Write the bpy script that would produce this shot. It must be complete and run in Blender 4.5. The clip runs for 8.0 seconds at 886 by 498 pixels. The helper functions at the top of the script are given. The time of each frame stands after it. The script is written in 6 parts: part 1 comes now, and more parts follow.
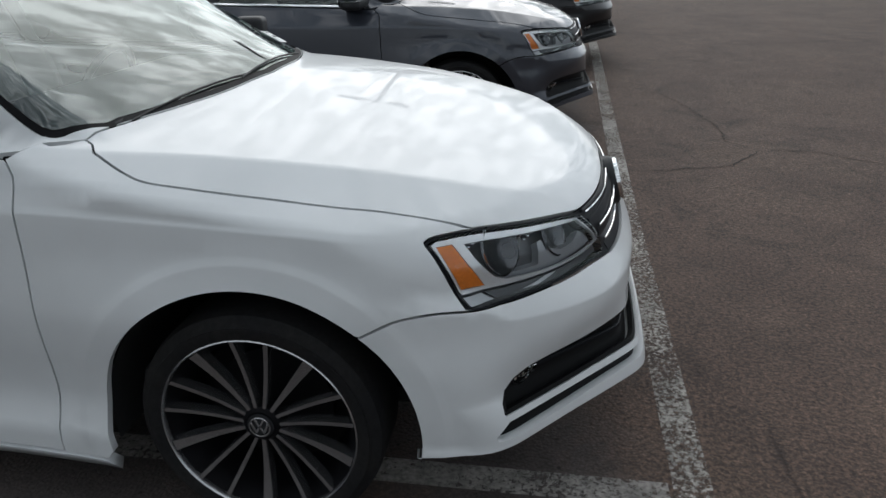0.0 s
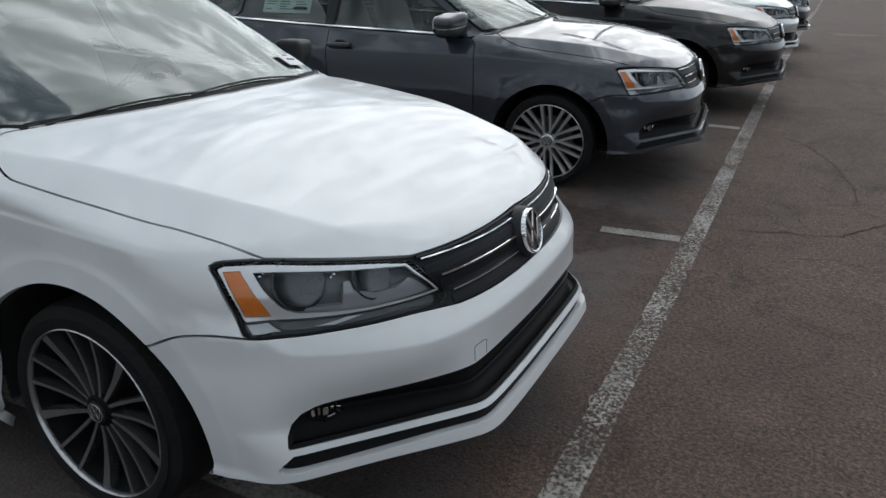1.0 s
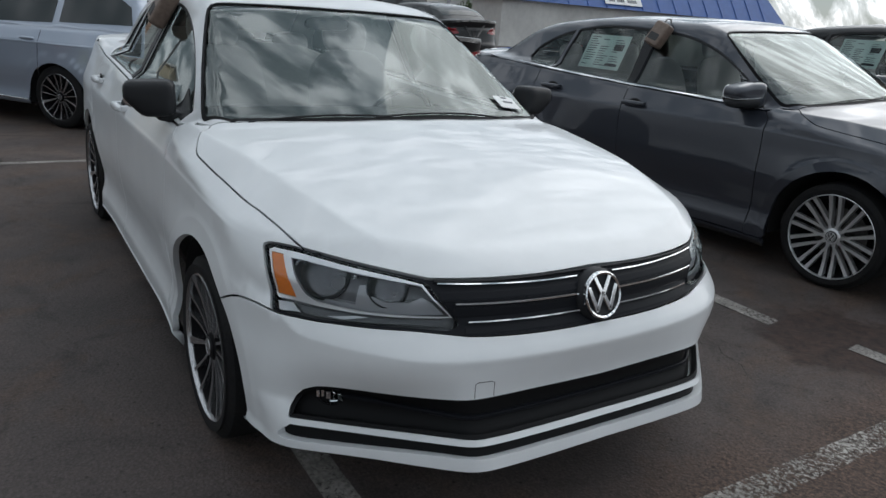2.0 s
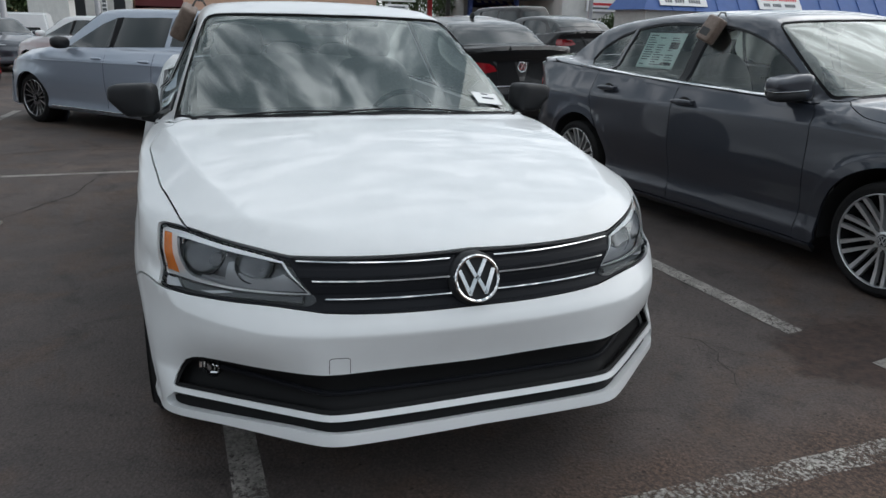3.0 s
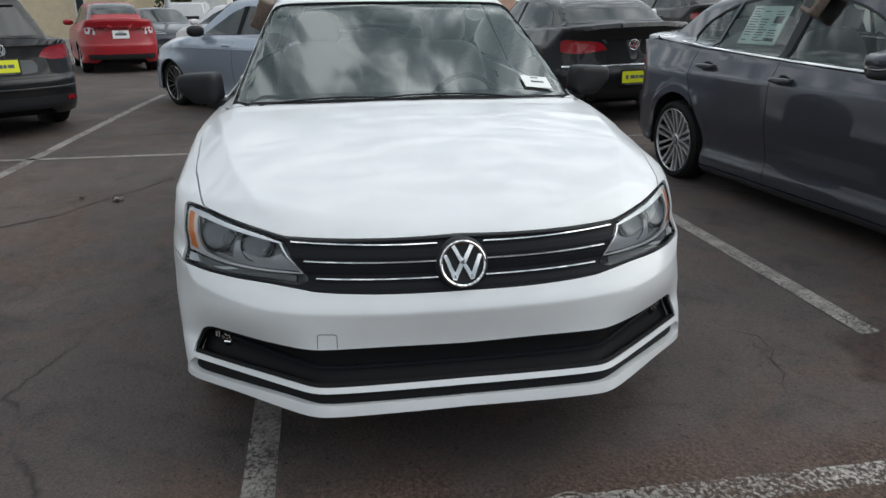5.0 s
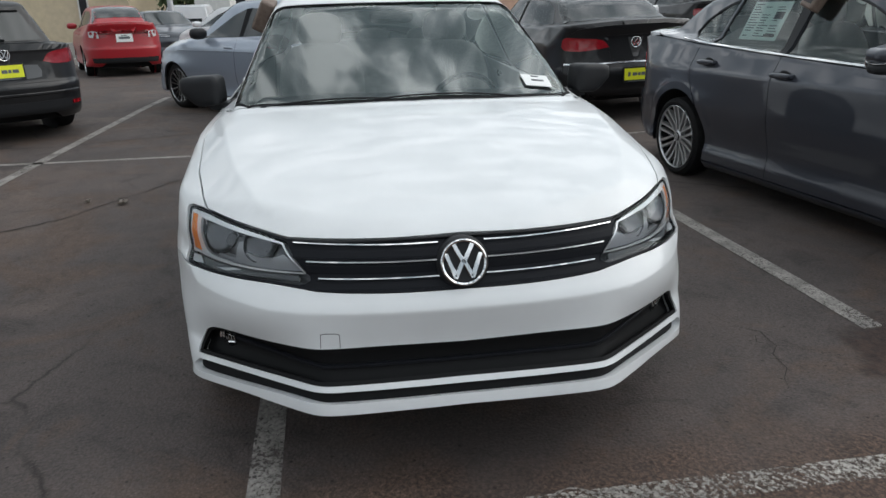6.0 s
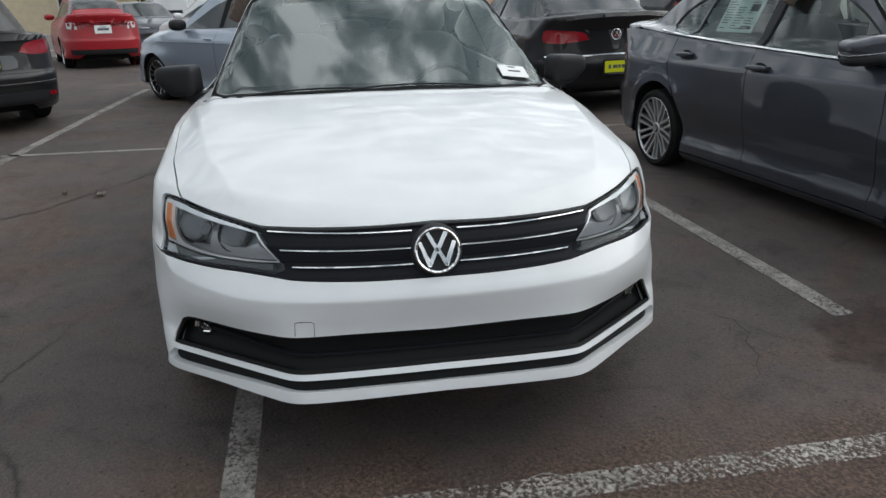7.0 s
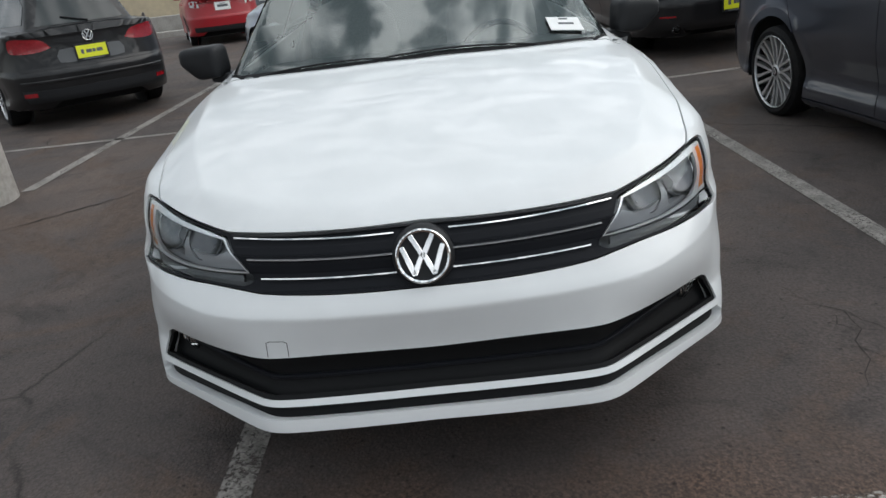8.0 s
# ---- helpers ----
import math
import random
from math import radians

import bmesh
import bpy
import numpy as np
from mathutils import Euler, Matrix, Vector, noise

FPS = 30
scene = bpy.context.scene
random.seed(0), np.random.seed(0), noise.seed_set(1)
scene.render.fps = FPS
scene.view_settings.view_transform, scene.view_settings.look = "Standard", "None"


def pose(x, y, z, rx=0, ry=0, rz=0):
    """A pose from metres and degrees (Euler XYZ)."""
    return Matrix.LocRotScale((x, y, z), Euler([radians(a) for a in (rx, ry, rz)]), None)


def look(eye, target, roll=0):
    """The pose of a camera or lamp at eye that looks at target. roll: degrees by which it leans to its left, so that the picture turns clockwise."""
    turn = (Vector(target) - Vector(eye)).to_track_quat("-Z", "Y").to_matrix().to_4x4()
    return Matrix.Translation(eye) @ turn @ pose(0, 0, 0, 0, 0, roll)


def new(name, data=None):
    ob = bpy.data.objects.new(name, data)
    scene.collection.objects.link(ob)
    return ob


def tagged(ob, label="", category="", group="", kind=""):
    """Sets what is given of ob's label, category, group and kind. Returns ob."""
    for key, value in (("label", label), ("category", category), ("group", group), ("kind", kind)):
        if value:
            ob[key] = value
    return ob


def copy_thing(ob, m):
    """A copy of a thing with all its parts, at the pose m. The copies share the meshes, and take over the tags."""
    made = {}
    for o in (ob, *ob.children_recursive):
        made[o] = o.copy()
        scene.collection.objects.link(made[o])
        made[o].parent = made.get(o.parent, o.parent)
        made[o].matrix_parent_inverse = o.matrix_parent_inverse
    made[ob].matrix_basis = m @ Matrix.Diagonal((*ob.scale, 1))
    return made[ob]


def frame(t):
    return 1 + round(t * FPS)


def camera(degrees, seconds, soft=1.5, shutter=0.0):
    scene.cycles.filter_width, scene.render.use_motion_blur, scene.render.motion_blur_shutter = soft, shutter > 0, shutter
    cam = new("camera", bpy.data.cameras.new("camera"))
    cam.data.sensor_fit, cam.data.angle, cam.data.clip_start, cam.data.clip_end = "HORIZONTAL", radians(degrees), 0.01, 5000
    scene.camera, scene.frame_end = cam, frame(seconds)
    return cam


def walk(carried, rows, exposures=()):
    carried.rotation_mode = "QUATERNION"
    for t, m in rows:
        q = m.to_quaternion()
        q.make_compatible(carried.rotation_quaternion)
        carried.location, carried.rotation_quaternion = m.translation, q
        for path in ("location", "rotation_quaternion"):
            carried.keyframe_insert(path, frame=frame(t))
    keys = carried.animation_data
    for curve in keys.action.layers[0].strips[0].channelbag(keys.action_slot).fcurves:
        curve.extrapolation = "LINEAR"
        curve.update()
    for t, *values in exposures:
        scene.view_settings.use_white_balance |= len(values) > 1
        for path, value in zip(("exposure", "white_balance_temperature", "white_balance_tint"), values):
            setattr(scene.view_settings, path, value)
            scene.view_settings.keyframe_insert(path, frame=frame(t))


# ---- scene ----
cam = camera(62.59, 8.0)
# seconds, x, y, z, yaw, pitch, roll; the white car's badge stands over the origin and its nose points along +x
ROWS = [
    (0.0, -0.185, -2.221, 1.363, 8.86, -22.73, -0.50),
    (0.5, 0.248, -2.050, 1.376, 19.47, -21.45, 0.22),
    (1.0, 0.676, -1.909, 1.397, 26.37, -21.05, 1.03),
    (1.2, 0.851, -1.854, 1.423, 32.62, -23.43, 1.60),
    (1.5, 1.034, -1.722, 1.405, 42.79, -20.57, -0.19),
    (1.7, 1.165, -1.594, 1.408, 50.13, -19.13, 2.98),
    (2.8, 1.725, -0.887, 1.363, 67.32, -17.64, 1.17),
    (3.0, 1.743, -0.747, 1.356, 69.48, -17.33, 1.69),
    (3.5, 1.783, -0.525, 1.377, 74.67, -16.49, 1.29),
    (4.0, 1.881, -0.380, 1.379, 80.01, -18.90, 3.49),
    (4.5, 1.885, -0.358, 1.386, 80.39, -19.19, 1.02),
    (6.0, 1.907, -0.345, 1.395, 81.37, -19.13, -1.05),
    (6.5, 1.918, -0.343, 1.399, 81.49, -18.99, -0.71),
    (7.0, 1.929, -0.318, 1.385, 80.09, -19.66, -0.81),
    (7.5, 1.858, -0.182, 1.340, 85.06, -21.55, -6.47),
    (8.0, 1.603, 0.096, 1.358, 91.71, -22.48, -6.63),
]
walk(cam, [(t, pose(x, y, z, 90 + pitch, 0, yaw) @ pose(0, 0, 0, 0, 0, roll)) for t, x, y, z, yaw, pitch, roll in ROWS], [(0.0, 0.2, 6400, 11), (1.5, 0.2, 6300, 11), (3.0, 0.42, 6380, 11), (4.5, 0.54, 6500, 11), (8.0, 0.58, 6540, 11)])

# ---- sky and sun ----
world = bpy.data.worlds.new("sky")
scene.world = world
world.use_nodes = True
wn, wl = world.node_tree.nodes, world.node_tree.links
SUN_EL, SUN_AZ = 38.0, 98.0
sky = wn.new("ShaderNodeTexSky")
sky.sky_type, sky.sun_disc = "NISHITA", False
sky.sun_elevation, sky.sun_rotation = radians(SUN_EL), radians(90 - SUN_AZ)
coord = wn.new("ShaderNodeTexCoord")
level = wn.new("ShaderNodeSeparateXYZ")
lift = wn.new("ShaderNodeMath")
lift.operation, lift.inputs[1].default_value = "ADD", 1.0
along, across = wn.new("ShaderNodeMath"), wn.new("ShaderNodeMath")
along.operation = across.operation = "DIVIDE"
layer = wn.new("ShaderNodeCombineXYZ")
stretch = wn.new("ShaderNodeMapping")
stretch.inputs["Scale"].default_value = (2.9, 1.1, 1.0)
clouds = wn.new("ShaderNodeTexNoise")
clouds.inputs["Scale"].default_value, clouds.inputs["Detail"].default_value = 12.5, 11.0
clouds.inputs["Roughness"].default_value, clouds.inputs["Distortion"].default_value = 0.58, 0.25
ramp = wn.new("ShaderNodeValToRGB")
ramp.color_ramp.elements[0].position, ramp.color_ramp.elements[0].color = 0.42, (2.2, 2.7, 2.85, 1)
ramp.color_ramp.elements[1].position, ramp.color_ramp.elements[1].color = 0.585, (11.6, 12.0, 12.2, 1)
e = ramp.color_ramp.elements.new(0.50)
e.color = (5.0, 5.5, 5.75, 1)
# thin cloud shines brighter round the sun
sunward = wn.new("ShaderNodeVectorMath")
sunward.operation = "DOT_PRODUCT"
ce, az = math.cos(radians(SUN_EL)), radians(SUN_AZ)
sunward.inputs[1].default_value = (ce * math.cos(az), ce * math.sin(az), math.sin(radians(SUN_EL)))
glow = wn.new("ShaderNodeMapRange")
glow.interpolation_type = "SMOOTHSTEP"
glow.inputs["From Min"].default_value, glow.inputs["From Max"].default_value = 0.0, 1.0
glow.inputs["To Min"].default_value, glow.inputs["To Max"].default_value = 0.88, 1.5
# an overcast sky is brighter overhead than at the horizon
up = wn.new("ShaderNodeSeparateXYZ")
overhead = wn.new("ShaderNodeMath")
overhead.operation = "MULTIPLY_ADD"
overhead.inputs[1].default_value, overhead.inputs[2].default_value = 0.25, 0.88
both_ = wn.new("ShaderNodeMath")
both_.operation = "MULTIPLY"
lit = wn.new("ShaderNodeVectorMath")
lit.operation = "SCALE"
mix = wn.new("ShaderNodeMixRGB")
mix.inputs[0].default_value = 0.85
wl.new(coord.outputs["Generated"], level.inputs[0])
wl.new(level.outputs["Z"], lift.inputs[0])
wl.new(level.outputs["X"], along.inputs[0])
wl.new(level.outputs["Y"], across.inputs[0])
wl.new(lift.outputs[0], along.inputs[1])
wl.new(lift.outputs[0], across.inputs[1])
wl.new(along.outputs[0], layer.inputs[0])
wl.new(across.outputs[0], layer.inputs[1])
wl.new(layer.outputs[0], stretch.inputs["Vector"])
wl.new(coord.outputs["Generated"], sunward.inputs[0])
wl.new(sunward.outputs["Value"], glow.inputs["Value"])
wl.new(stretch.outputs["Vector"], clouds.inputs["Vector"])
wl.new(clouds.outputs["Fac"], ramp.inputs["Fac"])
wl.new(ramp.outputs["Color"], lit.inputs[0])
wl.new(coord.outputs["Generated"], up.inputs[0])
wl.new(up.outputs["Z"], overhead.inputs[0])
wl.new(overhead.outputs[0], both_.inputs[0])
wl.new(glow.outputs["Result"], both_.inputs[1])
wl.new(both_.outputs[0], lit.inputs["Scale"])
wl.new(sky.outputs["Color"], mix.inputs[1])
wl.new(lit.outputs["Vector"], mix.inputs[2])
wl.new(mix.outputs["Color"], wn["Background"].inputs["Color"])
wn["Background"].inputs["Strength"].default_value = 0.093
sun = new("sun", bpy.data.lights.new("sun", "SUN"))
sun.data.energy, sun.data.angle, sun.data.color = 0.62, radians(60), (1.0, 0.96, 0.9)
sun.matrix_world = look((0, 0, 30), (-30 * math.cos(radians(SUN_AZ)) / math.tan(radians(SUN_EL)), -30 * math.sin(radians(SUN_AZ)) / math.tan(radians(SUN_EL)), 0))
scene.view_settings.exposure = 0.0

# ---- materials ----
def material(name, colour, rough=0.5, metal=0.0, coat=0.0, grain=0.0, scale=20.0, bump=0.0, dirt=None, dirt_scale=1.5, spec=0.5):
    """Principled surface: fine grain, a coarser stain colour, and bump."""
    m = bpy.data.materials.new(name)
    m.use_nodes = True
    n, l = m.node_tree.nodes, m.node_tree.links
    b = n["Principled BSDF"]
    b.inputs["Base Color"].default_value = (*colour, 1)
    b.inputs["Roughness"].default_value, b.inputs["Metallic"].default_value = rough, metal
    b.inputs["Coat Weight"].default_value, b.inputs["Coat Roughness"].default_value = coat, 0.03
    b.inputs["Specular IOR Level"].default_value = spec
    if grain or bump or dirt:
        co = n.new("ShaderNodeTexCoord")
        fine = n.new("ShaderNodeTexNoise")
        fine.inputs["Scale"].default_value, fine.inputs["Detail"].default_value = scale, 6
        l.new(co.outputs["Object"], fine.inputs["Vector"])
        last = None
        if dirt:
            big = n.new("ShaderNodeTexNoise")
            big.inputs["Scale"].default_value, big.inputs["Detail"].default_value = dirt_scale, 5
            l.new(co.outputs["Object"], big.inputs["Vector"])
            r = n.new("ShaderNodeValToRGB")
            r.color_ramp.elements[0].position, r.color_ramp.elements[1].position = 0.38, 0.68
            r.color_ramp.elements[0].color, r.color_ramp.elements[1].color = (*colour, 1), (*dirt, 1)
            l.new(big.outputs["Fac"], r.inputs["Fac"])
            last = r.outputs["Color"]
        if grain:
            g = n.new("ShaderNodeMixRGB")
            g.blend_type = "MULTIPLY"
            g.inputs[0].default_value = 1.0
            if last:
                l.new(last, g.inputs[1])
            else:
                g.inputs[1].default_value = (*colour, 1)
            mr = n.new("ShaderNodeMapRange")
            mr.inputs["From Min"].default_value, mr.inputs["From Max"].default_value = 0.3, 0.7
            mr.inputs["To Min"].default_value, mr.inputs["To Max"].default_value = 1 - grain, 1 + grain
            l.new(fine.outputs["Fac"], mr.inputs["Value"])
            l.new(mr.outputs["Result"], g.inputs[2])
            last = g.outputs["Color"]
        if last:
            l.new(last, b.inputs["Base Color"])
        if bump:
            bp = n.new("ShaderNodeBump")
            bp.inputs["Strength"].default_value, bp.inputs["Distance"].default_value = 1.0, bump
            l.new(fine.outputs["Fac"], bp.inputs["Height"])
            l.new(bp.outputs["Normal"], b.inputs["Normal"])
    return m


def clear(name, tint, ior=1.5, see=1.0, rough=0.0):
    """Thin glass: a tinted see-through pane with a gloss that grows at a slant."""
    m = bpy.data.materials.new(name)
    m.use_nodes = True
    n, l = m.node_tree.nodes, m.node_tree.links
    n.remove(n["Principled BSDF"])
    t, g, f, x = n.new("ShaderNodeBsdfTransparent"), n.new("ShaderNodeBsdfGlossy"), n.new("ShaderNodeFresnel"), n.new("ShaderNodeMixShader")
    t.inputs["Color"].default_value = (*tint, 1)
    g.inputs["Roughness"].default_value = rough
    g.inputs["Color"].default_value = (0.93, 1.0, 0.985, 1)
    f.inputs["IOR"].default_value = ior
    l.new(f.outputs[0], x.inputs[0])
    l.new(t.outputs[0], x.inputs[1])
    l.new(g.outputs[0], x.inputs[2])
    l.new(x.outputs[0], n["Material Output"].inputs["Surface"])
    return m


WHITE = material("white_paint", (0.68, 0.698, 0.708), 0.38, coat=0.55, grain=0.03, scale=6)
GREY = material("grey_paint", (0.033, 0.038, 0.051), 0.36, metal=0.4, coat=1.0, grain=0.12, scale=900)
BLACK = material("black_paint", (0.011, 0.011, 0.012), 0.35, coat=0.5, spec=0.2)
BLUE = material("silver_blue_paint", (0.34, 0.385, 0.46), 0.35, metal=0.4, coat=1.0, grain=0.08, scale=600)
RED = material("red_paint", (0.33, 0.005, 0.012), 0.36, coat=0.35, grain=0.05, scale=8)
SILVER = material("silver_paint", (0.55, 0.56, 0.57), 0.3, metal=0.5, coat=1.0)
NAVY = material("dark_blue_paint", (0.03, 0.036, 0.05), 0.3, coat=1.0)
PLASTIC = material("black_plastic", (0.014, 0.015, 0.017), 0.5, grain=0.15, scale=400, bump=0.0004, spec=0.3)
SATIN = material("satin_black_plastic", (0.010, 0.011, 0.014), 0.48, spec=0.12)
MESH_BLACK = material("grille_black", (0.0045, 0.0048, 0.0055), 0.55, grain=0.2, scale=300, spec=0.18)
FRIT = material("glass_edge_black", (0.006, 0.006, 0.007), 0.6, grain=0.2, scale=200, spec=0.12)
LINER = material("arch_liner", (0.010, 0.010, 0.011), 0.9, grain=0.2, scale=60)
RUBBER = material("tyre_rubber", (0.010, 0.010, 0.011), 0.8, grain=0.25, scale=80, dirt=(0.015, 0.0145, 0.014), dirt_scale=8, spec=0.2)
CHROME = material("chrome", (0.82, 0.83, 0.84), 0.07, metal=1.0)
ALLOY = material("machined_alloy", (0.50, 0.50, 0.51), 0.26, metal=0.95, grain=0.1, scale=90)
BRIGHT_ALLOY = material("silver_alloy", (0.66, 0.67, 0.68), 0.3, metal=0.8, grain=0.06, scale=90)
# near-black: the shade deep inside the wheels as colour, also the dark hub
POCKET = material("dark_alloy_and_shade", (0.004, 0.004, 0.005), 0.6, spec=0.1)
IRON = material("brake_iron", (0.12, 0.115, 0.11), 0.5, metal=0.8, grain=0.3, scale=50)
AMBER = material("amber_reflector", (0.85, 0.24, 0.03), 0.22, grain=0.12, scale=160, coat=0.6)
LAMP_GREY = material("lamp_silver", (0.56, 0.575, 0.59), 0.35, metal=0.3)
LAMP_FLOOR = material("lamp_floor", (0.36, 0.37, 0.385), 0.4, metal=0.3)
LAMP_DARK = material("lamp_housing", (0.09, 0.095, 0.10), 0.35)
LAMP_CHROME = material("reflector_chrome", (0.11, 0.114, 0.12), 0.26, metal=1.0)
LAMP_BAY = material("lamp_bay", (0.13, 0.135, 0.142), 0.35, metal=0.3)
BEZEL = material("bright_bezel", (0.88, 0.89, 0.90), 0.2, metal=0.35)
LAMP_RED = material("red_lens", (0.27, 0.008, 0.014), 0.12, coat=1.0, grain=0.2, scale=70)
LENS = clear("clear_lens", (0.95, 0.96, 0.97), 1.28)
GLASS = clear("car_glass", (0.86, 0.91, 0.90), 2.0)
SIDE_GLASS = clear("side_glass", (0.80, 0.84, 0.83), 1.6)
TINT = material("tinted_glass", (0.026, 0.032, 0.033), 0.10, spec=0.55)
FABRIC = material("dark_upholstery", (0.05, 0.05, 0.051), 0.85, grain=0.2, scale=150)
SEAT_GREY = material("grey_upholstery", (0.36, 0.36, 0.35), 0.8, grain=0.2, scale=150)
PAPER = material("white_paper", (0.80, 0.81, 0.80), 0.7)
GREEN_PAPER = material("pale_green_paper", (0.66, 0.78, 0.74), 0.7)
INK = material("grey_ink", (0.10, 0.11, 0.12), 0.7)
YELLOW = material("yellow_plate", (0.72, 0.75, 0.02), 0.45)
BROWN_BOX = material("brown_lockbox", (0.17, 0.125, 0.10), 0.5, grain=0.2, scale=60)

# ---- the shape of a car ----
class curve:
    """A smooth curve through (place, value) keys that does not overshoot."""

    def __init__(self, *keys):
        self.x, self.y = np.array(keys, float).T
        self.h, d = np.diff(self.x), np.diff(self.y) / np.diff(self.x)
        h, self.m = self.h, np.zeros(len(self.x))
        self.m[0], self.m[-1] = d[0], d[-1]
        for i in range(1, len(self.x) - 1):
            if d[i - 1] * d[i] > 0:
                self.m[i] = 3 * (h[i - 1] + h[i]) / ((2 * h[i] + h[i - 1]) / d[i - 1] + (h[i] + 2 * h[i - 1]) / d[i])

    def __call__(self, at):
        at = np.clip(np.asarray(at, float), self.x[0], self.x[-1])
        i = np.clip(np.searchsorted(self.x, at) - 1, 0, len(self.h) - 1)
        h, y, m = self.h[i], self.y, self.m
        t = (at - self.x[i]) / h
        return (1 + 2 * t) * (1 - t) ** 2 * y[i] + t * (1 - t) ** 2 * h * m[i] + t * t * (3 - 2 * t) * y[i + 1] + t * t * (t - 1) * h * m[i + 1]


def blend_max(a, b, k):
    h = np.clip(0.5 + 0.5 * (a - b) / k, 0, 1)
    return b + (a - b) * h + k * h * (1 - h)


def blend_min(a, b, k):
    return -blend_max(-a, -b, k)


def step(t):
    t = np.clip(t, 0, 1)
    return t * t * (3 - 2 * t)


class Shape:
    """A car's skin as a field: below 0 inside. x ahead from the badge, y to the side, z up."""

    nose = curve((0.2, 0.095), (0.27, 0.115), (0.32, 0.105), (0.36, 0.085), (0.40, 0.06), (0.47, 0.053), (0.545, 0.061), (0.564, 0.063), (0.572, 0.060), (0.62, 0.026), (0.65, 0.008), (0.70, 0.0), (0.75, -0.035), (0.80, -0.10), (0.9, -0.2))
    square = curve((0.2, 0.0), (0.35, 0.02), (0.50, 0.12), (0.64, 0.229), (0.8, 0.26))
    bend = curve((0.2, 0.80), (0.35, 0.80), (0.5, 0.78), (0.64, 0.68), (0.8, 0.6))
    tail = curve((0.2, -4.45), (0.35, -4.56), (0.55, -4.57), (0.62, -4.53), (0.9, -4.50), (1.05, -4.54), (1.12, -4.52))
    width = curve((0.1, 0.82), (0.19, 0.870), (0.25, 0.871), (0.29, 0.860), (0.35, 0.850), (0.42, 0.857), (0.5, 0.870), (0.60, 0.878), (0.70, 0.877), (0.826, 0.873), (0.842, 0.865), (0.9, 0.836), (1.0, 0.79), (1.1, 0.75))
    plan = curve((-4.7, -0.10), (-4.2, -0.045), (-3.5, 0.0), (-2.0, 0.004), (-1.3, 0.004), (-0.87, 0.002), (-0.6, -0.008), (-0.4, -0.024), (0.1, -0.06))
    top = curve((-4.7, 1.03), (-4.5, 1.09), (-4.2, 1.095), (-3.7, 1.075), (-1.3, 1.003), (-1.1, 0.992), (-0.7, 0.950), (-0.4, 0.885), (-0.15, 0.81), (-0.03, 0.765), (0.1, 0.70))
    crown = curve((-4.6, 0.06), (-1.3, 0.085), (-0.9, 0.085), (-0.4, 0.068), (-0.1, 0.05), (0.1, 0.05))
    screen = (-1.08, 1.0, 0.40, 1.22)  # base x at the middle, its z, how far its ends sweep back, run over rise
    back = (-4.22, 1.07, 0.30, 1.05)
    roof = curve((-4.6, 1.10), (-4.2, 1.215), (-3.8, 1.315), (-3.3, 1.400), (-2.7, 1.440), (-2.2, 1.435), (-1.9, 1.41), (-1.4, 1.31))
    lean = (0.778, 0.51)  # half width of the glass at z = 0.97, and how it leans in
    crease = curve((-4.6, 0.76), (-1.25, 0.785), (-0.95, 0.742), (-0.60, 0.685), (-0.43, 0.636), (-0.21, 0.552), (-0.10, 0.492), (0.1, 0.42))
    facet = curve((-4.6, 0.15), (-1.6, 0.20), (-1.2, 0.26), (-0.8, 0.25), (-0.5, 0.19), (-0.3, 0.15), (0.0, 0.12))
    bulge = curve((-4.3, 0.0), (-3.9, 0.009), (-3.5, 0.013), (-3.1, 0.009), (-2.7, 0.0), (-1.6, 0.0), (-1.36, 0.010), (-1.2, 0.020), (-0.87, 0.031), (-0.68, 0.027), (-0.57, 0.019), (-0.46, 0.009), (-0.36, 0.004), (-0.27, 0.002), (-0.1, 0.0))
    infill = curve((0.18, -0.004), (0.27, -0.001), (0.31, 0.012), (0.36, 0.022), (0.42, 0.018), (0.5, 0.007), (0.6, -0.002), (0.66, 0.0))  # fuller bumper corner
    fall = curve((-4.6, 0.0), (-1.4, 0.0), (-1.0, 0.012), (-0.7, 0.028), (-0.45, 0.048), (0.0, 0.06))
    low = 0.13
    s = np.ones(3)
    axles, hub = (-0.838, -3.505), 0.2875

    def __call__(self, p):
        p = p / self.s
        x, y, z = p[..., 0], np.abs(p[..., 1]), p[..., 2]
        wedge = 0.43 * (y - 0.43 + np.sqrt((y - 0.43) ** 2 + 0.035**2)) + 0.05 * y**2
        arc = self.square(z) * y**2 + self.bend(z) * y**5
        share = np.clip((0.56 - z) / 0.18, 0, 1)
        share = share * share * (3 - 2 * share)
        lift = 0.016 * step((y - 0.45) / 0.28) + 0.04 * step((y - 0.765) / 0.06)
        lift = lift * np.clip((z - 0.47) / 0.06, 0, 1) * np.clip((0.68 - z) / 0.06, 0, 1)
        front = x - (self.nose(z - lift) - share * wedge - (1 - share) * arc)
        rear = (self.tail(z) + 0.22 * y**2 + 0.85 * y**6) - x
        flare = 0.0
        for wx in self.axles:
            r = np.hypot(x - wx, z - self.hub)
            flare = flare + np.clip((0.468 - r) / 0.024, 0, 1) * np.clip((r - 0.30) / 0.14, 0, 1)
        ahead = np.clip((x + 1.42) / 0.3, 0, 1)
        zz = z + self.fall(x) * step((z - 0.60) / 0.18)
        side = y - (self.width(zz) + self.plan(x) + self.bulge(x) * (1 - step((z - 0.56) / 0.20)) + self.infill(z) * step((x + 0.66) / 0.18) + 0.0035 * flare + 0.5 * ahead * np.clip(zz - 0.834, 0, 0.2))
        ridge = y - self.crease(x)
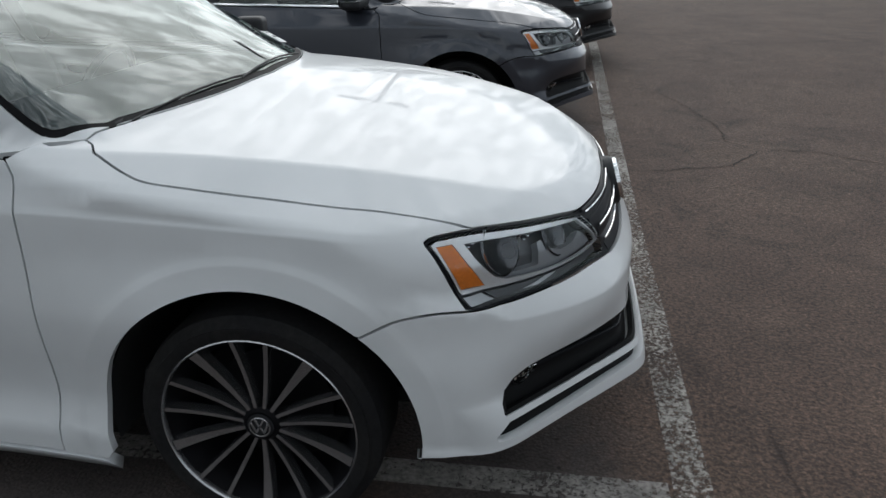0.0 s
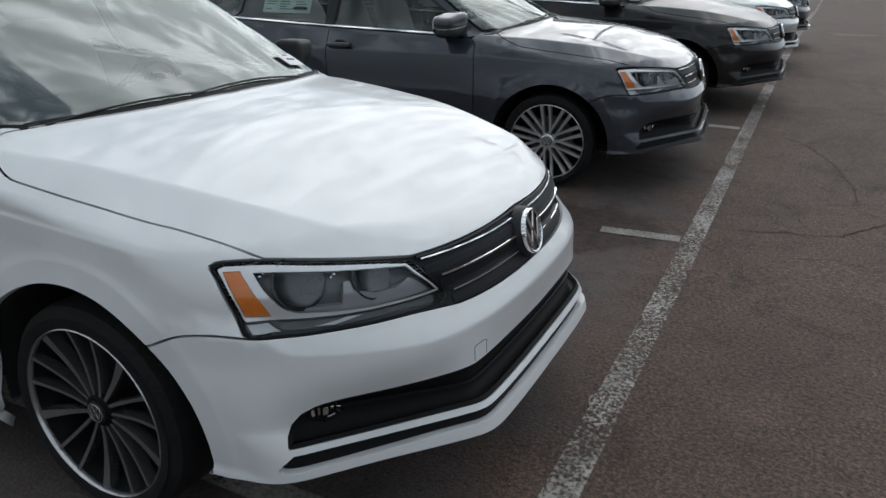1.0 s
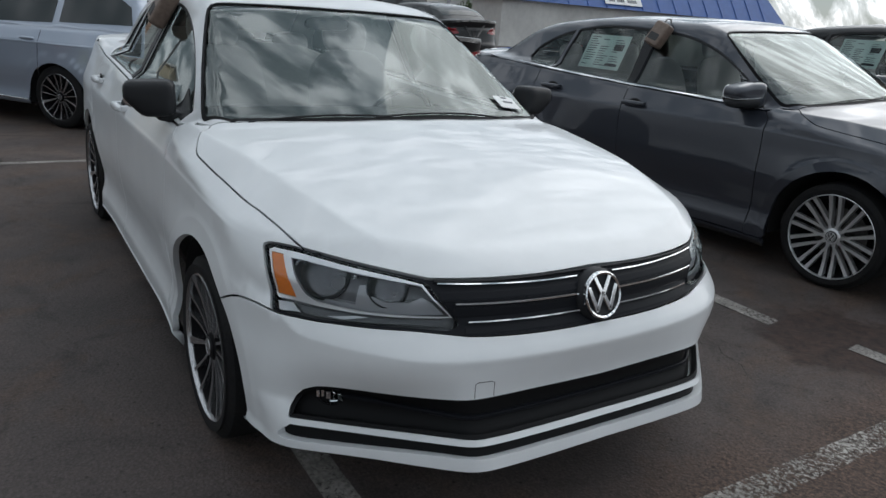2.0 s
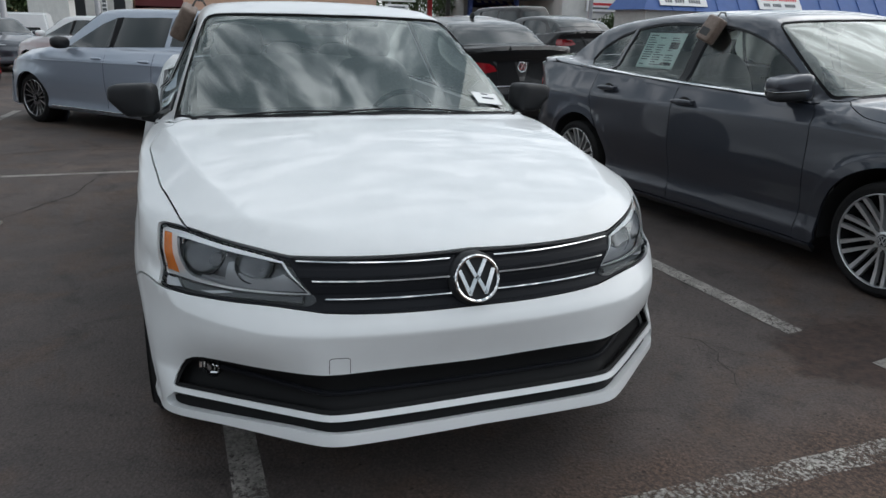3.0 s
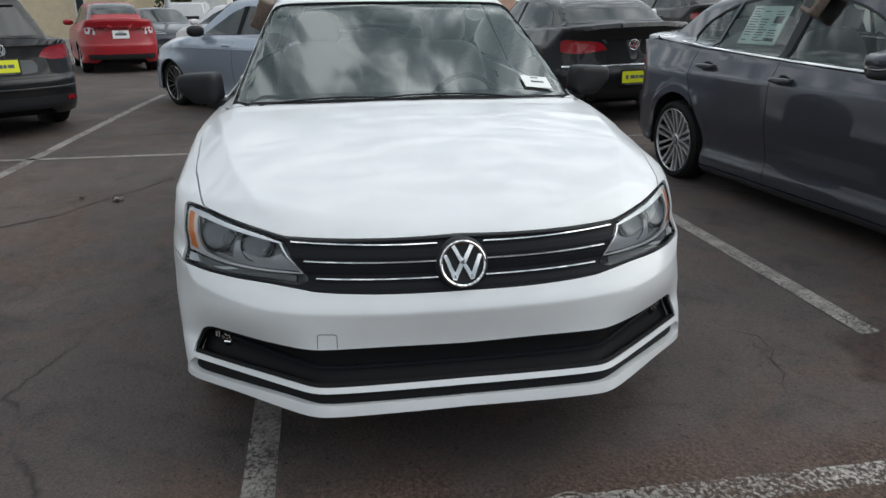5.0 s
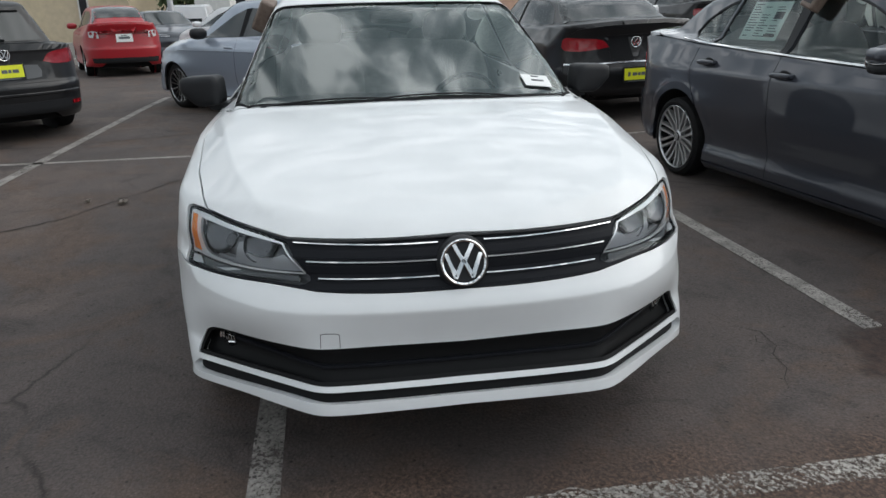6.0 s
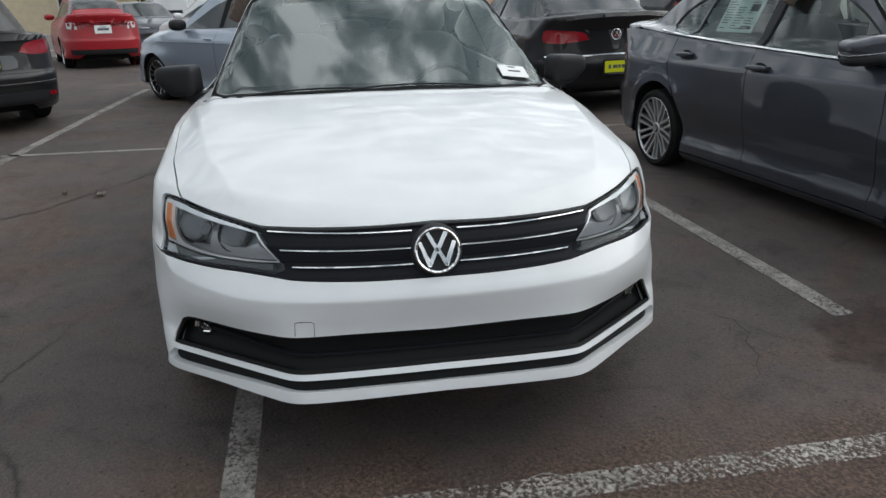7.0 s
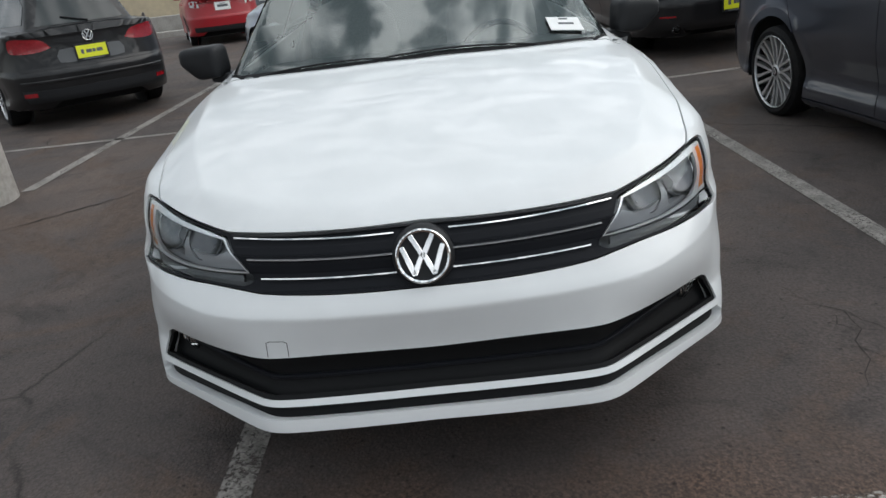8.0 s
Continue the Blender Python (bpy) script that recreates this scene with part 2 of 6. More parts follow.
        over = z - (self.top(x) - self.crown(x) * y**2 - self.facet(x) * (ridge + np.sqrt(ridge**2 + 0.004**2)))
        f = blend_max(blend_max(front, side, 0.05), rear, 0.06)
        f = blend_max(f, over, 0.016)
        f = blend_max(f, self.low - z, 0.03)
        return blend_min(f, self.cabin(x, y, z), 0.012)

    def cabin(self, x, y, z):
        bx, bz, bend, run = self.screen
        pane = (x - (bx - bend * (1 - 1.6 * np.clip(z - bz, 0, 0.4)) * y**2 - (z - bz) * run * 1.75 + 0.10 * (z - bz) ** 2)) * 0.5
        kx, kz, bow, slope = self.back
        rear = ((kx + bow * y**2 + (z - kz) * slope * 1.75) - x) * 0.5
        side = (y - (self.lean[0] - self.lean[1] * (z - 0.97) + np.minimum(0, -0.05 * (x + 2.2) ** 2)))
        over = z - (self.roof(x) - 0.075 * y**2 - 0.12 * y**4)
        f = blend_max(pane, side, 0.03)
        f = blend_max(blend_max(f, rear, 0.03), 0.88 - z, 0.02)
        return blend_max(f, over, 0.05)

    def meet(self, start, way, far=3.0, steps=140):
        """Where rays from outside first meet the skin."""
        start, way = np.broadcast_arrays(np.asarray(start, float), np.asarray(way, float))
        lo, hi = np.zeros(start.shape[:-1]), np.full(start.shape[:-1], np.nan)
        for s in np.linspace(0, far, steps):
            inside = (self(start + s * way) < 0) & np.isnan(hi)
            hi[inside] = s
            lo[np.isnan(hi)] = s
        hit = ~np.isnan(hi)
        hi[~hit] = far
        for _ in range(18):
            mid = (lo + hi) / 2
            ins = self(start + mid[..., None] * way) < 0
            hi, lo = np.where(ins, mid, hi), np.where(ins, lo, mid)
        return start + hi[..., None] * way, hit

    def normal(self, p):
        g = np.stack([self(p + d) - self(p - d) for d in 1e-3 * np.eye(3)], -1)
        return g / (np.linalg.norm(g, axis=-1, keepdims=True) + 1e-12)


JETTA = Shape()

# ---- ground ----
def ground_z(x, y):
    """The lot rises a little along the row of parked cars and falls away behind it."""
    s, b = np.clip(np.asarray(y, float) - 1, 0, None), np.clip(-np.asarray(x, float) - 8.5, 0, 40)
    crown = 0.03 * step((x + 3.8) / 3.0) * step((0.9 - x) / 0.8) * step((np.asarray(y, float) - 1.2) / 1.4) * step((9.0 - y) / 4.0)
    return crown + 0.32 * (1 - np.exp(-((s / 6) ** 2))) * np.exp(-((np.clip(s - 14, 0, None) / 14) ** 2)) - 0.023 * b * b / (b + 1.5)


def on_ground(x, y, yaw):
    """The pose of a car whose badge stands over (x, y), set on its wheels."""
    c, s = math.cos(radians(yaw)), math.sin(radians(yaw))
    at = lambda u, v: np.array([x + c * u - s * v, y + s * u + c * v, float(ground_z(x + c * u - s * v, y + s * u + c * v))])
    fl, fr, rl, rr = at(-0.85, 0.78), at(-0.85, -0.78), at(-3.5, 0.78), at(-3.5, -0.78)
    ex = Vector(fl + fr - rl - rr).normalized()
    ey = Vector(fl + rl - fr - rr)
    ey = (ey - ex * ey.dot(ex)).normalized()
    m = Matrix((ex, ey, ex.cross(ey))).transposed().to_4x4()
    mid = Vector((fl + fr + rl + rr) / 4)
    m.translation = mid - m.to_3x3() @ Vector((-2.175, 0, 0))
    return m


def asphalt():
    m = bpy.data.materials.new("asphalt")
    m.use_nodes = True
    n, l = m.node_tree.nodes, m.node_tree.links
    b = n["Principled BSDF"]
    co = n.new("ShaderNodeTexCoord")

    def noise_at(scale, detail=6, rough=0.6, dist=0.0):
        t = n.new("ShaderNodeTexNoise")
        t.inputs["Scale"].default_value, t.inputs["Detail"].default_value = scale, detail
        t.inputs["Roughness"].default_value, t.inputs["Distortion"].default_value = rough, dist
        l.new(co.outputs["Object"], t.inputs["Vector"])
        return t.outputs["Fac"]

    def ramp_of(value, *stops):
        r = n.new("ShaderNodeValToRGB")
        r.color_ramp.elements[0].position, r.color_ramp.elements[0].color = stops[0][0], (*stops[0][1], 1)
        r.color_ramp.elements[1].position, r.color_ramp.elements[1].color = stops[-1][0], (*stops[-1][1], 1)
        for pos, col in stops[1:-1]:
            r.color_ramp.elements.new(pos).color = (*col, 1)
        l.new(value, r.inputs["Fac"])
        return r.outputs["Color"]

    def blend(kind, fac, a, c):
        x = n.new("ShaderNodeMixRGB")
        x.blend_type = kind
        if isinstance(fac, float):
            x.inputs[0].default_value = fac
        else:
            l.new(fac, x.inputs[0])
        l.new(a, x.inputs[1])
        l.new(c, x.inputs[2])
        return x.outputs["Color"]

    # the stalls are sealed and dark, the lane in front of them is bare and brown
    sealed = ramp_of(noise_at(0.9, 6, 0.62, 0.6), (0.32, (0.056, 0.048, 0.046)), (0.52, (0.080, 0.066, 0.062)), (0.70, (0.118, 0.089, 0.076)))
    bare = ramp_of(noise_at(1.6, 6, 0.6, 0.4), (0.30, (0.060, 0.039, 0.031)), (0.55, (0.084, 0.056, 0.044)), (0.75, (0.108, 0.074, 0.057)))
    sep = n.new("ShaderNodeSeparateXYZ")
    l.new(co.outputs["Object"], sep.inputs[0])
    wob = n.new("ShaderNodeMath")
    wob.operation = "MULTIPLY_ADD"
    wob.inputs[1].default_value = 0.9
    l.new(noise_at(2.2, 5), wob.inputs[0])
    l.new(sep.outputs["X"], wob.inputs[2])
    lane = n.new("ShaderNodeMapRange")
    lane.interpolation_type = "SMOOTHSTEP"
    lane.inputs["From Min"].default_value, lane.inputs["From Max"].default_value = 0.30, 0.70
    l.new(wob.outputs[0], lane.inputs["Value"])
    colour = blend("MIX", lane.outputs["Result"], sealed, bare)
    # oil and tyre stains
    stain = ramp_of(noise_at(2.7, 7, 0.65, 1.2), (0.30, (0.50, 0.49, 0.49)), (0.47, (1, 1, 1)), (0.8, (1.14, 1.11, 1.08)))
    colour = blend("MULTIPLY", 0.85, colour, stain)
    # rust-brown dirt lying in patches
    rust = ramp_of(noise_at(1.15, 8, 0.68, 0.9), (0.50, (0, 0, 0)), (0.63, (0.8, 0.8, 0.8)))
    soil = ramp_of(noise_at(14, 6, 0.7), (0.35, (0.062, 0.042, 0.033)), (0.65, (0.115, 0.078, 0.058)))
    colour = blend("MIX", rust, colour, soil)
    # stones
    stone = n.new("ShaderNodeTexVoronoi")
    stone.inputs["Scale"].default_value = 95.0
    l.new(co.outputs["Object"], stone.inputs["Vector"])
    tint = ramp_of(stone.outputs["Distance"], (0.0, (1.3, 1.28, 1.25)), (0.35, (1.0, 1.0, 1.0)), (0.75, (0.72, 0.72, 0.72)))
    colour = blend("MULTIPLY", 0.7, colour, tint)
    coarse = ramp_of(noise_at(62, 6, 0.85), (0.39, (0.30, 0.285, 0.275)), (0.5, (0.90, 0.90, 0.90)), (0.62, (2.3, 2.15, 1.95)))
    fine_ = ramp_of(noise_at(85, 6, 0.82), (0.38, (0.70, 0.70, 0.70)), (0.62, (1.34, 1.31, 1.28)))
    colour = blend("MULTIPLY", 0.9, colour, blend("MIX", lane.outputs["Result"], fine_, coarse))
    # small pits in the sealed part
    pit = n.new("ShaderNodeTexVoronoi")
    pit.inputs["Scale"].default_value = 16.0
    l.new(co.outputs["Object"], pit.inputs["Vector"])
    colour = blend("MULTIPLY", 0.9, colour, ramp_of(pit.outputs["Distance"], (0.0, (0.25, 0.25, 0.25)), (0.075, (0.4, 0.38, 0.36)), (0.12, (1, 1, 1))))
    # a rusty spill at the end of a stall line
    away = n.new("ShaderNodeVectorMath")
    away.operation = "DISTANCE"
    away.inputs[1].default_value = (-0.34, 2.02, 0.02)
    wob2 = n.new("ShaderNodeMath")
    wob2.operation, wob2.inputs[1].default_value = "MULTIPLY_ADD", -0.62
    l.new(co.outputs["Object"], away.inputs[0])
    l.new(noise_at(5.0, 6, 0.65), wob2.inputs[0])
    l.new(away.outputs["Value"], wob2.inputs[2])
    spill = ramp_of(wob2.outputs[0], (0.0, (0.85, 0.85, 0.85)), (0.12, (0, 0, 0)))
    spill_tone = ramp_of(noise_at(22, 6, 0.75), (0.35, (0.012, 0.008, 0.007)), (0.65, (0.060, 0.034, 0.026)))
    colour = blend("MIX", spill, colour, spill_tone)
    # cracks
    crack = n.new("ShaderNodeTexVoronoi")
    crack.feature = "DISTANCE_TO_EDGE"
    crack.inputs["Scale"].default_value = 0.42
    warp = n.new("ShaderNodeMixRGB")
    warp.inputs[0].default_value = 0.16
    wn_ = n.new("ShaderNodeTexNoise")
    wn_.inputs["Scale"].default_value, wn_.inputs["Detail"].default_value = 3.0, 6
    l.new(co.outputs["Object"], wn_.inputs["Vector"])
    l.new(co.outputs["Object"], warp.inputs[1])
    l.new(wn_.outputs["Color"], warp.inputs[2])
    l.new(warp.outputs["Color"], crack.inputs["Vector"])
    line = ramp_of(crack.outputs["Distance"], (0.0, (0.35, 0.33, 0.32)), (0.002, (0.55, 0.52, 0.5)), (0.0045, (1, 1, 1)))
    some = ramp_of(noise_at(0.35, 3), (0.52, (0, 0, 0)), (0.58, (1, 1, 1)))
    colour = blend("MULTIPLY", some, colour, line)
    l.new(colour, b.inputs["Base Color"])
    b.inputs["Roughness"].default_value, b.inputs["Specular IOR Level"].default_value = 0.80, 0.38
    bump = n.new("ShaderNodeBump")
    bump.inputs["Strength"].default_value, bump.inputs["Distance"].default_value = 0.6, 0.004
    bump.invert = True
    l.new(stone.outputs["Distance"], bump.inputs["Height"])
    lumps = n.new("ShaderNodeBump")
    lumps.inputs["Strength"].default_value, lumps.inputs["Distance"].default_value = 0.55, 0.007
    l.new(noise_at(55, 5, 0.8), lumps.inputs["Height"])
    l.new(bump.outputs["Normal"], lumps.inputs["Normal"])
    l.new(lumps.outputs["Normal"], b.inputs["Normal"])
    return m


def road_paint(name, wear, tone):
    """White line paint that has worn through to the stones."""
    m = material(name, tone, 0.8, grain=0.35, scale=70, dirt=tuple(0.56 * c for c in tone), dirt_scale=6)
    n, l = m.node_tree.nodes, m.node_tree.links
    co = n.new("ShaderNodeTexCoord")
    a, c = n.new("ShaderNodeTexNoise"), n.new("ShaderNodeTexNoise")
    a.inputs["Scale"].default_value, a.inputs["Detail"].default_value, a.inputs["Roughness"].default_value = 62, 7, 0.8
    c.inputs["Scale"].default_value, c.inputs["Detail"].default_value = 2.4, 4
    l.new(co.outputs["Object"], a.inputs["Vector"])
    l.new(co.outputs["Object"], c.inputs["Vector"])
    add = n.new("ShaderNodeMath")
    add.operation = "MULTIPLY_ADD"
    add.inputs[1].default_value = 0.40
    l.new(c.outputs["Fac"], add.inputs[0])
    l.new(a.outputs["Fac"], add.inputs[2])
    r = n.new("ShaderNodeMapRange")
    r.inputs["From Min"].default_value, r.inputs["From Max"].default_value = wear, wear + 0.06
    l.new(add.outputs[0], r.inputs["Value"])
    l.new(r.outputs["Result"], n["Principled BSDF"].inputs["Alpha"])
    return m


ASPHALT = asphalt()
WORN, FADED = road_paint("worn_line_paint", 0.675, (0.36, 0.335, 0.305)), road_paint("line_paint", 0.59, (0.27, 0.25, 0.23))
xs = np.unique(np.r_[np.linspace(-12, 6, 73), np.linspace(-50, -12, 39), np.linspace(-400, -50, 12), np.linspace(6, 400, 14)])
ys = np.unique(np.r_[np.linspace(-8, 16, 73), np.linspace(16, 60, 30), np.linspace(-400, -8, 14), np.linspace(60, 400, 12)])
gx, gy = np.meshgrid(xs, ys, indexing="ij")
pts = np.stack([gx, gy, ground_z(gx, gy)], -1).reshape(-1, 3)
k = len(ys)
me = bpy.data.meshes.new("ground")
me.from_pydata(pts.tolist(), [], [(i * k + j, (i + 1) * k + j, (i + 1) * k + j + 1, i * k + j + 1) for i in range(len(xs) - 1) for j in range(k - 1)])
me.polygons.foreach_set("use_smooth", [True] * len(me.polygons))
me.materials.append(ASPHALT)
tagged(new("ground", me), "dark cracked asphalt of a car park", "asphalt", kind="structure")


def painted_line(x0, y0, x1, y1, wide, mat):
    """A painted stripe that lies on the asphalt."""
    a, b = np.array([x0, y0]), np.array([x1, y1])
    n = max(2, int(np.linalg.norm(b - a) / 0.25))
    d = (b - a) / np.linalg.norm(b - a)
    s = np.array([-d[1], d[0]]) * wide / 2
    v = []
    for t in np.linspace(0, 1, n + 1):
        for q in (-1, 1):
            p = a + (b - a) * t + q * s
            v.append((*p, float(ground_z(*p)) + 0.004))
    me = bpy.data.meshes.new("parking_line")
    me.from_pydata(v, [], [(2 * i, 2 * i + 2, 2 * i + 3, 2 * i + 1) for i in range(n)])
    me.materials.append(mat)
    tagged(new("parking_line", me), "worn white parking line painted on asphalt", "line", kind="structure")


painted_line(0.235, -6.0, 0.235, 60.0, 0.105, WORN)
painted_line(0.17, -0.615, -5.16, -0.625, 0.10, FADED)
painted_line(-0.61, 1.895, -5.16, 1.80, 0.095, FADED)
painted_line(0.17, 2.04, -0.26, 2.0, 0.09, FADED)
for yy in (4.88, 7.65, 10.45, 13.2, 16.0):
    painted_line(0.17, yy, -5.16, yy, 0.095, FADED)
painted_line(-3.64, -3.10, -10.1, -2.80, 0.10, FADED)
painted_line(-5.20, -7.0, -5.20, 12.0, 0.075, FADED)
painted_line(1.6, 14.9, 0.75, 14.9, 0.10, FADED)



CRACK = material("crack_dirt", (0.026, 0.021, 0.018), 0.95, grain=0.4, scale=60)


def crack(points, wide, seed):
    """A ragged open crack in the asphalt."""
    rnd = random.Random(seed)
    line = []
    for (x0, y0), (x1, y1) in zip(points, points[1:]):
        k = max(2, int(math.hypot(x1 - x0, y1 - y0) / 0.05))
        line += [(x0 + (x1 - x0) * i / k + rnd.gauss(0, 0.010), y0 + (y1 - y0) * i / k + rnd.gauss(0, 0.010)) for i in range(k)]
    v = []
    for i, (x, y) in enumerate(line):
        ax, ay = line[min(i + 1, len(line) - 1)]
        bx, by = line[max(i - 1, 0)]
        d = math.hypot(ax - bx, ay - by) + 1e-9
        w = wide * rnd.uniform(0.15, 1.0) * min(1, i / 6 + 0.2, (len(line) - i) / 6)
        nx, ny = -(ay - by) / d * w / 2, (ax - bx) / d * w / 2
        v += [(x + nx, y + ny, float(ground_z(x + nx, y + ny)) + 0.003), (x - nx, y - ny, float(ground_z(x - nx, y - ny)) + 0.003)]
    me = bpy.data.meshes.new("asphalt_crack")
    me.from_pydata(v, [], [(2 * i, 2 * i + 1, 2 * i + 3, 2 * i + 2) for i in range(len(line) - 1)])
    me.materials.append(CRACK)
    tagged(new("asphalt_crack", me), "ragged dark crack in the asphalt", "crack", kind="structure")


crack(((0.30, 2.30), (0.70, 2.46), (0.97, 2.56), (1.22, 2.95), (1.55, 2.97), (1.92, 2.70), (2.6, 2.4)), 0.015, 1)
crack(((0.40, 4.87), (0.70, 4.66), (0.88, 4.30), (1.05, 3.60), (1.04, 3.15), (1.22, 2.96)), 0.016, 2)
crack(((0.66, 3.02), (0.74, 2.72), (0.86, 2.52)), 0.012, 3)
crack(((-0.79, 1.22), (-0.78, 1.37), (-0.69, 1.43), (-0.45, 1.36), (-0.31, 1.31), (-0.15, 1.20)), 0.006, 4)
crack(((-0.69, 1.43), (-0.60, 1.58)), 0.005, 5)
crack(((-0.56, 0.97), (-0.48, 1.00), (-0.40, 1.04)), 0.005, 6)
crack(((-2.4, -3.2), (-3.2, -2.2), (-4.4, -1.5), (-5.6, -1.3)), 0.020, 7)
crack(((-6.2, -4.6), (-6.0, -3.2), (-6.5, -1.8), (-6.3, -0.6)), 0.022, 8)
crack(((-5.9, 2.1), (-6.3, 3.0), (-6.1, 3.9)), 0.020, 9)
crack(((-0.95, 1.30), (-0.78, 1.37), (-0.62, 1.36), (-0.50, 1.52), (-0.36, 1.60)), 0.005, 10)
crack(((-0.69, 1.43), (-0.52, 1.50), (-0.40, 1.66), (-0.30, 1.72)), 0.006, 11)
crack(((-0.62, 1.12), (-0.52, 1.20), (-0.45, 1.36), (-0.30, 1.44), (-0.16, 1.42)), 0.005, 12)
crack(((-1.35, 1.02), (-1.20, 1.10), (-1.05, 1.08), (-0.95, 1.16)), 0.004, 13)
crack(((-0.30, 0.92), (-0.20, 0.98), (-0.14, 1.10), (-0.02, 1.12)), 0.004, 14)
crack(((0.30, 2.12), (0.62, 2.06), (0.95, 2.16), (1.35, 2.10)), 0.008, 15)
crack(((-5.7, -1.4), (-5.3, -0.9), (-5.45, -0.2)), 0.012, 16)
crack(((-4.9, -3.6), (-5.6, -3.9), (-6.6, -3.5), (-7.4, -3.9)), 0.014, 17)


def paint_streak(points, wide, seed):
    """A winding run of thicker line paint that has stayed on the asphalt."""
    rnd = random.Random(seed)
    line = smooth(points, 0.012)
    v = []
    for i, (x, y) in enumerate(line):
        d = line[min(i + 1, len(line) - 1)] - line[max(i - 1, 0)]
        d = d / (np.linalg.norm(d) + 1e-9)
        w = wide * rnd.uniform(0.35, 1.0) / 2
        for q in (-1, 1):
            px, py = x - q * d[1] * w, y + q * d[0] * w
            v.append((px, py, float(ground_z(px, py)) + 0.007))
    me = bpy.data.meshes.new("paint_streak")
    me.from_pydata(v, [], [(2 * i, 2 * i + 2, 2 * i + 3, 2 * i + 1) for i in range(len(line) - 1)])
    me.materials.append(FADED)
    tagged(new("paint_streak", me), "winding remnant of white line paint on asphalt", "paint", kind="structure")


# ---- panels cut out of a skin ----
from mathutils.geometry import delaunay_2d_cdt


def smooth(pts, step=0.02):
    """A rounded line through the given points."""
    p = np.array(pts, float)
    q = np.vstack([2 * p[0] - p[1], p, 2 * p[-1] - p[-2]])
    out = []
    for i in range(1, len(q) - 2):
        n = max(1, int(np.linalg.norm(q[i + 1] - q[i]) / step))
        t = (np.arange(n) / n)[:, None]
        a, b, c, d = q[i - 1], q[i], q[i + 1], q[i + 2]
        out.append(0.5 * (2 * b + (c - a) * t + (2 * a - 5 * b + 4 * c - d) * t**2 + (3 * b - a - 3 * c + d) * t**3))
    return np.vstack(out + [p[-1:]])


def straight(pts, step=0.02):
    p = np.array(pts, float)
    out = []
    for a, b in zip(p[:-1], p[1:]):
        n = max(1, int(np.linalg.norm(b - a) / step))
        out.append(a + (b - a) * (np.arange(n) / n)[:, None])
    return np.vstack(out + [p[-1:]])


def joined(*lines):
    """One closed outline from lines laid end to end."""
    p = np.vstack(lines)
    keep = np.linalg.norm(p - np.roll(p, 1, 0), axis=1) > 2e-3
    return p[keep]


def both(line):
    """A closed outline from the half of it that starts and ends in the car's middle."""
    back = line[::-1] * ([-1, 1] if line.shape[1] == 2 else [1, -1, 1])
    return joined(line, back)


def inset(loop, d):
    """A closed outline moved inwards by d."""
    t = np.roll(loop, -1, 0) - np.roll(loop, 1, 0)
    t /= np.linalg.norm(t, axis=1, keepdims=True) + 1e-12
    n = np.stack([-t[:, 1], t[:, 0]], 1)
    x, y = loop.T
    if (x * np.roll(y, -1) - y * np.roll(x, -1)).sum() < 0:
        n = -n
    return loop + d * n


def within(p, loop):
    a, b = loop, np.roll(loop, -1, 0)
    inside = np.zeros(len(p), bool)
    for (x0, y0), (x1, y1) in zip(a, b):
        hit = ((y0 > p[:, 1]) != (y1 > p[:, 1])) & (p[:, 0] < (x1 - x0) * (p[:, 1] - y0) / (y1 - y0 + 1e-15) + x0)
        inside ^= hit
    return inside


paint_streak([(0.25, 0.50), (0.20, 0.44), (0.205, 0.36), (0.17, 0.29), (0.20, 0.22), (0.25, 0.17)], 0.012, 1)


class Front:
    """Round the nose: u is the angle about an upright axis (times 0.9 m), v the height."""

    def __init__(self, shape, axis=-0.9, sign=1.0, high=None):
        self.shape, self.axis, self.sign = shape, axis, sign

    def at(self, uv):
        a, z = uv[:, 0] / 0.9, uv[:, 1]
        way = np.stack([self.sign * np.cos(a), np.sin(a), 0 * a], 1)
        start = np.stack([0 * a + self.axis, 0 * a, z], 1) + 1.6 * way
        return self.shape.meet(start, -way, 1.55, 110)[0]

    def flat(self, p):
        return np.stack([np.arctan2(p[:, 1], self.sign * (p[:, 0] - self.axis)) * 0.9, p[:, 2]], 1)


class Side:
    def __init__(self, shape, s):
        self.shape, self.s = shape, s

    def at(self, uv):
        start = np.stack([uv[:, 0], 0 * uv[:, 0] + 1.1 * self.s, uv[:, 1]], 1)
        return self.shape.meet(start, np.array([0, -self.s, 0.0]), 1.1, 80)[0]

    def flat(self, p):
        return p[:, [0, 2]]


class Top:
    def __init__(self, shape):
        self.shape = shape

    def at(self, uv):
        start = np.stack([uv[:, 0], uv[:, 1], 0 * uv[:, 0] + 1.6], 1)
        return self.shape.meet(start, np.array([0, 0, -1.0]), 1.3, 100)[0]

    def flat(self, p):
        return p[:, :2]


class Shoulder:
    """Seen from the side and above."""

    def __init__(self, shape, s):
        self.shape, self.s = shape, s

    def at(self, uv):
        way, r = np.array([0, self.s, 1.0]) / math.sqrt(2), math.sqrt(0.5)
        base = np.stack([uv[:, 0], -self.s * uv[:, 1] * r, uv[:, 1] * r], 1)
        return self.shape.meet(base + 1.9 * way, -way, 1.9, 120)[0]

    def flat(self, p):
        return np.stack([p[:, 0], (p[:, 2] - self.s * p[:, 1]) * math.sqrt(0.5)], 1)


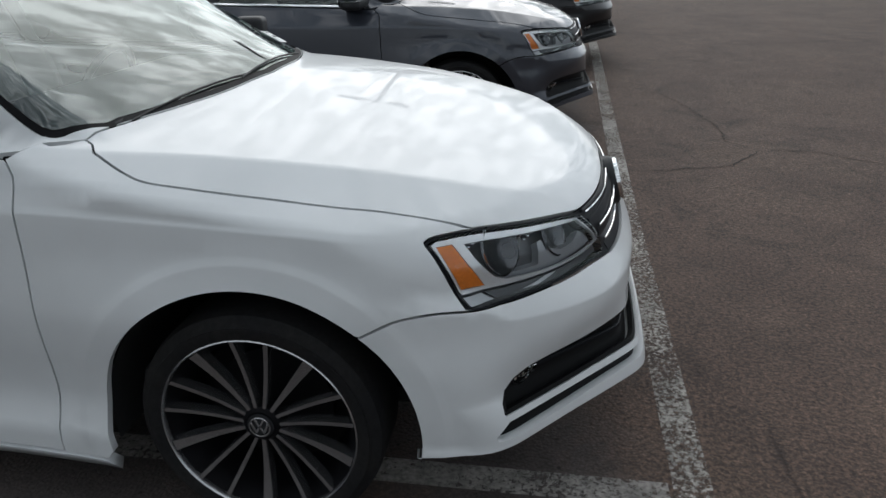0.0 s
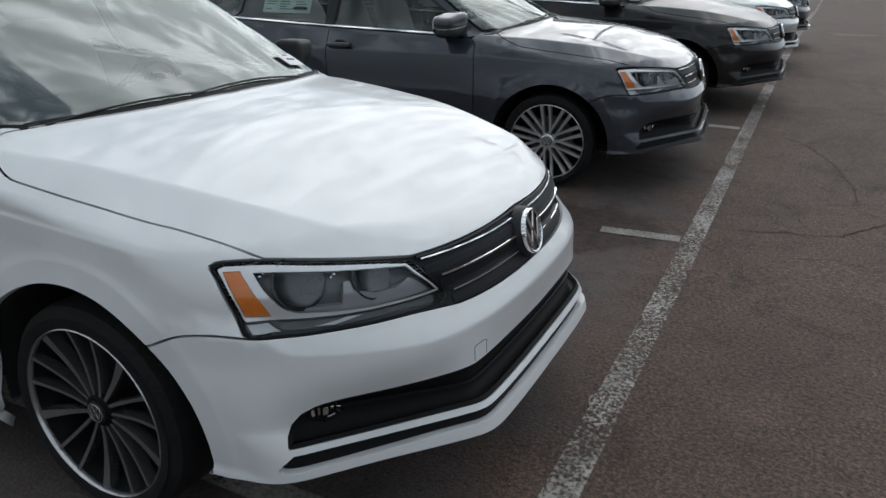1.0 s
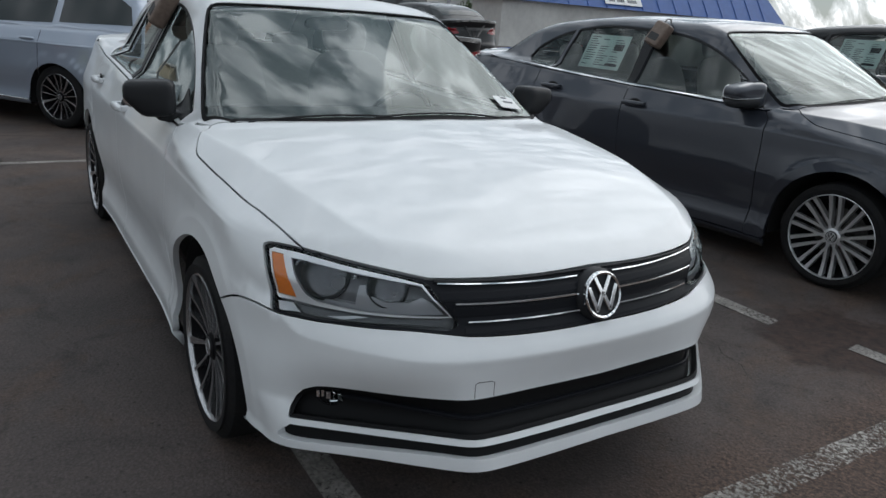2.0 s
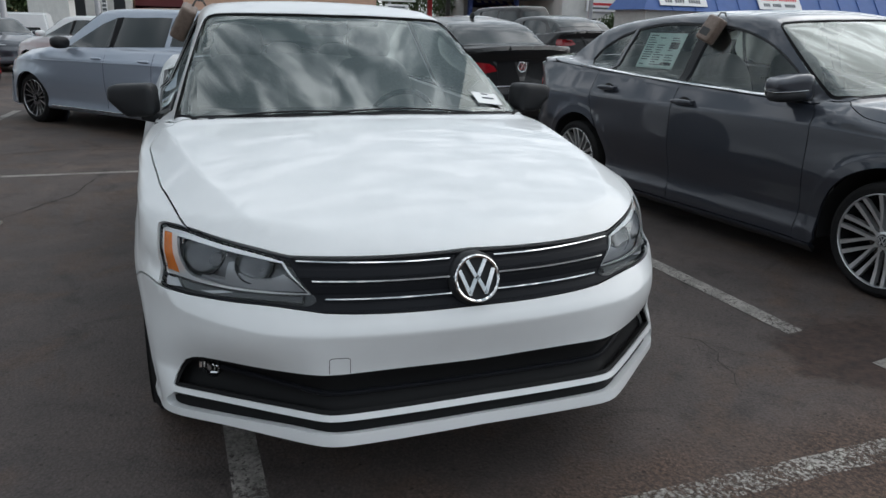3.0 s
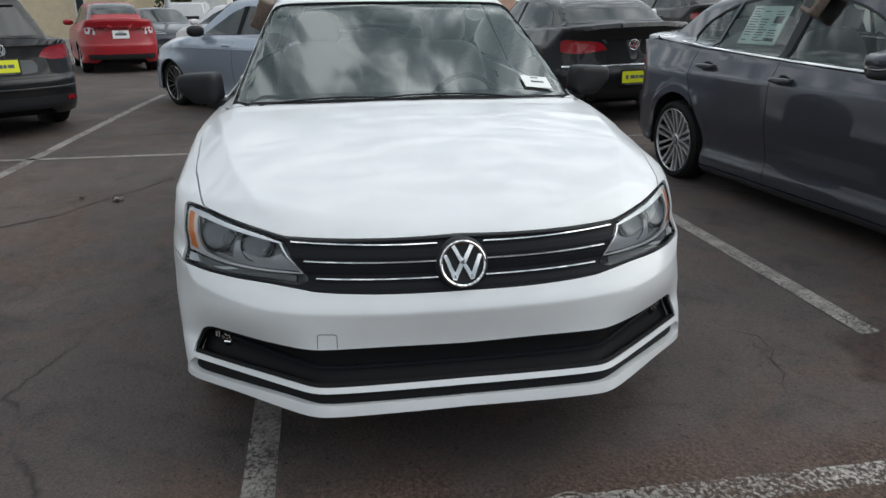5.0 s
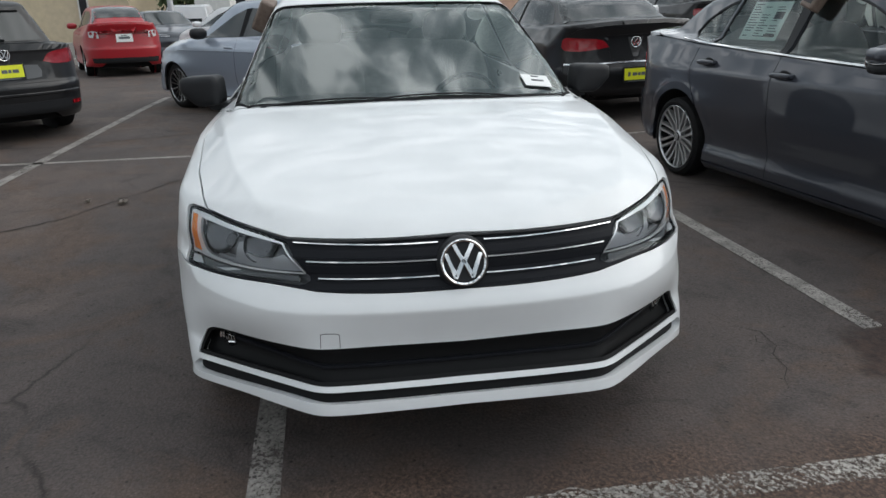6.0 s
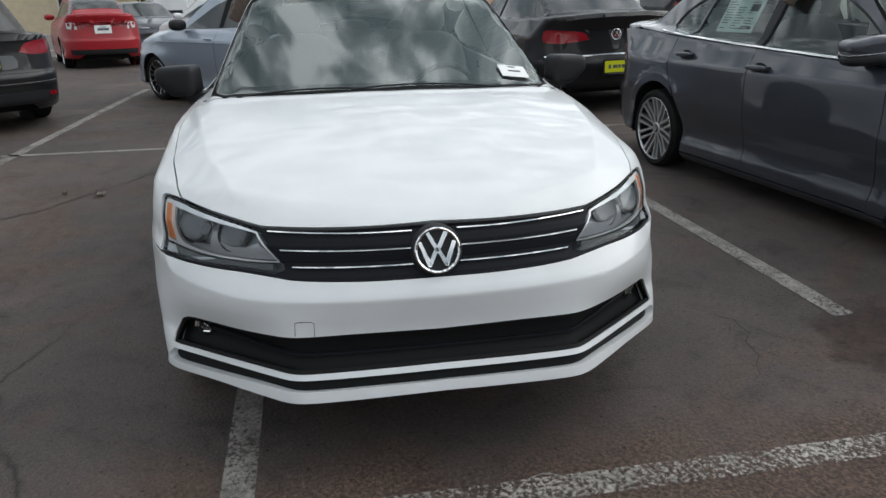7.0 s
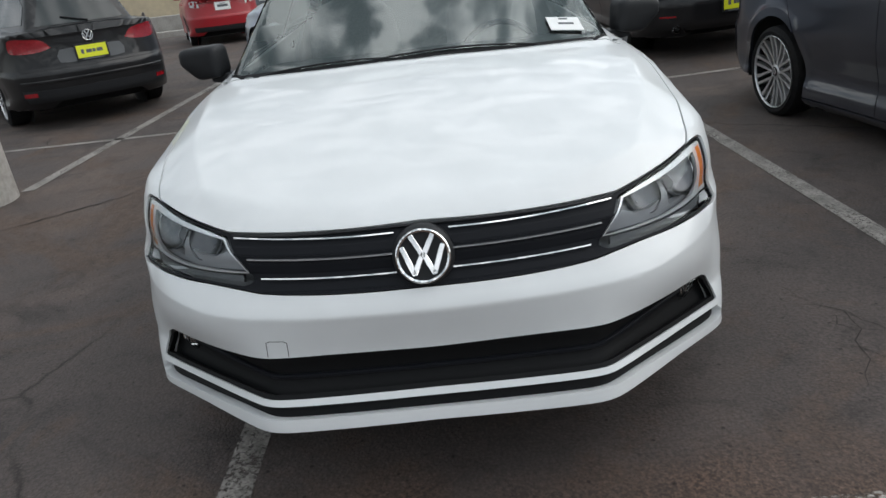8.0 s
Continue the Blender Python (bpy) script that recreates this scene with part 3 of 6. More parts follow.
class Upper:
    """Round the cabin: u along the car, v the angle about its axis (times 0.6 m)."""

    def __init__(self, shape, z=0.8):
        self.shape, self.z = shape, z

    def at(self, uv):
        a = uv[:, 1] / 0.6
        way = np.stack([0 * a, np.cos(a), np.sin(a)], 1)
        start = np.stack([uv[:, 0], 0 * a, 0 * a + self.z], 1) + 1.0 * way
        return self.shape.meet(start, -way, 1.0, 80)[0]

    def flat(self, p):
        return np.stack([p[:, 0], np.arctan2(p[:, 2] - self.z, p[:, 1]) * 0.6], 1)


def mesh_of(name, verts, faces, mat, normals=None, flat=False):
    me = bpy.data.meshes.new(name)
    me.from_pydata(np.asarray(verts).tolist(), [], faces)
    me.materials.append(mat)
    if not flat:
        me.polygons.foreach_set("use_smooth", [True] * len(me.polygons))
        if normals is not None:
            me.normals_split_custom_set_from_vertices([tuple(n) for n in normals])
    me.update()
    return me


def hang(name, me, parent, label=""):
    ob = new(name, me)
    ob.parent = parent
    return tagged(ob, label)


def panel(name, chart, loops, mat, parent, off=0.0, res=0.03, thick=0.014, label="", folds=()):
    """A sheet of the skin inside the first outline and outside the others, off metres above the skin, its edges turned in."""
    outer = loops[0]
    pts, edges = [], []
    for lp in loops:
        k = len(pts)
        pts += lp.tolist()
        edges += [(k + i, k + (i + 1) % len(lp)) for i in range(len(lp))]
    lo, hi = outer.min(0), outer.max(0)
    gx, gy = np.meshgrid(np.arange(lo[0], hi[0], res), np.arange(lo[1], hi[1], res * 0.87), indexing="ij")
    gx = gx + (np.arange(gx.shape[1]) % 2) * res / 2
    g = np.stack([gx.ravel(), gy.ravel()], 1)
    g = g[within(g, outer)]
    for lp in loops[1:]:
        g = g[~within(g, lp)]
    rim = np.array(pts)
    if len(g):
        near = np.full(len(g), 9.0)
        for i in range(0, len(rim), 200):
            near = np.minimum(near, np.linalg.norm(g[:, None] - rim[None, i : i + 200], axis=2).min(1))
        g = g[near > 0.45 * res]
    kept = [np.zeros((0, 2))]
    for line in folds:
        ok = within(line, outer)
        for lp in loops[1:]:
            ok &= ~within(line, lp)
        line = line[ok]
        line = line[np.linalg.norm(line[:, None] - rim[None], axis=2).min(1) > 0.006]
        if len(line) and len(g):
            g = g[np.linalg.norm(g[:, None] - line[None], axis=2).min(1) > 0.012]
        kept.append(line)
    g = np.vstack([g] + kept)
    every = [Vector(p) for p in pts + g.tolist()]
    verts, _, tris, *_ = delaunay_2d_cdt(every, edges, [], 0, 1e-7)
    uv = np.array([(v.x, v.y) for v in verts])
    tris = np.array([t for t in tris if len(t) == 3])
    mid = uv[tris].mean(1)
    ok = within(mid, outer)
    for lp in loops[1:]:
        ok &= ~within(mid, lp)
    tris = tris[ok]
    p = chart.at(uv)
    n = chart.shape.normal(p)
    p = p + off * n
    a, b, c = p[tris[:, 0]], p[tris[:, 1]], p[tris[:, 2]]
    wrong = (np.cross(b - a, c - a) * n[tris[:, 0]]).sum(1) < 0
    tris[wrong] = tris[wrong][:, ::-1]
    faces = tris.tolist()
    if thick:
        count = {}
        for t in faces:
            for i in range(3):
                e = (t[i], t[(i + 1) % 3])
                count[e] = count.get(e, 0) + 1
        edge = [e for e in count if (e[1], e[0]) not in count]
        ring = sorted({i for e in edge for i in e})
        k = len(p)
        first, second = {v: k + i for i, v in enumerate(ring)}, {v: k + len(ring) + i for i, v in enumerate(ring)}
        out = np.zeros((len(p), 3))
        for i, j in edge:
            d = np.cross(p[j] - p[i], n[i])
            d /= np.linalg.norm(d) + 1e-12
            out[i] += d
            out[j] += d
        out /= np.linalg.norm(out, axis=1, keepdims=True) + 1e-12
        p = np.vstack([p, p[ring], p[ring] - thick * n[ring]])
        n = np.vstack([n, out[ring], out[ring]])
        faces += [(first[j], first[i], second[i], second[j]) for i, j in edge]
    return hang(name, mesh_of(name, p, faces, mat, n), parent, label)


def strip(name, chart, line, mat, parent, wide=0.008, high=0.006, off=0.0, label=""):
    """A moulding along a line of the skin."""
    p = chart.at(line)
    n = chart.shape.normal(p)
    t = np.gradient(p, axis=0)
    t /= np.linalg.norm(t, axis=1, keepdims=True) + 1e-12
    s = np.cross(n, t)
    s /= np.linalg.norm(s, axis=1, keepdims=True) + 1e-12
    prof = ((-0.5, -1), (-0.5, 0.5), (-0.3, 0.95), (0.3, 0.95), (0.5, 0.5), (0.5, -1))
    v = np.stack([p + off * n + wide * a * s + high * b * n for a, b in prof], 1)
    k = len(prof)
    faces = [(i * k + j, i * k + j + 1, (i + 1) * k + j + 1, (i + 1) * k + j) for i in range(len(p) - 1) for j in range(k - 1)]
    faces += [tuple(range(k)), tuple((len(p) - 1) * k + j for j in range(k))[::-1]]
    me = mesh_of(name, v.reshape(-1, 3), faces, mat, flat=True)
    return hang(name, me, parent, label)


def part(name, bm, mat, parent, label="", smooth_angle=None):
    """One mesh out of a bmesh, under a thing or a part."""
    bmesh.ops.recalc_face_normals(bm, faces=bm.faces)
    me = bpy.data.meshes.new(name)
    bm.to_mesh(me)
    bm.free()
    me.materials.append(mat)
    if smooth_angle:
        me.polygons.foreach_set("use_smooth", [True] * len(me.polygons))
        me.set_sharp_from_angle(angle=radians(smooth_angle))
    return hang(name, me, parent, label)


def lathe(bm, profile, steps=48, m=Matrix(), arc=360.0):
    """A turned body about the y axis: profile of (radius, y)."""
    rows = []
    full = arc >= 360
    for i in range(steps if full else steps + 1):
        a = radians(arc * i / steps)
        rows.append([bm.verts.new(m @ Vector((r * math.cos(a), y, r * math.sin(a)))) for r, y in profile])
    for i in range(steps):
        r0, r1 = rows[i], rows[(i + 1) % len(rows)]
        for j in range(len(profile) - 1):
            bm.faces.new((r0[j], r0[j + 1], r1[j + 1], r1[j]))
    return bm


def box(bm, size, m=Matrix(), bevel=0.0, seg=2):
    made = bmesh.ops.create_cube(bm, size=1.0, matrix=m @ Matrix.Diagonal((*size, 1)))
    if bevel:
        bmesh.ops.bevel(bm, geom=list({e for v in made["verts"] for e in v.link_edges}), offset=bevel, segments=seg, affect="EDGES", profile=0.6)
    return bm


def blob(bm, size, m=Matrix(), power=2.6, seg=24, rings=14):
    """A rounded box."""
    made = bmesh.ops.create_uvsphere(bm, u_segments=seg, v_segments=rings, radius=1.0)
    for v in made["verts"]:
        c = v.co
        k = (abs(c.x) ** power + abs(c.y) ** power + abs(c.z) ** power) ** (-1 / power)
        v.co = m @ Vector((c.x * k * size[0] / 2, c.y * k * size[1] / 2, c.z * k * size[2] / 2))
    return bm


def tube(bm, pts, r, seg=8):
    pts = [Vector(p) for p in pts]
    rows = []
    for i, p in enumerate(pts):
        t = (pts[min(i + 1, len(pts) - 1)] - pts[max(i - 1, 0)]).normalized()
        a = t.orthogonal().normalized() if i == 0 else (a - t * a.dot(t)).normalized()
        b = t.cross(a)
        rows.append([bm.verts.new(p + r * (math.cos(2 * math.pi * k / seg) * a + math.sin(2 * math.pi * k / seg) * b)) for k in range(seg)])
    for r0, r1 in zip(rows, rows[1:]):
        for k in range(seg):
            bm.faces.new((r0[k], r0[(k + 1) % seg], r1[(k + 1) % seg], r1[k]))
    bm.faces.new(rows[0])
    bm.faces.new(rows[-1][::-1])
    return bm


# ---- wheels ----
def wheel(parent, x, s, z, face, radius, rim, style, width=0.215):
    """tyre > (rim, spokes, hub cap, brake disc). face: how far out the spokes stand; s: which side of the car."""
    turn = pose(x, 0, z) @ Matrix.Diagonal((1, s, 1, 1))
    y1 = face + 0.02
    y0 = y1 - width
    bm = bmesh.new()
    r1 = rim - 0.004
    prof = [(r1, y0), (rim + 0.03, y0 - 0.012), (radius - 0.03, y0 - 0.004), (radius - 0.006, y0 + 0.018), (radius, y0 + 0.045), (radius, y1 - 0.045), (radius - 0.006, y1 - 0.018), (radius - 0.03, y1 - 0.002), (rim + 0.03, y1 + 0.005), (rim + 0.008, y1 + 0.003), (r1, y1 - 0.004)]
    lathe(bm, prof, 56, turn)
    tyre = part("wheel", bm, RUBBER, parent, "black rubber tyre on an alloy rim", 40)
    metal = ALLOY if style == "dark" else BRIGHT_ALLOY
    bm = bmesh.new()
    lathe(bm, [(rim - 0.006, y1 - 0.016), (rim - 0.0055, y1 - 0.004), (rim - 0.002, y1 + 0.001), (rim + 0.002, y1 - 0.002), (rim + 0.002, y1 - 0.012)], 64, turn)
    part("rim", bm, metal, tyre, "", 35)
    # barrel coloured near-black for the shade behind the spokes
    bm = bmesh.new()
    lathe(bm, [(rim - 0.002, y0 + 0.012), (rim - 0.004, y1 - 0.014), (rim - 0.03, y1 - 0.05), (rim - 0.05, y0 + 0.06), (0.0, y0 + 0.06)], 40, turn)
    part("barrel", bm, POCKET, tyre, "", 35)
    # in dark wheels the iron disc is blackened too, as painted shade
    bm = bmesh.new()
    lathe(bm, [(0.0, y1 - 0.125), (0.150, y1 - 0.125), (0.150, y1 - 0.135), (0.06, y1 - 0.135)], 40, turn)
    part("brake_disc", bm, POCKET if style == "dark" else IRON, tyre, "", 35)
    # spokes
    n_group, kinds = (5, ((0.0, 0.74), (26.0, 0.40), (46.0, 0.40))) if style == "dark" else (10, ((-6.5, 0.80), (6.5, 0.80)))
    for g in range(n_group):
        for da, w in kinds:
            a = 360 / n_group * g + da + (18 if style == "dark" else 50)
            bm = bmesh.new()
            rows = []
            for k in range(7):
                t = k / 6
                r = 0.036 + (rim - 0.044) * t
                half = w * (0.0080 + 0.0060 * t**1.4) if style != "dark" else (0.0045 + 0.0090 * t**1.3 if da == 0 else 0.0042 + 0.0012 * t)
                up = y1 - 0.026 + 0.020 * t - 0.008 * math.sin(math.pi * t)
                shift = (0.016 if style != "dark" else 0.003) * (1 - t) * (0 if abs(da) < 1 else math.copysign(1, da - 36 if style == "dark" else da))
                rows.append([bm.verts.new(turn @ pose(0, 0, 0, 0, a, 0) @ Vector((r, yy, h))) for h, yy in ((-half * 1.15 - shift, up - 0.03), (-half - shift, up), (half - shift, up), (half * 1.15 - shift, up - 0.03))])
            for r0, r1_ in zip(rows, rows[1:]):
                for j in range(3):
                    bm.faces.new((r0[j], r0[j + 1], r1_[j + 1], r1_[j]))
            bm.faces.new(rows[0])
            bm.faces.new(rows[-1][::-1])
            part("spoke", bm, metal, tyre)
    bm = bmesh.new()
    lathe(bm, [(0.054, y1 - 0.06), (0.048, y1 - 0.028), (0.038, y1 - 0.020), (0.032, y1 - 0.020)], 32, turn)
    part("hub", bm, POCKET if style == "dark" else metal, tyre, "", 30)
    bm = bmesh.new()
    lathe(bm, [(0.033, y1 - 0.026), (0.032, y1 - 0.017), (0.029, y1 - 0.0155), (0.0, y1 - 0.0145)], 32, turn)
    part("hub_cap", bm, PLASTIC, tyre, "", 30)
    badge_bars(tyre, turn @ pose(0, y1 - 0.0142, 0, -90, 0, 0) @ pose(0, 0, 0, 0, 0, 180), 0.027, metal, 0.002)
    return tyre


def badge_bars(parent, m, r, mat, high=0.006):
    """The bright ring and slanted bars of a badge, in the plane of m."""
    bm = bmesh.new()
    lathe(bm, [(r * 0.86, 0), (r * 0.88, -high), (r * 0.95, -high * 1.3), (r, -high), (r * 1.02, 0)], 40, m @ pose(0, 0, 0, -90, 0, 0))
    part("badge_ring", bm, mat, parent, "", 40)
    w = r * 0.10
    upper = ((-0.40, 0.76), (0.0, -0.02), (0.40, 0.76))
    lower = ((-0.74, 0.34), (-0.36, -0.62), (0.0, 0.10), (0.36, -0.62), (0.74, 0.34))
    for line in (upper, lower):
        bm = bmesh.new()
        for (x0, y0), (x1, y1) in zip(line, line[1:]):
            a, b = Vector((x0 * r, y0 * r, 0)), Vector((x1 * r, y1 * r, 0))
            d = b - a
            box(bm, (d.length + w, 2 * w, high), m @ Matrix.Translation((a + b) / 2 + Vector((0, 0, high / 2))) @ pose(0, 0, 0, 0, 0, math.degrees(math.atan2(d.y, d.x))), bevel=w * 0.25, seg=1)
        part("badge_bar", bm, mat, parent)


# ---- the sedan that stands here in white, grey and black ----
def fz(*pairs):
    return np.array([(radians(a) * 0.9, z) for a, z in pairs])


GRILLE_TOP = smooth(fz((0, 0.757), (11, 0.752), (21, 0.751), (31.8, 0.752)))
LAMP_TOP = smooth(fz((31.8, 0.752), (38, 0.765), (46, 0.777), (53.4, 0.785), (58.8, 0.784)))
LAMP_REAR = smooth(fz((58.8, 0.784), (60.6, 0.776), (59.6, 0.745), (56.3, 0.630), (55.6, 0.624)), 0.01)
LAMP_LOW = smooth(fz((55.6, 0.624), (50.5, 0.623), (43.4, 0.630), (34.6, 0.633), (29, 0.627), (25, 0.620)))
GRILLE_LOW = smooth(fz((25, 0.620), (19.7, 0.617), (10.6, 0.615), (0, 0.616)))
HOOD_EDGE = Side(JETTA, 1).at(smooth([(-0.352, 0.785), (-0.40, 0.802), (-0.44, 0.812), (-0.548, 0.832), (-0.63, 0.842), (-0.784, 0.860), (-0.872, 0.870), (-0.97, 0.882), (-1.055, 0.894), (-1.115, 0.913), (-1.19, 0.943), (-1.235, 0.9575)], 0.02))[:, :2]
COWL = smooth([(float(HOOD_EDGE[-1, 0]), float(HOOD_EDGE[-1, 1])), (-1.198, 0.655), (-1.13, 0.46), (-1.087, 0.27), (-1.066, 0.0)], 0.03)
ARCH_X, ARCH_Z, ARCH_R = -0.838, 0.2875, 0.385


def arch(cx, a0, a1, n=26):
    """Points (x, z) of a wheel arch, from one angle to another."""
    a = np.radians(np.linspace(a0, a1, n))
    return np.stack([cx + ARCH_R * np.cos(a), ARCH_Z + ARCH_R * np.sin(a)], 1)


def arch_ring(r):
    a = np.radians(np.linspace(0, 60, 26))
    return np.stack([ARCH_X + r * np.cos(a), ARCH_Z + r * np.sin(a)], 1)


def sedan(paint, style, sign_kind):
    sh = JETTA
    root = new("car")
    front, top, upper = Front(sh), Top(sh), Upper(sh)
    left, right = Side(sh, 1), Side(sh, -1)
    GAP = 0.0027

    # hood
    t_front = np.vstack([GRILLE_TOP, LAMP_TOP[LAMP_TOP[:, 0] < radians(53.4) * 0.9]])
    edge = top.flat(front.at(t_front))[:, :2]
    half = np.vstack([edge, HOOD_EDGE, COWL])
    hood = joined(half, half[::-1] * [1, -1])
    cx = np.linspace(-1.22, -0.10, 75)
    ridges = [np.stack([cx, s * (sh.crease(cx) + d)], 1) for s in (-1, 1) for d in (-0.010, 0.0, 0.010)]
    panel("hood", top, [inset(hood, GAP)], paint, root, 0.0, 0.03, 0.02, "", ridges)

    # bumper with its two openings
    gap = smooth(fz((55.6, 0.624), (61, 0.626), (65.8, 0.612), (70.1, 0.578)))
    wa = front.flat(right.at(arch(ARCH_X, 48.6, -5.7))) * [-1, 1]
    low = smooth(fz((63.1, 0.249), (60, 0.250), (54, 0.259), (48, 0.266), (40, 0.275), (33, 0.279), (22.9, 0.284)))
    low_mid = straight(fz((22.9, 0.284), (0, 0.290)))
    outer = both(np.vstack([GRILLE_LOW[::-1], LAMP_LOW[::-1], gap, wa, low, low_mid]))
    mouth = both(np.vstack([smooth(fz((0, 0.463), (14, 0.466), (25, 0.463), (32, 0.463), (40, 0.462), (45, 0.456), (47.8, 0.445), (49.7, 0.428), (51.0, 0.402), (51.6, 0.375), (51.6, 0.350))), smooth(fz((51.3, 0.346), (46, 0.350), (40.5, 0.354), (28.5, 0.363), (23.5, 0.363))), straight(fz((23.5, 0.363), (0, 0.366)))]))
    slot = both(np.vstack([straight(fz((0, 0.350), (23.2, 0.348))), smooth(fz((23.2, 0.348), (28, 0.347), (40.5, 0.339), (51.0, 0.331))), smooth(fz((51.2, 0.328), (53.0, 0.300), (52.8, 0.288), (51.4, 0.286)), 0.01), smooth(fz((50.5, 0.288), (40, 0.302), (30, 0.315), (23.8, 0.318))), straight(fz((23.8, 0.318), (0, 0.322)))]))
    bumper = panel("front_bumper", front, [inset(outer, GAP), mouth, slot], paint, root, 0.0, 0.022, 0.035, "", [smooth(fz((-54, 0.606 + d), (-50.5, 0.585 + d), (-46, 0.581 + d), (-38, 0.576 + d), (-29, 0.568 + d), (0, 0.568 + d), (29, 0.568 + d), (38, 0.576 + d), (46, 0.581 + d), (50.5, 0.585 + d), (54, 0.606 + d)), 0.015) for d in (-0.012, -0.004, 0.004, 0.012)] + [front.flat(Side(sh, s).at(arch_ring(r))) for s in (-1, 1) for r in (0.43, 0.440, 0.447, 0.454, 0.461, 0.468)])
    panel("lower_grille", front, [inset(mouth, -0.012)], MESH_BLACK, bumper, -0.034, 0.03, 0.0)
    panel("grille_surround", front, [inset(mouth, 0.0006), inset(mouth, 0.011)], MESH_BLACK, bumper, -0.005, 0.02, 0.016)
    panel("lower_slot", front, [inset(slot, -0.008)], MESH_BLACK, bumper, -0.026, 0.03, 0.0)
    for z0, dz in ((0.404, 0.004),):
        strip("grille_bar", front, straight(fz((-44, z0 + dz), (-24, z0), (0, z0), (24, z0), (44, z0 + dz))), SATIN, bumper, 0.012, 0.008, -0.030)
    strip("tow_cap_seam", front, np.vstack([straight(fz((-23.9, 0.467), (-23.9, 0.505)), 0.008), straight(fz((-23.4, 0.509), (-21.4, 0.509)), 0.008), straight(fz((-20.9, 0.505), (-20.9, 0.467)), 0.008)]), LINER, bumper, 0.0016, 0.0005, 0.0002)
    # fog lamps
    for s in (-1, 1):
        c = front.at(fz((s * 46.3, 0.402)))[0]
        n = Vector(sh.normal(c[None])[0])
        m = Matrix.Translation(Vector(c) - 0.026 * n) @ n.to_track_quat("Y", "Z").to_matrix().to_4x4()
        bm = bmesh.new()
        lathe(bm, [(0.0, -0.014), (0.020, -0.010), (0.030, -0.001), (0.033, 0.001), (0.036, -0.006)], 28, m)
        fog = part("fog_lamp", bm, PLASTIC, bumper, "round fog lamp in a dark surround", 40)
        for k, (dx, dz, w, h) in enumerate(((-0.034, 0.004, 0.011, 0.026), (-0.018, 0.006, 0.008, 0.022), (-0.002, 0.004, 0.014, 0.024), (0.014, 0.007, 0.008, 0.020), (0.028, 0.003, 0.009, 0.018), (-0.016, -0.012, 0.022, 0.006))):
            bm = bmesh.new()
            box(bm, (w, 0.005, h), m @ pose(dx, 0.003, dz, 8 * k - 14, 0, 6 * k - 10), 0.001, 1)
            part("reflector_facet", bm, CHROME, fog)
        bm = bmesh.new()
        lathe(bm, [(0.0, 0.009), (0.016, 0.008), (0.032, 0.003)], 28, m)
        part("lens", bm, LENS, fog, "", 40)

    # grille between the headlights
    base = both(np.vstack([GRILLE_TOP, LAMP_TOP, LAMP_REAR, LAMP_LOW, GRILLE_LOW]))
    lamp_hole = joined(smooth(fz((32.4, 0.744), (38, 0.758), (46, 0.770), (53.4, 0.779), (58.9, 0.778))), smooth(fz((58.9, 0.778), (60.0, 0.771), (59.0, 0.742), (55.9, 0.636), (55.1, 0.631)), 0.01), smooth(fz((55.1, 0.631), (50, 0.631), (43, 0.638), (34.6, 0.641), (28.4, 0.636))), smooth(fz((28.4, 0.636), (26.8, 0.646), (28.2, 0.672), (31.6, 0.737), (32.4, 0.744)), 0.01))
    lamp_hole = inset(lamp_hole, -0.003)
    grille = panel("grille", front, [inset(base, 0.001), lamp_hole, lamp_hole[::-1] * [-1, 1]], SATIN, root, -0.007, 0.03, 0.03, "dark grille panel with three bright strips")
    for z0, z1, end, wide in ((0.7385, 0.742, 30.4, 0.006), (0.696, 0.697, 27.4, 0.006), (0.650, 0.650, 25.2, 0.006)):
        for s in (-1, 1):
            strip("grille_strip", front, smooth(fz((s * 4.3, z0), (s * 14, z0 - 0.001), (s * end, z1))), CHROME, grille, wide, 0.006, -0.003)
    for z0, end in ((0.717, 30.0), (0.673, 27.5), (0.632, 25.5)):
        strip("grille_fin", front, straight(fz((-end, z0), (end, z0))), SATIN, grille, 0.026, 0.0022, -0.007)
    strip("grille_lip", front, smooth(fz((-31, 0.748), (-20, 0.7475), (0, 0.7515), (20, 0.7475), (31, 0.748))), PLASTIC, grille, 0.007, 0.006, -0.004)
    m = Matrix.Translation((0.010, 0, 0.687)) @ pose(0, 0, 0, 90, 0, 90) @ pose(0, 0, 0, -16, 0, 0)
    bm = bmesh.new()
    lathe(bm, [(0.0, -0.004), (0.066, -0.004), (0.074, 0.004), (0.078, 0.03)], 40, m @ pose(0, 0, 0, -90, 0, 0))
    part("badge_base", bm, PLASTIC, grille, "", 40)
    badge_bars(grille, m @ pose(0, 0, 0.004), 0.066, CHROME, 0.009)

    for s in (-1, 1):
        side = left if s > 0 else right
        # headlight
        f = lambda *q: fz(*((s * a, z) for a, z in q))
        whole = lamp_hole * [s, 1]
        lamp = panel("headlight", front, [whole], LAMP_BAY, root, -0.050, 0.02, -0.042, "clear-lensed headlight with an amber corner reflector")
        panel("lens", front, [inset(whole, 0.001)], LENS, lamp, -0.003, 0.02, 0.004)
        bay = joined(smooth(f((32.85, 0.7395), (38, 0.748), (46, 0.758), (52, 0.763), (54.9, 0.763))), smooth(f((54.9, 0.763), (53.7, 0.728), (52.2, 0.696), (51.0, 0.677), (49.3, 0.667)), 0.01), smooth(f((49.3, 0.667), (42, 0.663), (36, 0.663), (30, 0.6622), (28.0, 0.6622))), straight(f((28.0, 0.6622), (32.85, 0.7395))))
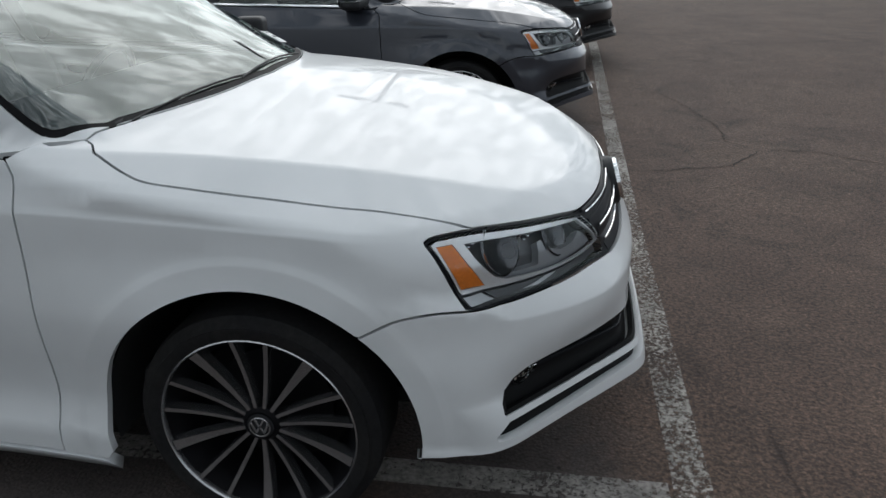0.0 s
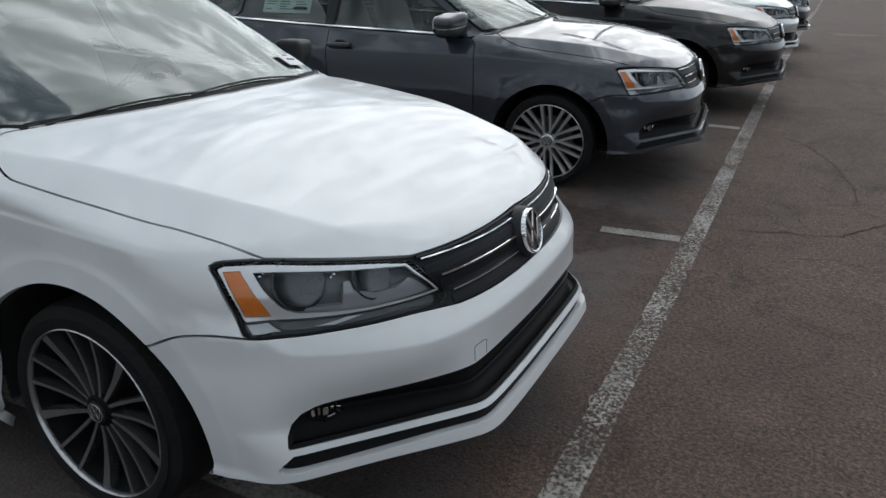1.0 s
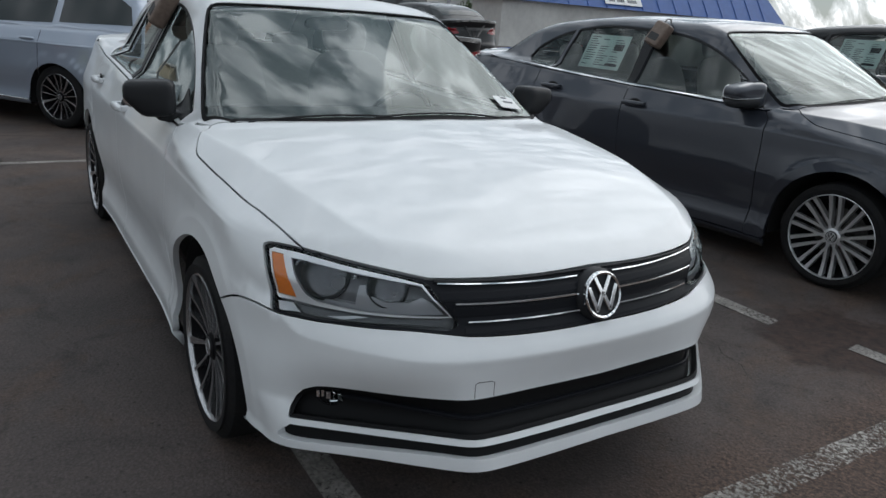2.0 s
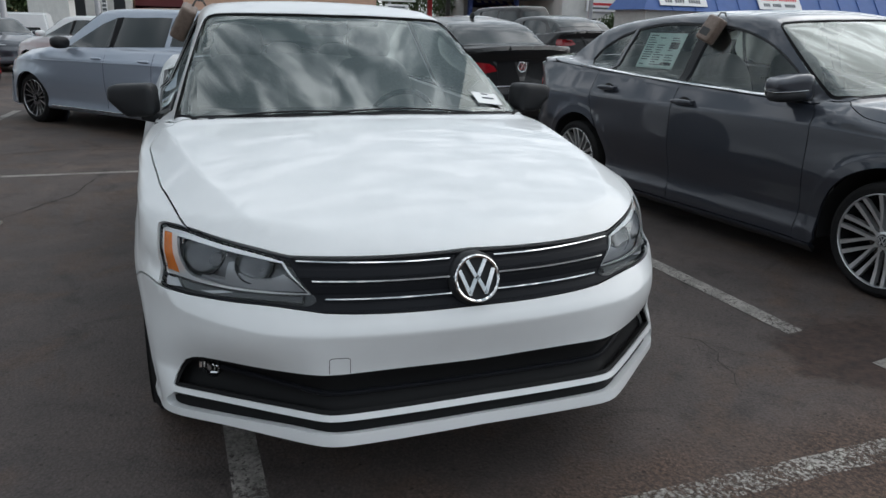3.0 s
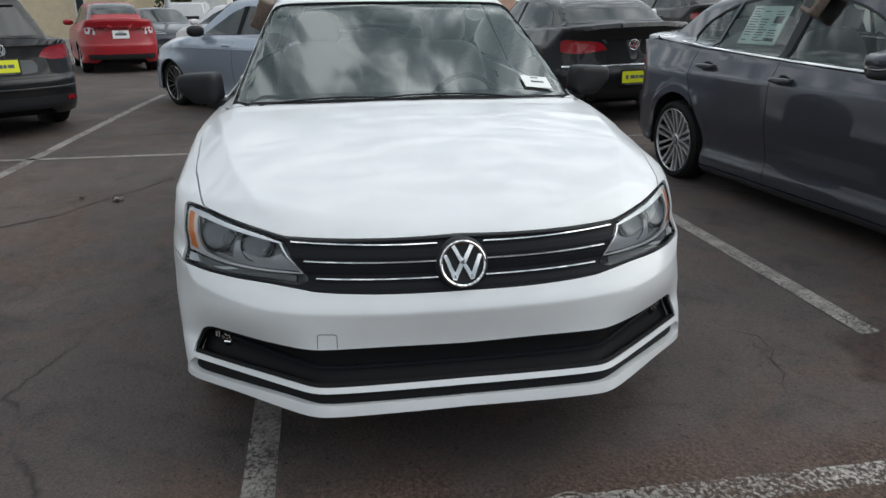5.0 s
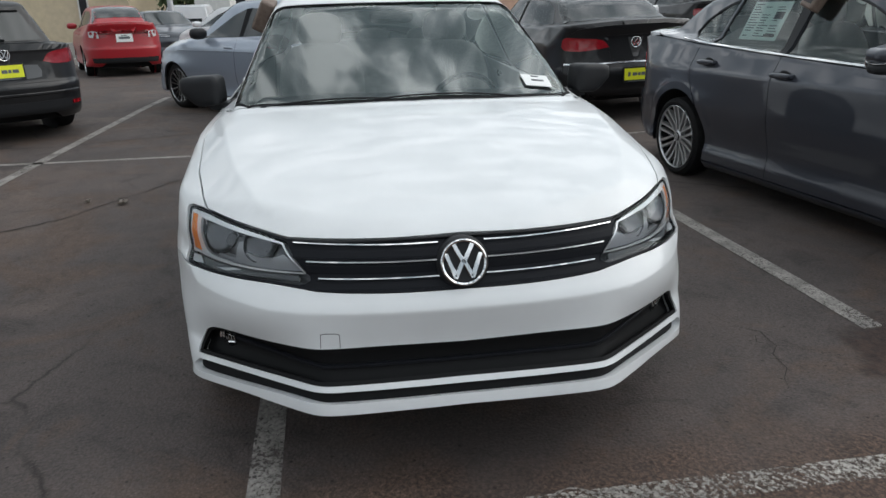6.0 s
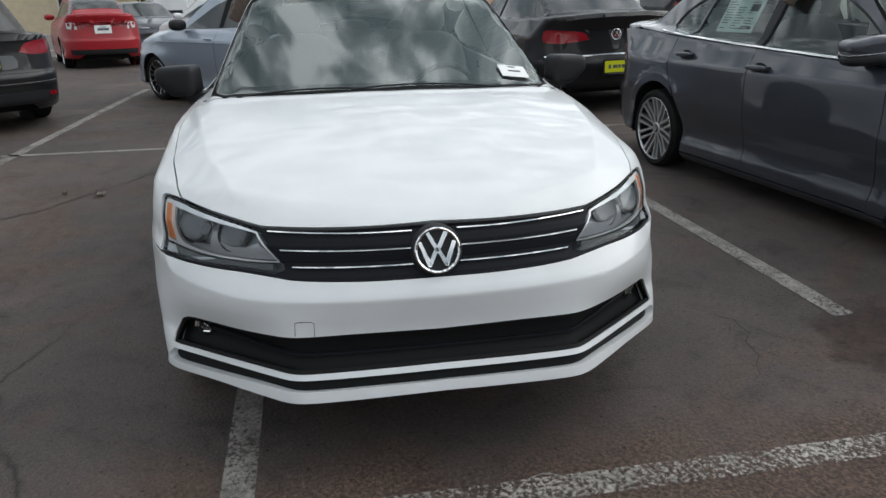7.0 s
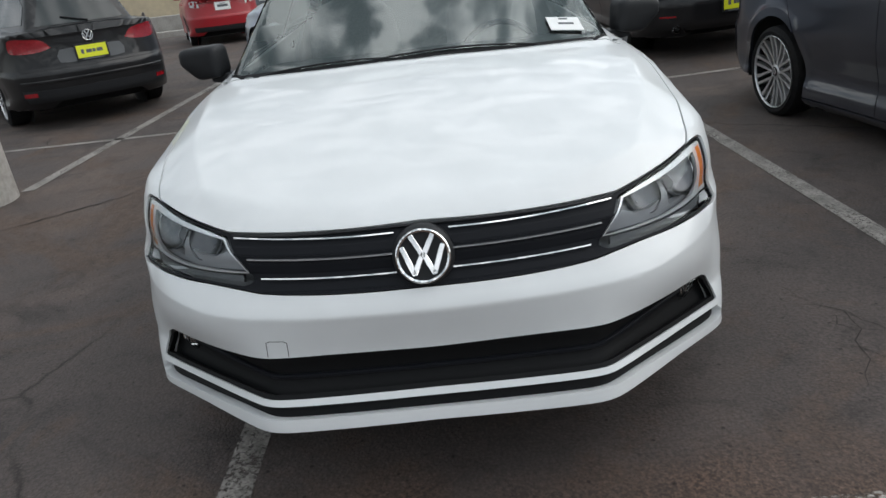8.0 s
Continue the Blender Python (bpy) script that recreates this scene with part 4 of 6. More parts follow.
        frame_ = joined(smooth(f((32.6, 0.7425), (38, 0.757), (46, 0.769), (53.4, 0.777), (58.8, 0.776))), smooth(f((58.8, 0.776), (59.6, 0.770), (58.7, 0.742), (56.5, 0.662), (56.0, 0.656)), 0.01), smooth(f((56.0, 0.656), (50.2, 0.656), (44, 0.657), (38, 0.658), (30, 0.659), (27.6, 0.660))), straight(f((27.6, 0.660), (32.6, 0.7425))))
        amber = joined(straight(f((59.0, 0.766), (56.6, 0.767)), 0.008), smooth(f((56.6, 0.767), (55.0, 0.722), (52.7, 0.663)), 0.01), straight(f((52.7, 0.663), (56.2, 0.663)), 0.008), smooth(f((56.2, 0.663), (57.8, 0.722), (59.0, 0.766)), 0.01))
        panel("bezel", front, [frame_, amber, bay], BEZEL, lamp, -0.010, 0.012, 0.008, "bright silver bezel")
        panel("amber_reflector", front, [inset(amber, 0.001)], AMBER, lamp, -0.011, 0.012, 0.01, "amber corner reflector")
        block = joined(straight(f((56.0, 0.651), (53.2, 0.651), (51.6, 0.634), (55.2, 0.634), (56.0, 0.651)), 0.006))
        panel("signal_block", front, [block], LAMP_GREY, lamp, -0.013, 0.015, 0.008)
        for a, z, w in ((52.6, 0.752, 0.034), (42.6, 0.744, 0.030)):
            c = Vector(front.at(f((a, z)))[0])
            bm = bmesh.new()
            for k in range(3):
                box(bm, (0.010, w * (0.9 - 0.22 * k), 0.006), Matrix.Translation(c - Vector((0.030 + 0.006 * k, s * (0.016 - 0.004 * k), 0.008 * k + 0.002))) @ pose(0, 0, 0, s * 18, 24 - 14 * k, s * -28), 0.002, 1)
            part("shade_cap", bm, CHROME, lamp)
        ramp_ = joined(straight(f((53.0, 0.664), (50.6, 0.672), (43.0, 0.673), (42.6, 0.732), (41.6, 0.735), (41.2, 0.706), (38.0, 0.688), (34.6, 0.692), (32.4, 0.716), (28.8, 0.664), (40.0, 0.661), (53.0, 0.664)), 0.012))
        panel("reflector_floor", front, [ramp_], LAMP_FLOOR, lamp, -0.026, 0.02, 0.022, "satin silver reflector floor")
        low_r = joined(smooth(f((52.6, 0.650), (45, 0.652), (38, 0.653), (29, 0.654))), smooth(f((28.8, 0.642), (36, 0.645), (44, 0.640), (51.2, 0.635))))
        panel("turn_signal", front, [low_r], LAMP_DARK, lamp, -0.016, 0.015, 0.01)
        # pale slanted patch that stands in for a glint on the turn signal
        glint = joined(straight(f((47, 0.641), (42.5, 0.652), (40.5, 0.652), (44.5, 0.641), (47, 0.641)), 0.006))
        panel("signal_facet", front, [glint], LAMP_GREY, lamp, -0.011, 0.015, 0.004)
        for a, z, r in ((48.2, 0.738, 0.062), (37.6, 0.732, 0.052)):
            c = front.at(f((a, z)))
            n = (Vector(sh.normal(c)[0]) * 0.7 + Vector((0.3, 0, 0))).normalized()
            m = Matrix.Translation(Vector(c[0]) - 0.036 * n) @ n.to_track_quat("Y", "Z").to_matrix().to_4x4()
            bm = bmesh.new()
            lathe(bm, [(0.0, -0.0125), (r * 0.45, -0.0105), (r * 0.80, -0.0055), (r * 0.95, 0.001), (r, 0.004), (r * 1.05, 0.001)], 40, m)
            bowl = part("reflector_bowl", bm, LAMP_CHROME, lamp, "chromed reflector bowl", 40)
            bm = bmesh.new()
            lathe(bm, [(r * 0.965, 0.003), (r * 0.98, 0.0055), (r * 0.995, 0.003)], 48, m)
            part("bowl_rim", bm, CHROME, bowl, "thin bright rim", 40)
        bm = bmesh.new()
        c = Vector(front.at(f((43.2, 0.742)))[0])
        box(bm, (0.02, 0.012, 0.046), Matrix.Translation(c - Vector((0.05, s * 0.03, 0.0))), 0.003)
        part("divider", bm, CHROME, lamp)

        # fender
        sho = Shoulder(sh, s)
        ring_of = lambda cx, r, a0, a1: side.at(np.stack([cx + r * np.cos(np.radians(np.linspace(a0, a1, 60))), ARCH_Z + r * np.sin(np.radians(np.linspace(a0, a1, 60)))], 1))
        flare = [0.43, 0.440, 0.447, 0.454, 0.461, 0.468]
        hood_line = top.at(HOOD_EDGE * [1, s])
        lamp_line = front.at(LAMP_REAR * [s, 1])
        tip = front.at(LAMP_TOP[LAMP_TOP[:, 0] > radians(53.6) * 0.9] * [s, 1])
        gap_line = front.at(gap * [s, 1])
        wheel_line = side.at(arch(ARCH_X, 49.2, 191, 40))
        door_line = side.at(smooth([(-1.30, 0.187), (-1.362, 0.187), (-1.362, 0.26), (-1.350, 0.41), (-1.345, 0.62), (-1.349, 0.83), (-1.352, 0.90), (-1.383, 0.930)], 0.03))
        pillar = side.at(smooth([(-1.383, 0.930), (-1.36, 0.945), (-1.33, 0.955)], 0.02))
        lower = side.at(np.array([(-1.236, 0.187), (-1.27, 0.187)]))
        corner = top.at(straight([(-1.30, 0.775 * s), (-1.27, 0.760 * s), (-1.243, 0.738 * s)], 0.02))
        ring = np.vstack([hood_line[::-1], tip, lamp_line, gap_line, wheel_line[wheel_line[:, 2] > 0.19], lower, door_line, pillar, corner])
        panel("fender", sho, [inset(joined(sho.flat(ring)), GAP)], paint, root, 0.0, 0.028, 0.02, "", [sho.flat(side.at(straight([(-0.45, z), (-1.34, z)], 0.015) - np.array([0, 1]) * sh.fall(straight([(-0.45, z), (-1.34, z)], 0.015)[:, :1]))) for z in (0.822, 0.830, 0.838, 0.846)] + [sho.flat(ring_of(ARCH_X, r, 20, 185)) for r in flare])

        # doors, sill and rear quarter
        belt = smooth([(-1.385, 0.932), (-1.60, 0.940), (-1.9, 0.951), (-2.2, 0.962), (-2.44, 0.970)], 0.04)
        dl = smooth([(-1.362, 0.19), (-1.362, 0.26), (-1.350, 0.41), (-1.345, 0.62), (-1.349, 0.83), (-1.352, 0.90), (-1.385, 0.932)], 0.03)
        door = joined(dl, belt, smooth([(-2.44, 0.970), (-2.445, 0.8), (-2.44, 0.5), (-2.42, 0.19)], 0.04), straight([(-2.42, 0.19), (-1.362, 0.19)], 0.04))
        fold = [straight([(-1.36, z), (-3.3, z)], 0.02) for z in (0.816, 0.828, 0.840, 0.852)]
        fd = panel("front_door", side, [inset(door, GAP)], paint, root, 0.0, 0.045, 0.02, "", fold)
        belt2 = smooth([(-2.44, 0.970), (-2.8, 0.985), (-3.1, 0.998), (-3.36, 1.008)], 0.04)
        rear_door = joined(smooth([(-2.42, 0.19), (-2.44, 0.5), (-2.445, 0.8), (-2.44, 0.970)], 0.04), belt2, smooth([(-3.36, 1.008), (-3.37, 0.85), (-3.33, 0.72), (-3.25, 0.60)], 0.03), smooth([(-3.20, 0.53), (-3.14, 0.42), (-3.12, 0.30), (-3.13, 0.19)], 0.03), straight([(-3.13, 0.19), (-2.42, 0.19)], 0.04))
        rd = panel("rear_door", side, [inset(rear_door, GAP)], paint, root, 0.0, 0.045, 0.02, "", fold)
        sill = joined(straight([(-1.24, 0.185), (-3.13, 0.185), (-3.13, 0.135), (-1.23, 0.135), (-1.24, 0.185)], 0.05))
        panel("sill", side, [sill], paint, root, 0.004, 0.05, 0.03)
        quarter = joined(smooth([(-3.36, 1.006), (-3.37, 0.85), (-3.33, 0.72), (-3.26, 0.605)], 0.03), arch(-3.505, 50, 180, 40), straight([(-3.888, 0.24), (-4.30, 0.24), (-4.34, 0.60), (-4.34, 1.02)], 0.04), smooth([(-4.34, 1.02), (-4.1, 1.043), (-3.7, 1.030), (-3.36, 1.006)], 0.04))
        panel("rear_quarter", side, [inset(quarter, GAP)], paint, root, 0.0, 0.045, 0.02, "", [side.flat(ring_of(-3.505, r, 0, 185)) for r in flare])
        for owner, hx, hz in ((fd, -2.335, 0.865), (rd, -3.165, 0.895)):
            c = Vector(side.at(np.array([(hx, hz)]))[0])
            bm = bmesh.new()
            blob(bm, (0.19, 0.03, 0.034), Matrix.Translation(c + Vector((0, s * 0.034, 0))) @ pose(0, 0, 0, 0, -1.5, 0), 3.2)
            for dx in (-0.075, 0.075):
                box(bm, (0.03, 0.05, 0.026), Matrix.Translation(c + Vector((dx, s * 0.008, 0))), 0.006)
            part("door_handle", bm, paint, owner, "", 40)
            # flat black patch: the shade of the hollow behind the handle
            bm = bmesh.new()
            blob(bm, (0.10, 0.010, 0.062), Matrix.Translation(c), 2.2)
            part("handle_recess", bm, LINER, owner, "", 60)

        # mirror
        c = Vector((-1.50, s * 0.888, 1.018))
        bm = bmesh.new()
        blob(bm, (0.125, 0.178, 0.130) if sign_kind == "white" else (0.140, 0.240, 0.146), Matrix.Translation(c) @ pose(0, 0, 0, s * -3, 0, s * 14), 6.0, 40, 24)
        for v in bm.verts:
            dz = v.co.z - c.z
            if sign_kind != "white":
                v.co.z = c.z + dz * (1 - 0.22 * max(0, s * (v.co.y - c.y) / 0.1))
            if dz < 0:
                v.co.y -= s * max(0, s * (v.co.y - c.y) + 0.05) * 0.45 * (-dz / 0.074)
        mir = part("door_mirror", bm, PLASTIC if sign_kind == "white" else paint, root, "door mirror with a rounded cap", 60)
        if sign_kind != "white":
            bm = bmesh.new()
            blob(bm, (0.142, 0.234, 0.070), Matrix.Translation(c + Vector((0.001, 0, -0.040))) @ pose(0, 0, 0, s * -3, 0, s * 14), 3.2, 28, 14)
            part("mirror_lower_shell", bm, PLASTIC, mir, "", 60)
            bm = bmesh.new()
            blob(bm, (0.143, 0.228, 0.007), Matrix.Translation(c + Vector((0.0015, s * 0.001, -0.014))) @ pose(0, 0, 0, s * -3, 0, s * 14), 4, 28, 10)
            part("mirror_strip", bm, CHROME, mir, "", 60)
        bm = bmesh.new()
        box(bm, (0.10, 0.14, 0.045), Matrix.Translation(c + Vector((-0.02, -s * 0.09, -0.072))) @ pose(0, 0, 0, s * 12, 0, 0), 0.014)
        part("mirror_arm", bm, PLASTIC, mir, "", 40)
        bm = bmesh.new()
        blob(bm, (0.012, 0.165, 0.098) if sign_kind == "white" else (0.012, 0.19, 0.115), Matrix.Translation(c + Vector((-0.069, 0, 0))) @ pose(0, 0, 0, 0, 0, s * 10), 4)
        part("mirror_glass", bm, CHROME, mir, "", 40)

        # wheels and their wells
        for wx, n in ((-0.843, 0), (-3.505, 1)):
            wheel(root, wx, s, 0.302, 0.858 if n == 0 else 0.862, 0.304, 0.243, style)
            bm = bmesh.new()
            lathe(bm, [(0.393, 0.40), (0.393, 0.850)], 30, pose(ARCH_X if n == 0 else wx, 0, ARCH_Z) @ Matrix.Diagonal((1, s, 1, 1)) @ pose(0, 0, 0, 0, 10, 0), 200)
            part("wheel_well", bm, LINER, root, "", 60)

    # roof and pillars with the openings of the glass
    bx = upper.flat(top.at(straight([(-1.33, 0.768), (-1.27, 0.74), (-1.25, 0.71)], 0.03)))
    belt_all = np.vstack([straight([(-1.36, 0.943), (-1.40, 0.940)], 0.03), smooth([(-1.40, 0.936), (-1.9, 0.953), (-2.44, 0.972), (-3.1, 1.0), (-3.36, 1.010), (-3.6, 1.026), (-3.92, 1.042)], 0.04)])
    pb = upper.flat(left.at(belt_all))
    deck = upper.flat(top.at(smooth([(-4.00, 0.735), (-4.12, 0.68), (-4.22, 0.45), (-4.25, 0.0)], 0.04)))
    cow = upper.flat(top.at(COWL[::-1] - [0.002, 0]))
    half = np.vstack([cow, bx[::-1][-1:], pb, deck])
    mir = lambda q: np.stack([q[:, 0], math.pi * 0.6 - q[:, 1]], 1)
    outer = joined(half, mir(half)[::-1])
    up = lambda pts, st=0.03: upper.flat(left.at(smooth(pts, st)))
    base = COWL[::-1] - [0.004, 0]
    ws_top = np.vstack([base[base[:, 1] < 0.66], smooth([(-1.207, 0.675), (-1.262, 0.728), (-1.34, 0.744), (-1.50, 0.706), (-1.65, 0.662), (-1.80, 0.612), (-1.88, 0.580)], 0.015), smooth([(-1.885, 0.570), (-1.905, 0.53), (-1.88, 0.30), (-1.865, 0.0)], 0.015)])
    ws_top = joined(ws_top, ws_top[::-1] * [1, -1])
    ws_in = inset(ws_top, 0.010)
    ws_in[:, 0] -= 0.012 * np.clip((ws_in[:, 0] + 1.36) / 0.2, 0, 1)
    ws = upper.flat(top.at(ws_top))
    rw = upper.flat(top.at(np.vstack([smooth([(-3.48, 0.0), (-3.49, 0.3), (-3.52, 0.46)], 0.03), smooth([(-3.52, 0.46), (-3.8, 0.51), (-4.05, 0.55)], 0.03), smooth([(-4.05, 0.55), (-4.14, 0.38), (-4.18, 0.0)], 0.03)])))
    rw = joined(rw, mir(rw)[::-1])
    win = [np.vstack([up([(-1.42, 0.951), (-1.57, 1.070), (-1.75, 1.180), (-1.94, 1.266), (-2.16, 1.325), (-2.40, 1.350)]), up([(-2.40, 1.350), (-2.415, 1.15), (-2.425, 0.982)]), up([(-2.425, 0.982), (-2.0, 0.966), (-1.42, 0.951)])]),
           np.vstack([up([(-2.50, 1.354), (-2.75, 1.362), (-2.98, 1.352), (-3.20, 1.318)]), up([(-3.20, 1.318), (-3.25, 1.15), (-3.27, 1.016)]), up([(-3.27, 1.016), (-2.9, 1.003), (-2.49, 0.988)]), up([(-2.49, 0.988), (-2.495, 1.15), (-2.50, 1.354)])]),
           np.vstack([up([(-3.235, 1.310), (-3.42, 1.255), (-3.60, 1.165), (-3.68, 1.075)]), up([(-3.68, 1.075), (-3.64, 1.045), (-3.31, 1.020)]), up([(-3.31, 1.020), (-3.28, 1.15), (-3.235, 1.310)])])]
    win = [joined(w) for w in win]
    holes = [ws, rw] + win + [mir(w)[::-1] for w in win]
    panel("roof", upper, [inset(outer, 0.001)] + holes, paint, root, 0.0, 0.04, 0.012)
    g = panel("windshield", top, [inset(ws_top, -0.002)], GLASS, root, -0.007, 0.04, 0.0)
    panel("window_frit", top, [inset(ws_top, 0.0005), ws_in], FRIT, g, -0.002, 0.02, 0.004)
    g = panel("rear_window", upper, [inset(rw, -0.002)], GLASS, root, -0.007, 0.04, 0.0)
    panel("window_frit", upper, [inset(rw, 0.0005), inset(rw, 0.02)], FRIT, g, -0.002, 0.02, 0.004)
    for k, w in enumerate(win):
        for lp in (w, mir(w)[::-1]):
            g = panel("side_window", upper, [inset(lp, -0.002)], SIDE_GLASS, root, -0.010, 0.06, 0.0)
            panel("window_seal", upper, [inset(lp, 0.0005), inset(lp, 0.011)], PLASTIC, g, -0.004, 0.05, 0.006)
    for s in (-1, 1):
        side = left if s > 0 else right
        pil = joined(straight([(-2.428, 0.982), (-2.402, 1.345), (-2.498, 1.356), (-2.488, 0.986), (-2.428, 0.982)], 0.04))
        panel("pillar_cover", side, [pil], PLASTIC, root, 0.003, 0.04, 0.006)
        sail = joined(straight([(-1.415, 0.947), (-1.60, 1.040), (-1.585, 0.957), (-1.415, 0.947)], 0.03))
        panel("mirror_sail", side, [sail], PLASTIC, root, 0.004, 0.03, 0.008)
        if sign_kind != "white":
            strip("belt_moulding", side, smooth([(-1.42, 0.945), (-1.9, 0.960), (-2.44, 0.978), (-3.1, 1.006), (-3.66, 1.036)], 0.05), CHROME, root, 0.016, 0.006, 0.002)
    # wipers
    for y0, y1 in ((0.45, -0.16), (-0.10, -0.62)):
        pts = top.at(straight([(-1.092 - 0.22 * y0 * y0, y0), (-1.088 - 0.24 * y1 * y1, y1)], 0.08))
        bm = bmesh.new()
        tube(bm, [Vector(p) + Vector((-0.006, 0, 0.002)) for p in pts], 0.0036)
        part("wiper", bm, PLASTIC, root, "", 60)
    # tail
    back = Front(sh, -3.6, -1.0)
    bk = lambda *q: fz(*q)
    tl = both(np.vstack([straight(bk((0, 0.62), (38, 0.62))), smooth(bk((38, 0.62), (40, 0.8), (37, 1.03))), smooth(bk((37, 1.03), (20, 1.06), (0, 1.065)))]))
    panel("trunk_lid", back, [inset(tl, GAP)], paint, root, 0.0, 0.04, 0.02)
    rb = both(np.vstack([straight(bk((0, 0.615), (38, 0.615), (43.0, 0.615))), straight(bk((43.0, 0.612), (50.0, 0.60), (50.5, 0.3), (47, 0.25))), straight(bk((47, 0.25), (0, 0.25)))]))
    panel("rear_bumper", back, [rb], paint, root, 0.002, 0.045, 0.03)
    for s in (-1, 1):
        tlp = joined(straight(bk((s * 24, 0.74), (s * 38, 0.72), (s * 50, 0.76), (s * 50, 0.90), (s * 38, 0.92), (s * 25, 0.90), (s * 24, 0.74)), 0.03))
        panel("tail_lamp", back, [tlp], LAMP_RED, root, 0.006, 0.03, 0.02, "red tail lamp")
        fill = joined(straight(bk((s * 38.5, 0.62), (s * 50.5, 0.61), (s * 50.5, 1.01), (s * 37.5, 1.03), (s * 38.5, 0.62)), 0.03))
        panel("rear_corner", back, [fill], paint, root, 0.0, 0.03, 0.02)
    rear_edge = [(-4.20, 0.735), (-4.28, 0.68), (-4.38, 0.56), (-4.46, 0.40), (-4.50, 0.0)]
    deck_lid = joined(smooth(rear_edge, 0.03), smooth(rear_edge, 0.03)[::-1] * [1, -1], smooth([(-4.03, -0.735), (-4.126, -0.69), (-4.226, -0.45), (-4.256, 0.0), (-4.226, 0.45), (-4.126, 0.69), (-4.03, 0.735)], 0.04))
    panel("deck", top, [deck_lid], paint, root, 0.0, 0.05, 0.02)

    # cabin: floor, dashboard, seats
    bm = bmesh.new()
    box(bm, (2.5, 1.40, 0.10), pose(-2.35, 0, 0.28), 0.03)
    part("cabin_floor", bm, FABRIC, root)
    bm = bmesh.new()
    box(bm, (0.62, 1.36, 0.26), pose(-1.48, 0, 0.84, 0, -4, 0), 0.06, 3)
    dash = part("dashboard", bm, PLASTIC, root, "", 40)
    bm = bmesh.new()
    lathe(bm, [(0.17 + 0.014 * math.cos(a), 0.014 * math.sin(a)) for a in np.linspace(0, 2 * math.pi, 9)], 32, pose(-1.88, 0.36, 0.86, 0, 0, -90) @ pose(0, 0, 0, -22, 0, 0))
    box(bm, (0.30, 0.02, 0.04), pose(-1.88, 0.36, 0.86, 0, 0, -90) @ pose(0, 0, 0, -22, 0, 0), 0.008)
    part("steering_wheel", bm, PLASTIC, dash, "", 40)
    for y in (-0.37, 0.37):
        bm = bmesh.new()
        blob(bm, (0.52, 0.50, 0.18), pose(-2.18, y, 0.52, 0, -6, 0), 3.5)
        seat = part("seat", bm, SEAT_GREY, root, "grey front seat with a head restraint", 60)
        bm = bmesh.new()
        blob(bm, (0.16, 0.49, 0.66), pose(-2.47, y, 0.83, 0, -16, 0), 3.5)
        part("backrest", bm, SEAT_GREY, seat, "", 60)
        bm = bmesh.new()
        blob(bm, (0.10, 0.26, 0.19), pose(-2.60, y, 1.22, 0, -12, 0), 3)
        part("head_restraint", bm, SEAT_GREY, seat, "", 60)
    bm = bmesh.new()
    blob(bm, (0.50, 1.26, 0.18), pose(-3.02, 0, 0.52), 4)
    bench = part("rear_bench", bm, SEAT_GREY, root, "", 60)
    bm = bmesh.new()
    blob(bm, (0.18, 1.26, 0.62), pose(-3.32, 0, 0.82, 0, -18, 0), 4)
    part("backrest", bm, SEAT_GREY, bench, "", 60)
    for y in (-0.36, 0.0, 0.36):
        bm = bmesh.new()
        blob(bm, (0.09, 0.24, 0.14), pose(-3.46, y, 1.12, 0, -10, 0), 3)
        part("head_restraint", bm, SEAT_GREY, bench, "", 60)
    bm = bmesh.new()
    box(bm, (0.62, 1.20, 0.03), pose(-3.78, 0, 1.02), 0.01)
    part("parcel_shelf", bm, FABRIC, root)
    bm = bmesh.new()
    box(bm, (3.6, 1.10, 0.05), pose(-2.25, 0, 0.21), 0.01)
    box(bm, (0.9, 1.0, 0.5), pose(-0.62, 0, 0.50), 0.05)
    box(bm, (0.08, 1.3, 0.62), pose(-1.28, 0, 0.60), 0.02)
    box(bm, (0.7, 1.0, 0.5), pose(-4.0, 0, 0.52), 0.05)
    part("underbody", bm, LINER, root)
    bm = bmesh.new()
    blob(bm, (0.03, 0.22, 0.06), pose(-1.98, 0.0, 1.30, 0, 20, 0), 4)
    part("rear_view_mirror", bm, PLASTIC, root, "", 60)
    return root


def repaint(root, m, swap):
    """A copy of a car in other paint."""
    made = copy_thing(root, m)
    done = {}
    for o in made.children_recursive:
        if o.type == "MESH" and o.data.materials[0] in swap:
            if o.data not in done:
                done[o.data] = o.data.copy()
                done[o.data].materials[0] = swap[o.data.materials[0]]
            o.data = done[o.data]
    return made


white_car = tagged(sedan(WHITE, "dark", "white"), "white compact sedan with black mirrors and dark multi-spoke wheels", "car", "sedans in the front row")
grey_car = tagged(sedan(GREY, "bright", "grey"), "dark grey compact sedan with silver wheels and bright belt line", "car", "sedans in the front row")
grey_car.matrix_world = on_ground(-0.048, 3.535, 5.1)


def sheet(name, m, size, mat, parent, label=""):
    bm = bmesh.new()
    box(bm, (*size, 0.002), m)
    return part(name, bm, mat, parent, label)


def skin_frame(chart, uv):
    """A frame on the skin whose z points outwards and whose y points up along it."""
    p = chart.at(np.array([uv]))
    n = Vector(chart.shape.normal(p)[0])
    up = (Vector((0, 0, 1)) - n * n.z).normalized()
    x = up.cross(n)
    m = Matrix((x, up, n)).transposed().to_4x4()
    m.translation = Vector(p[0])
    return m


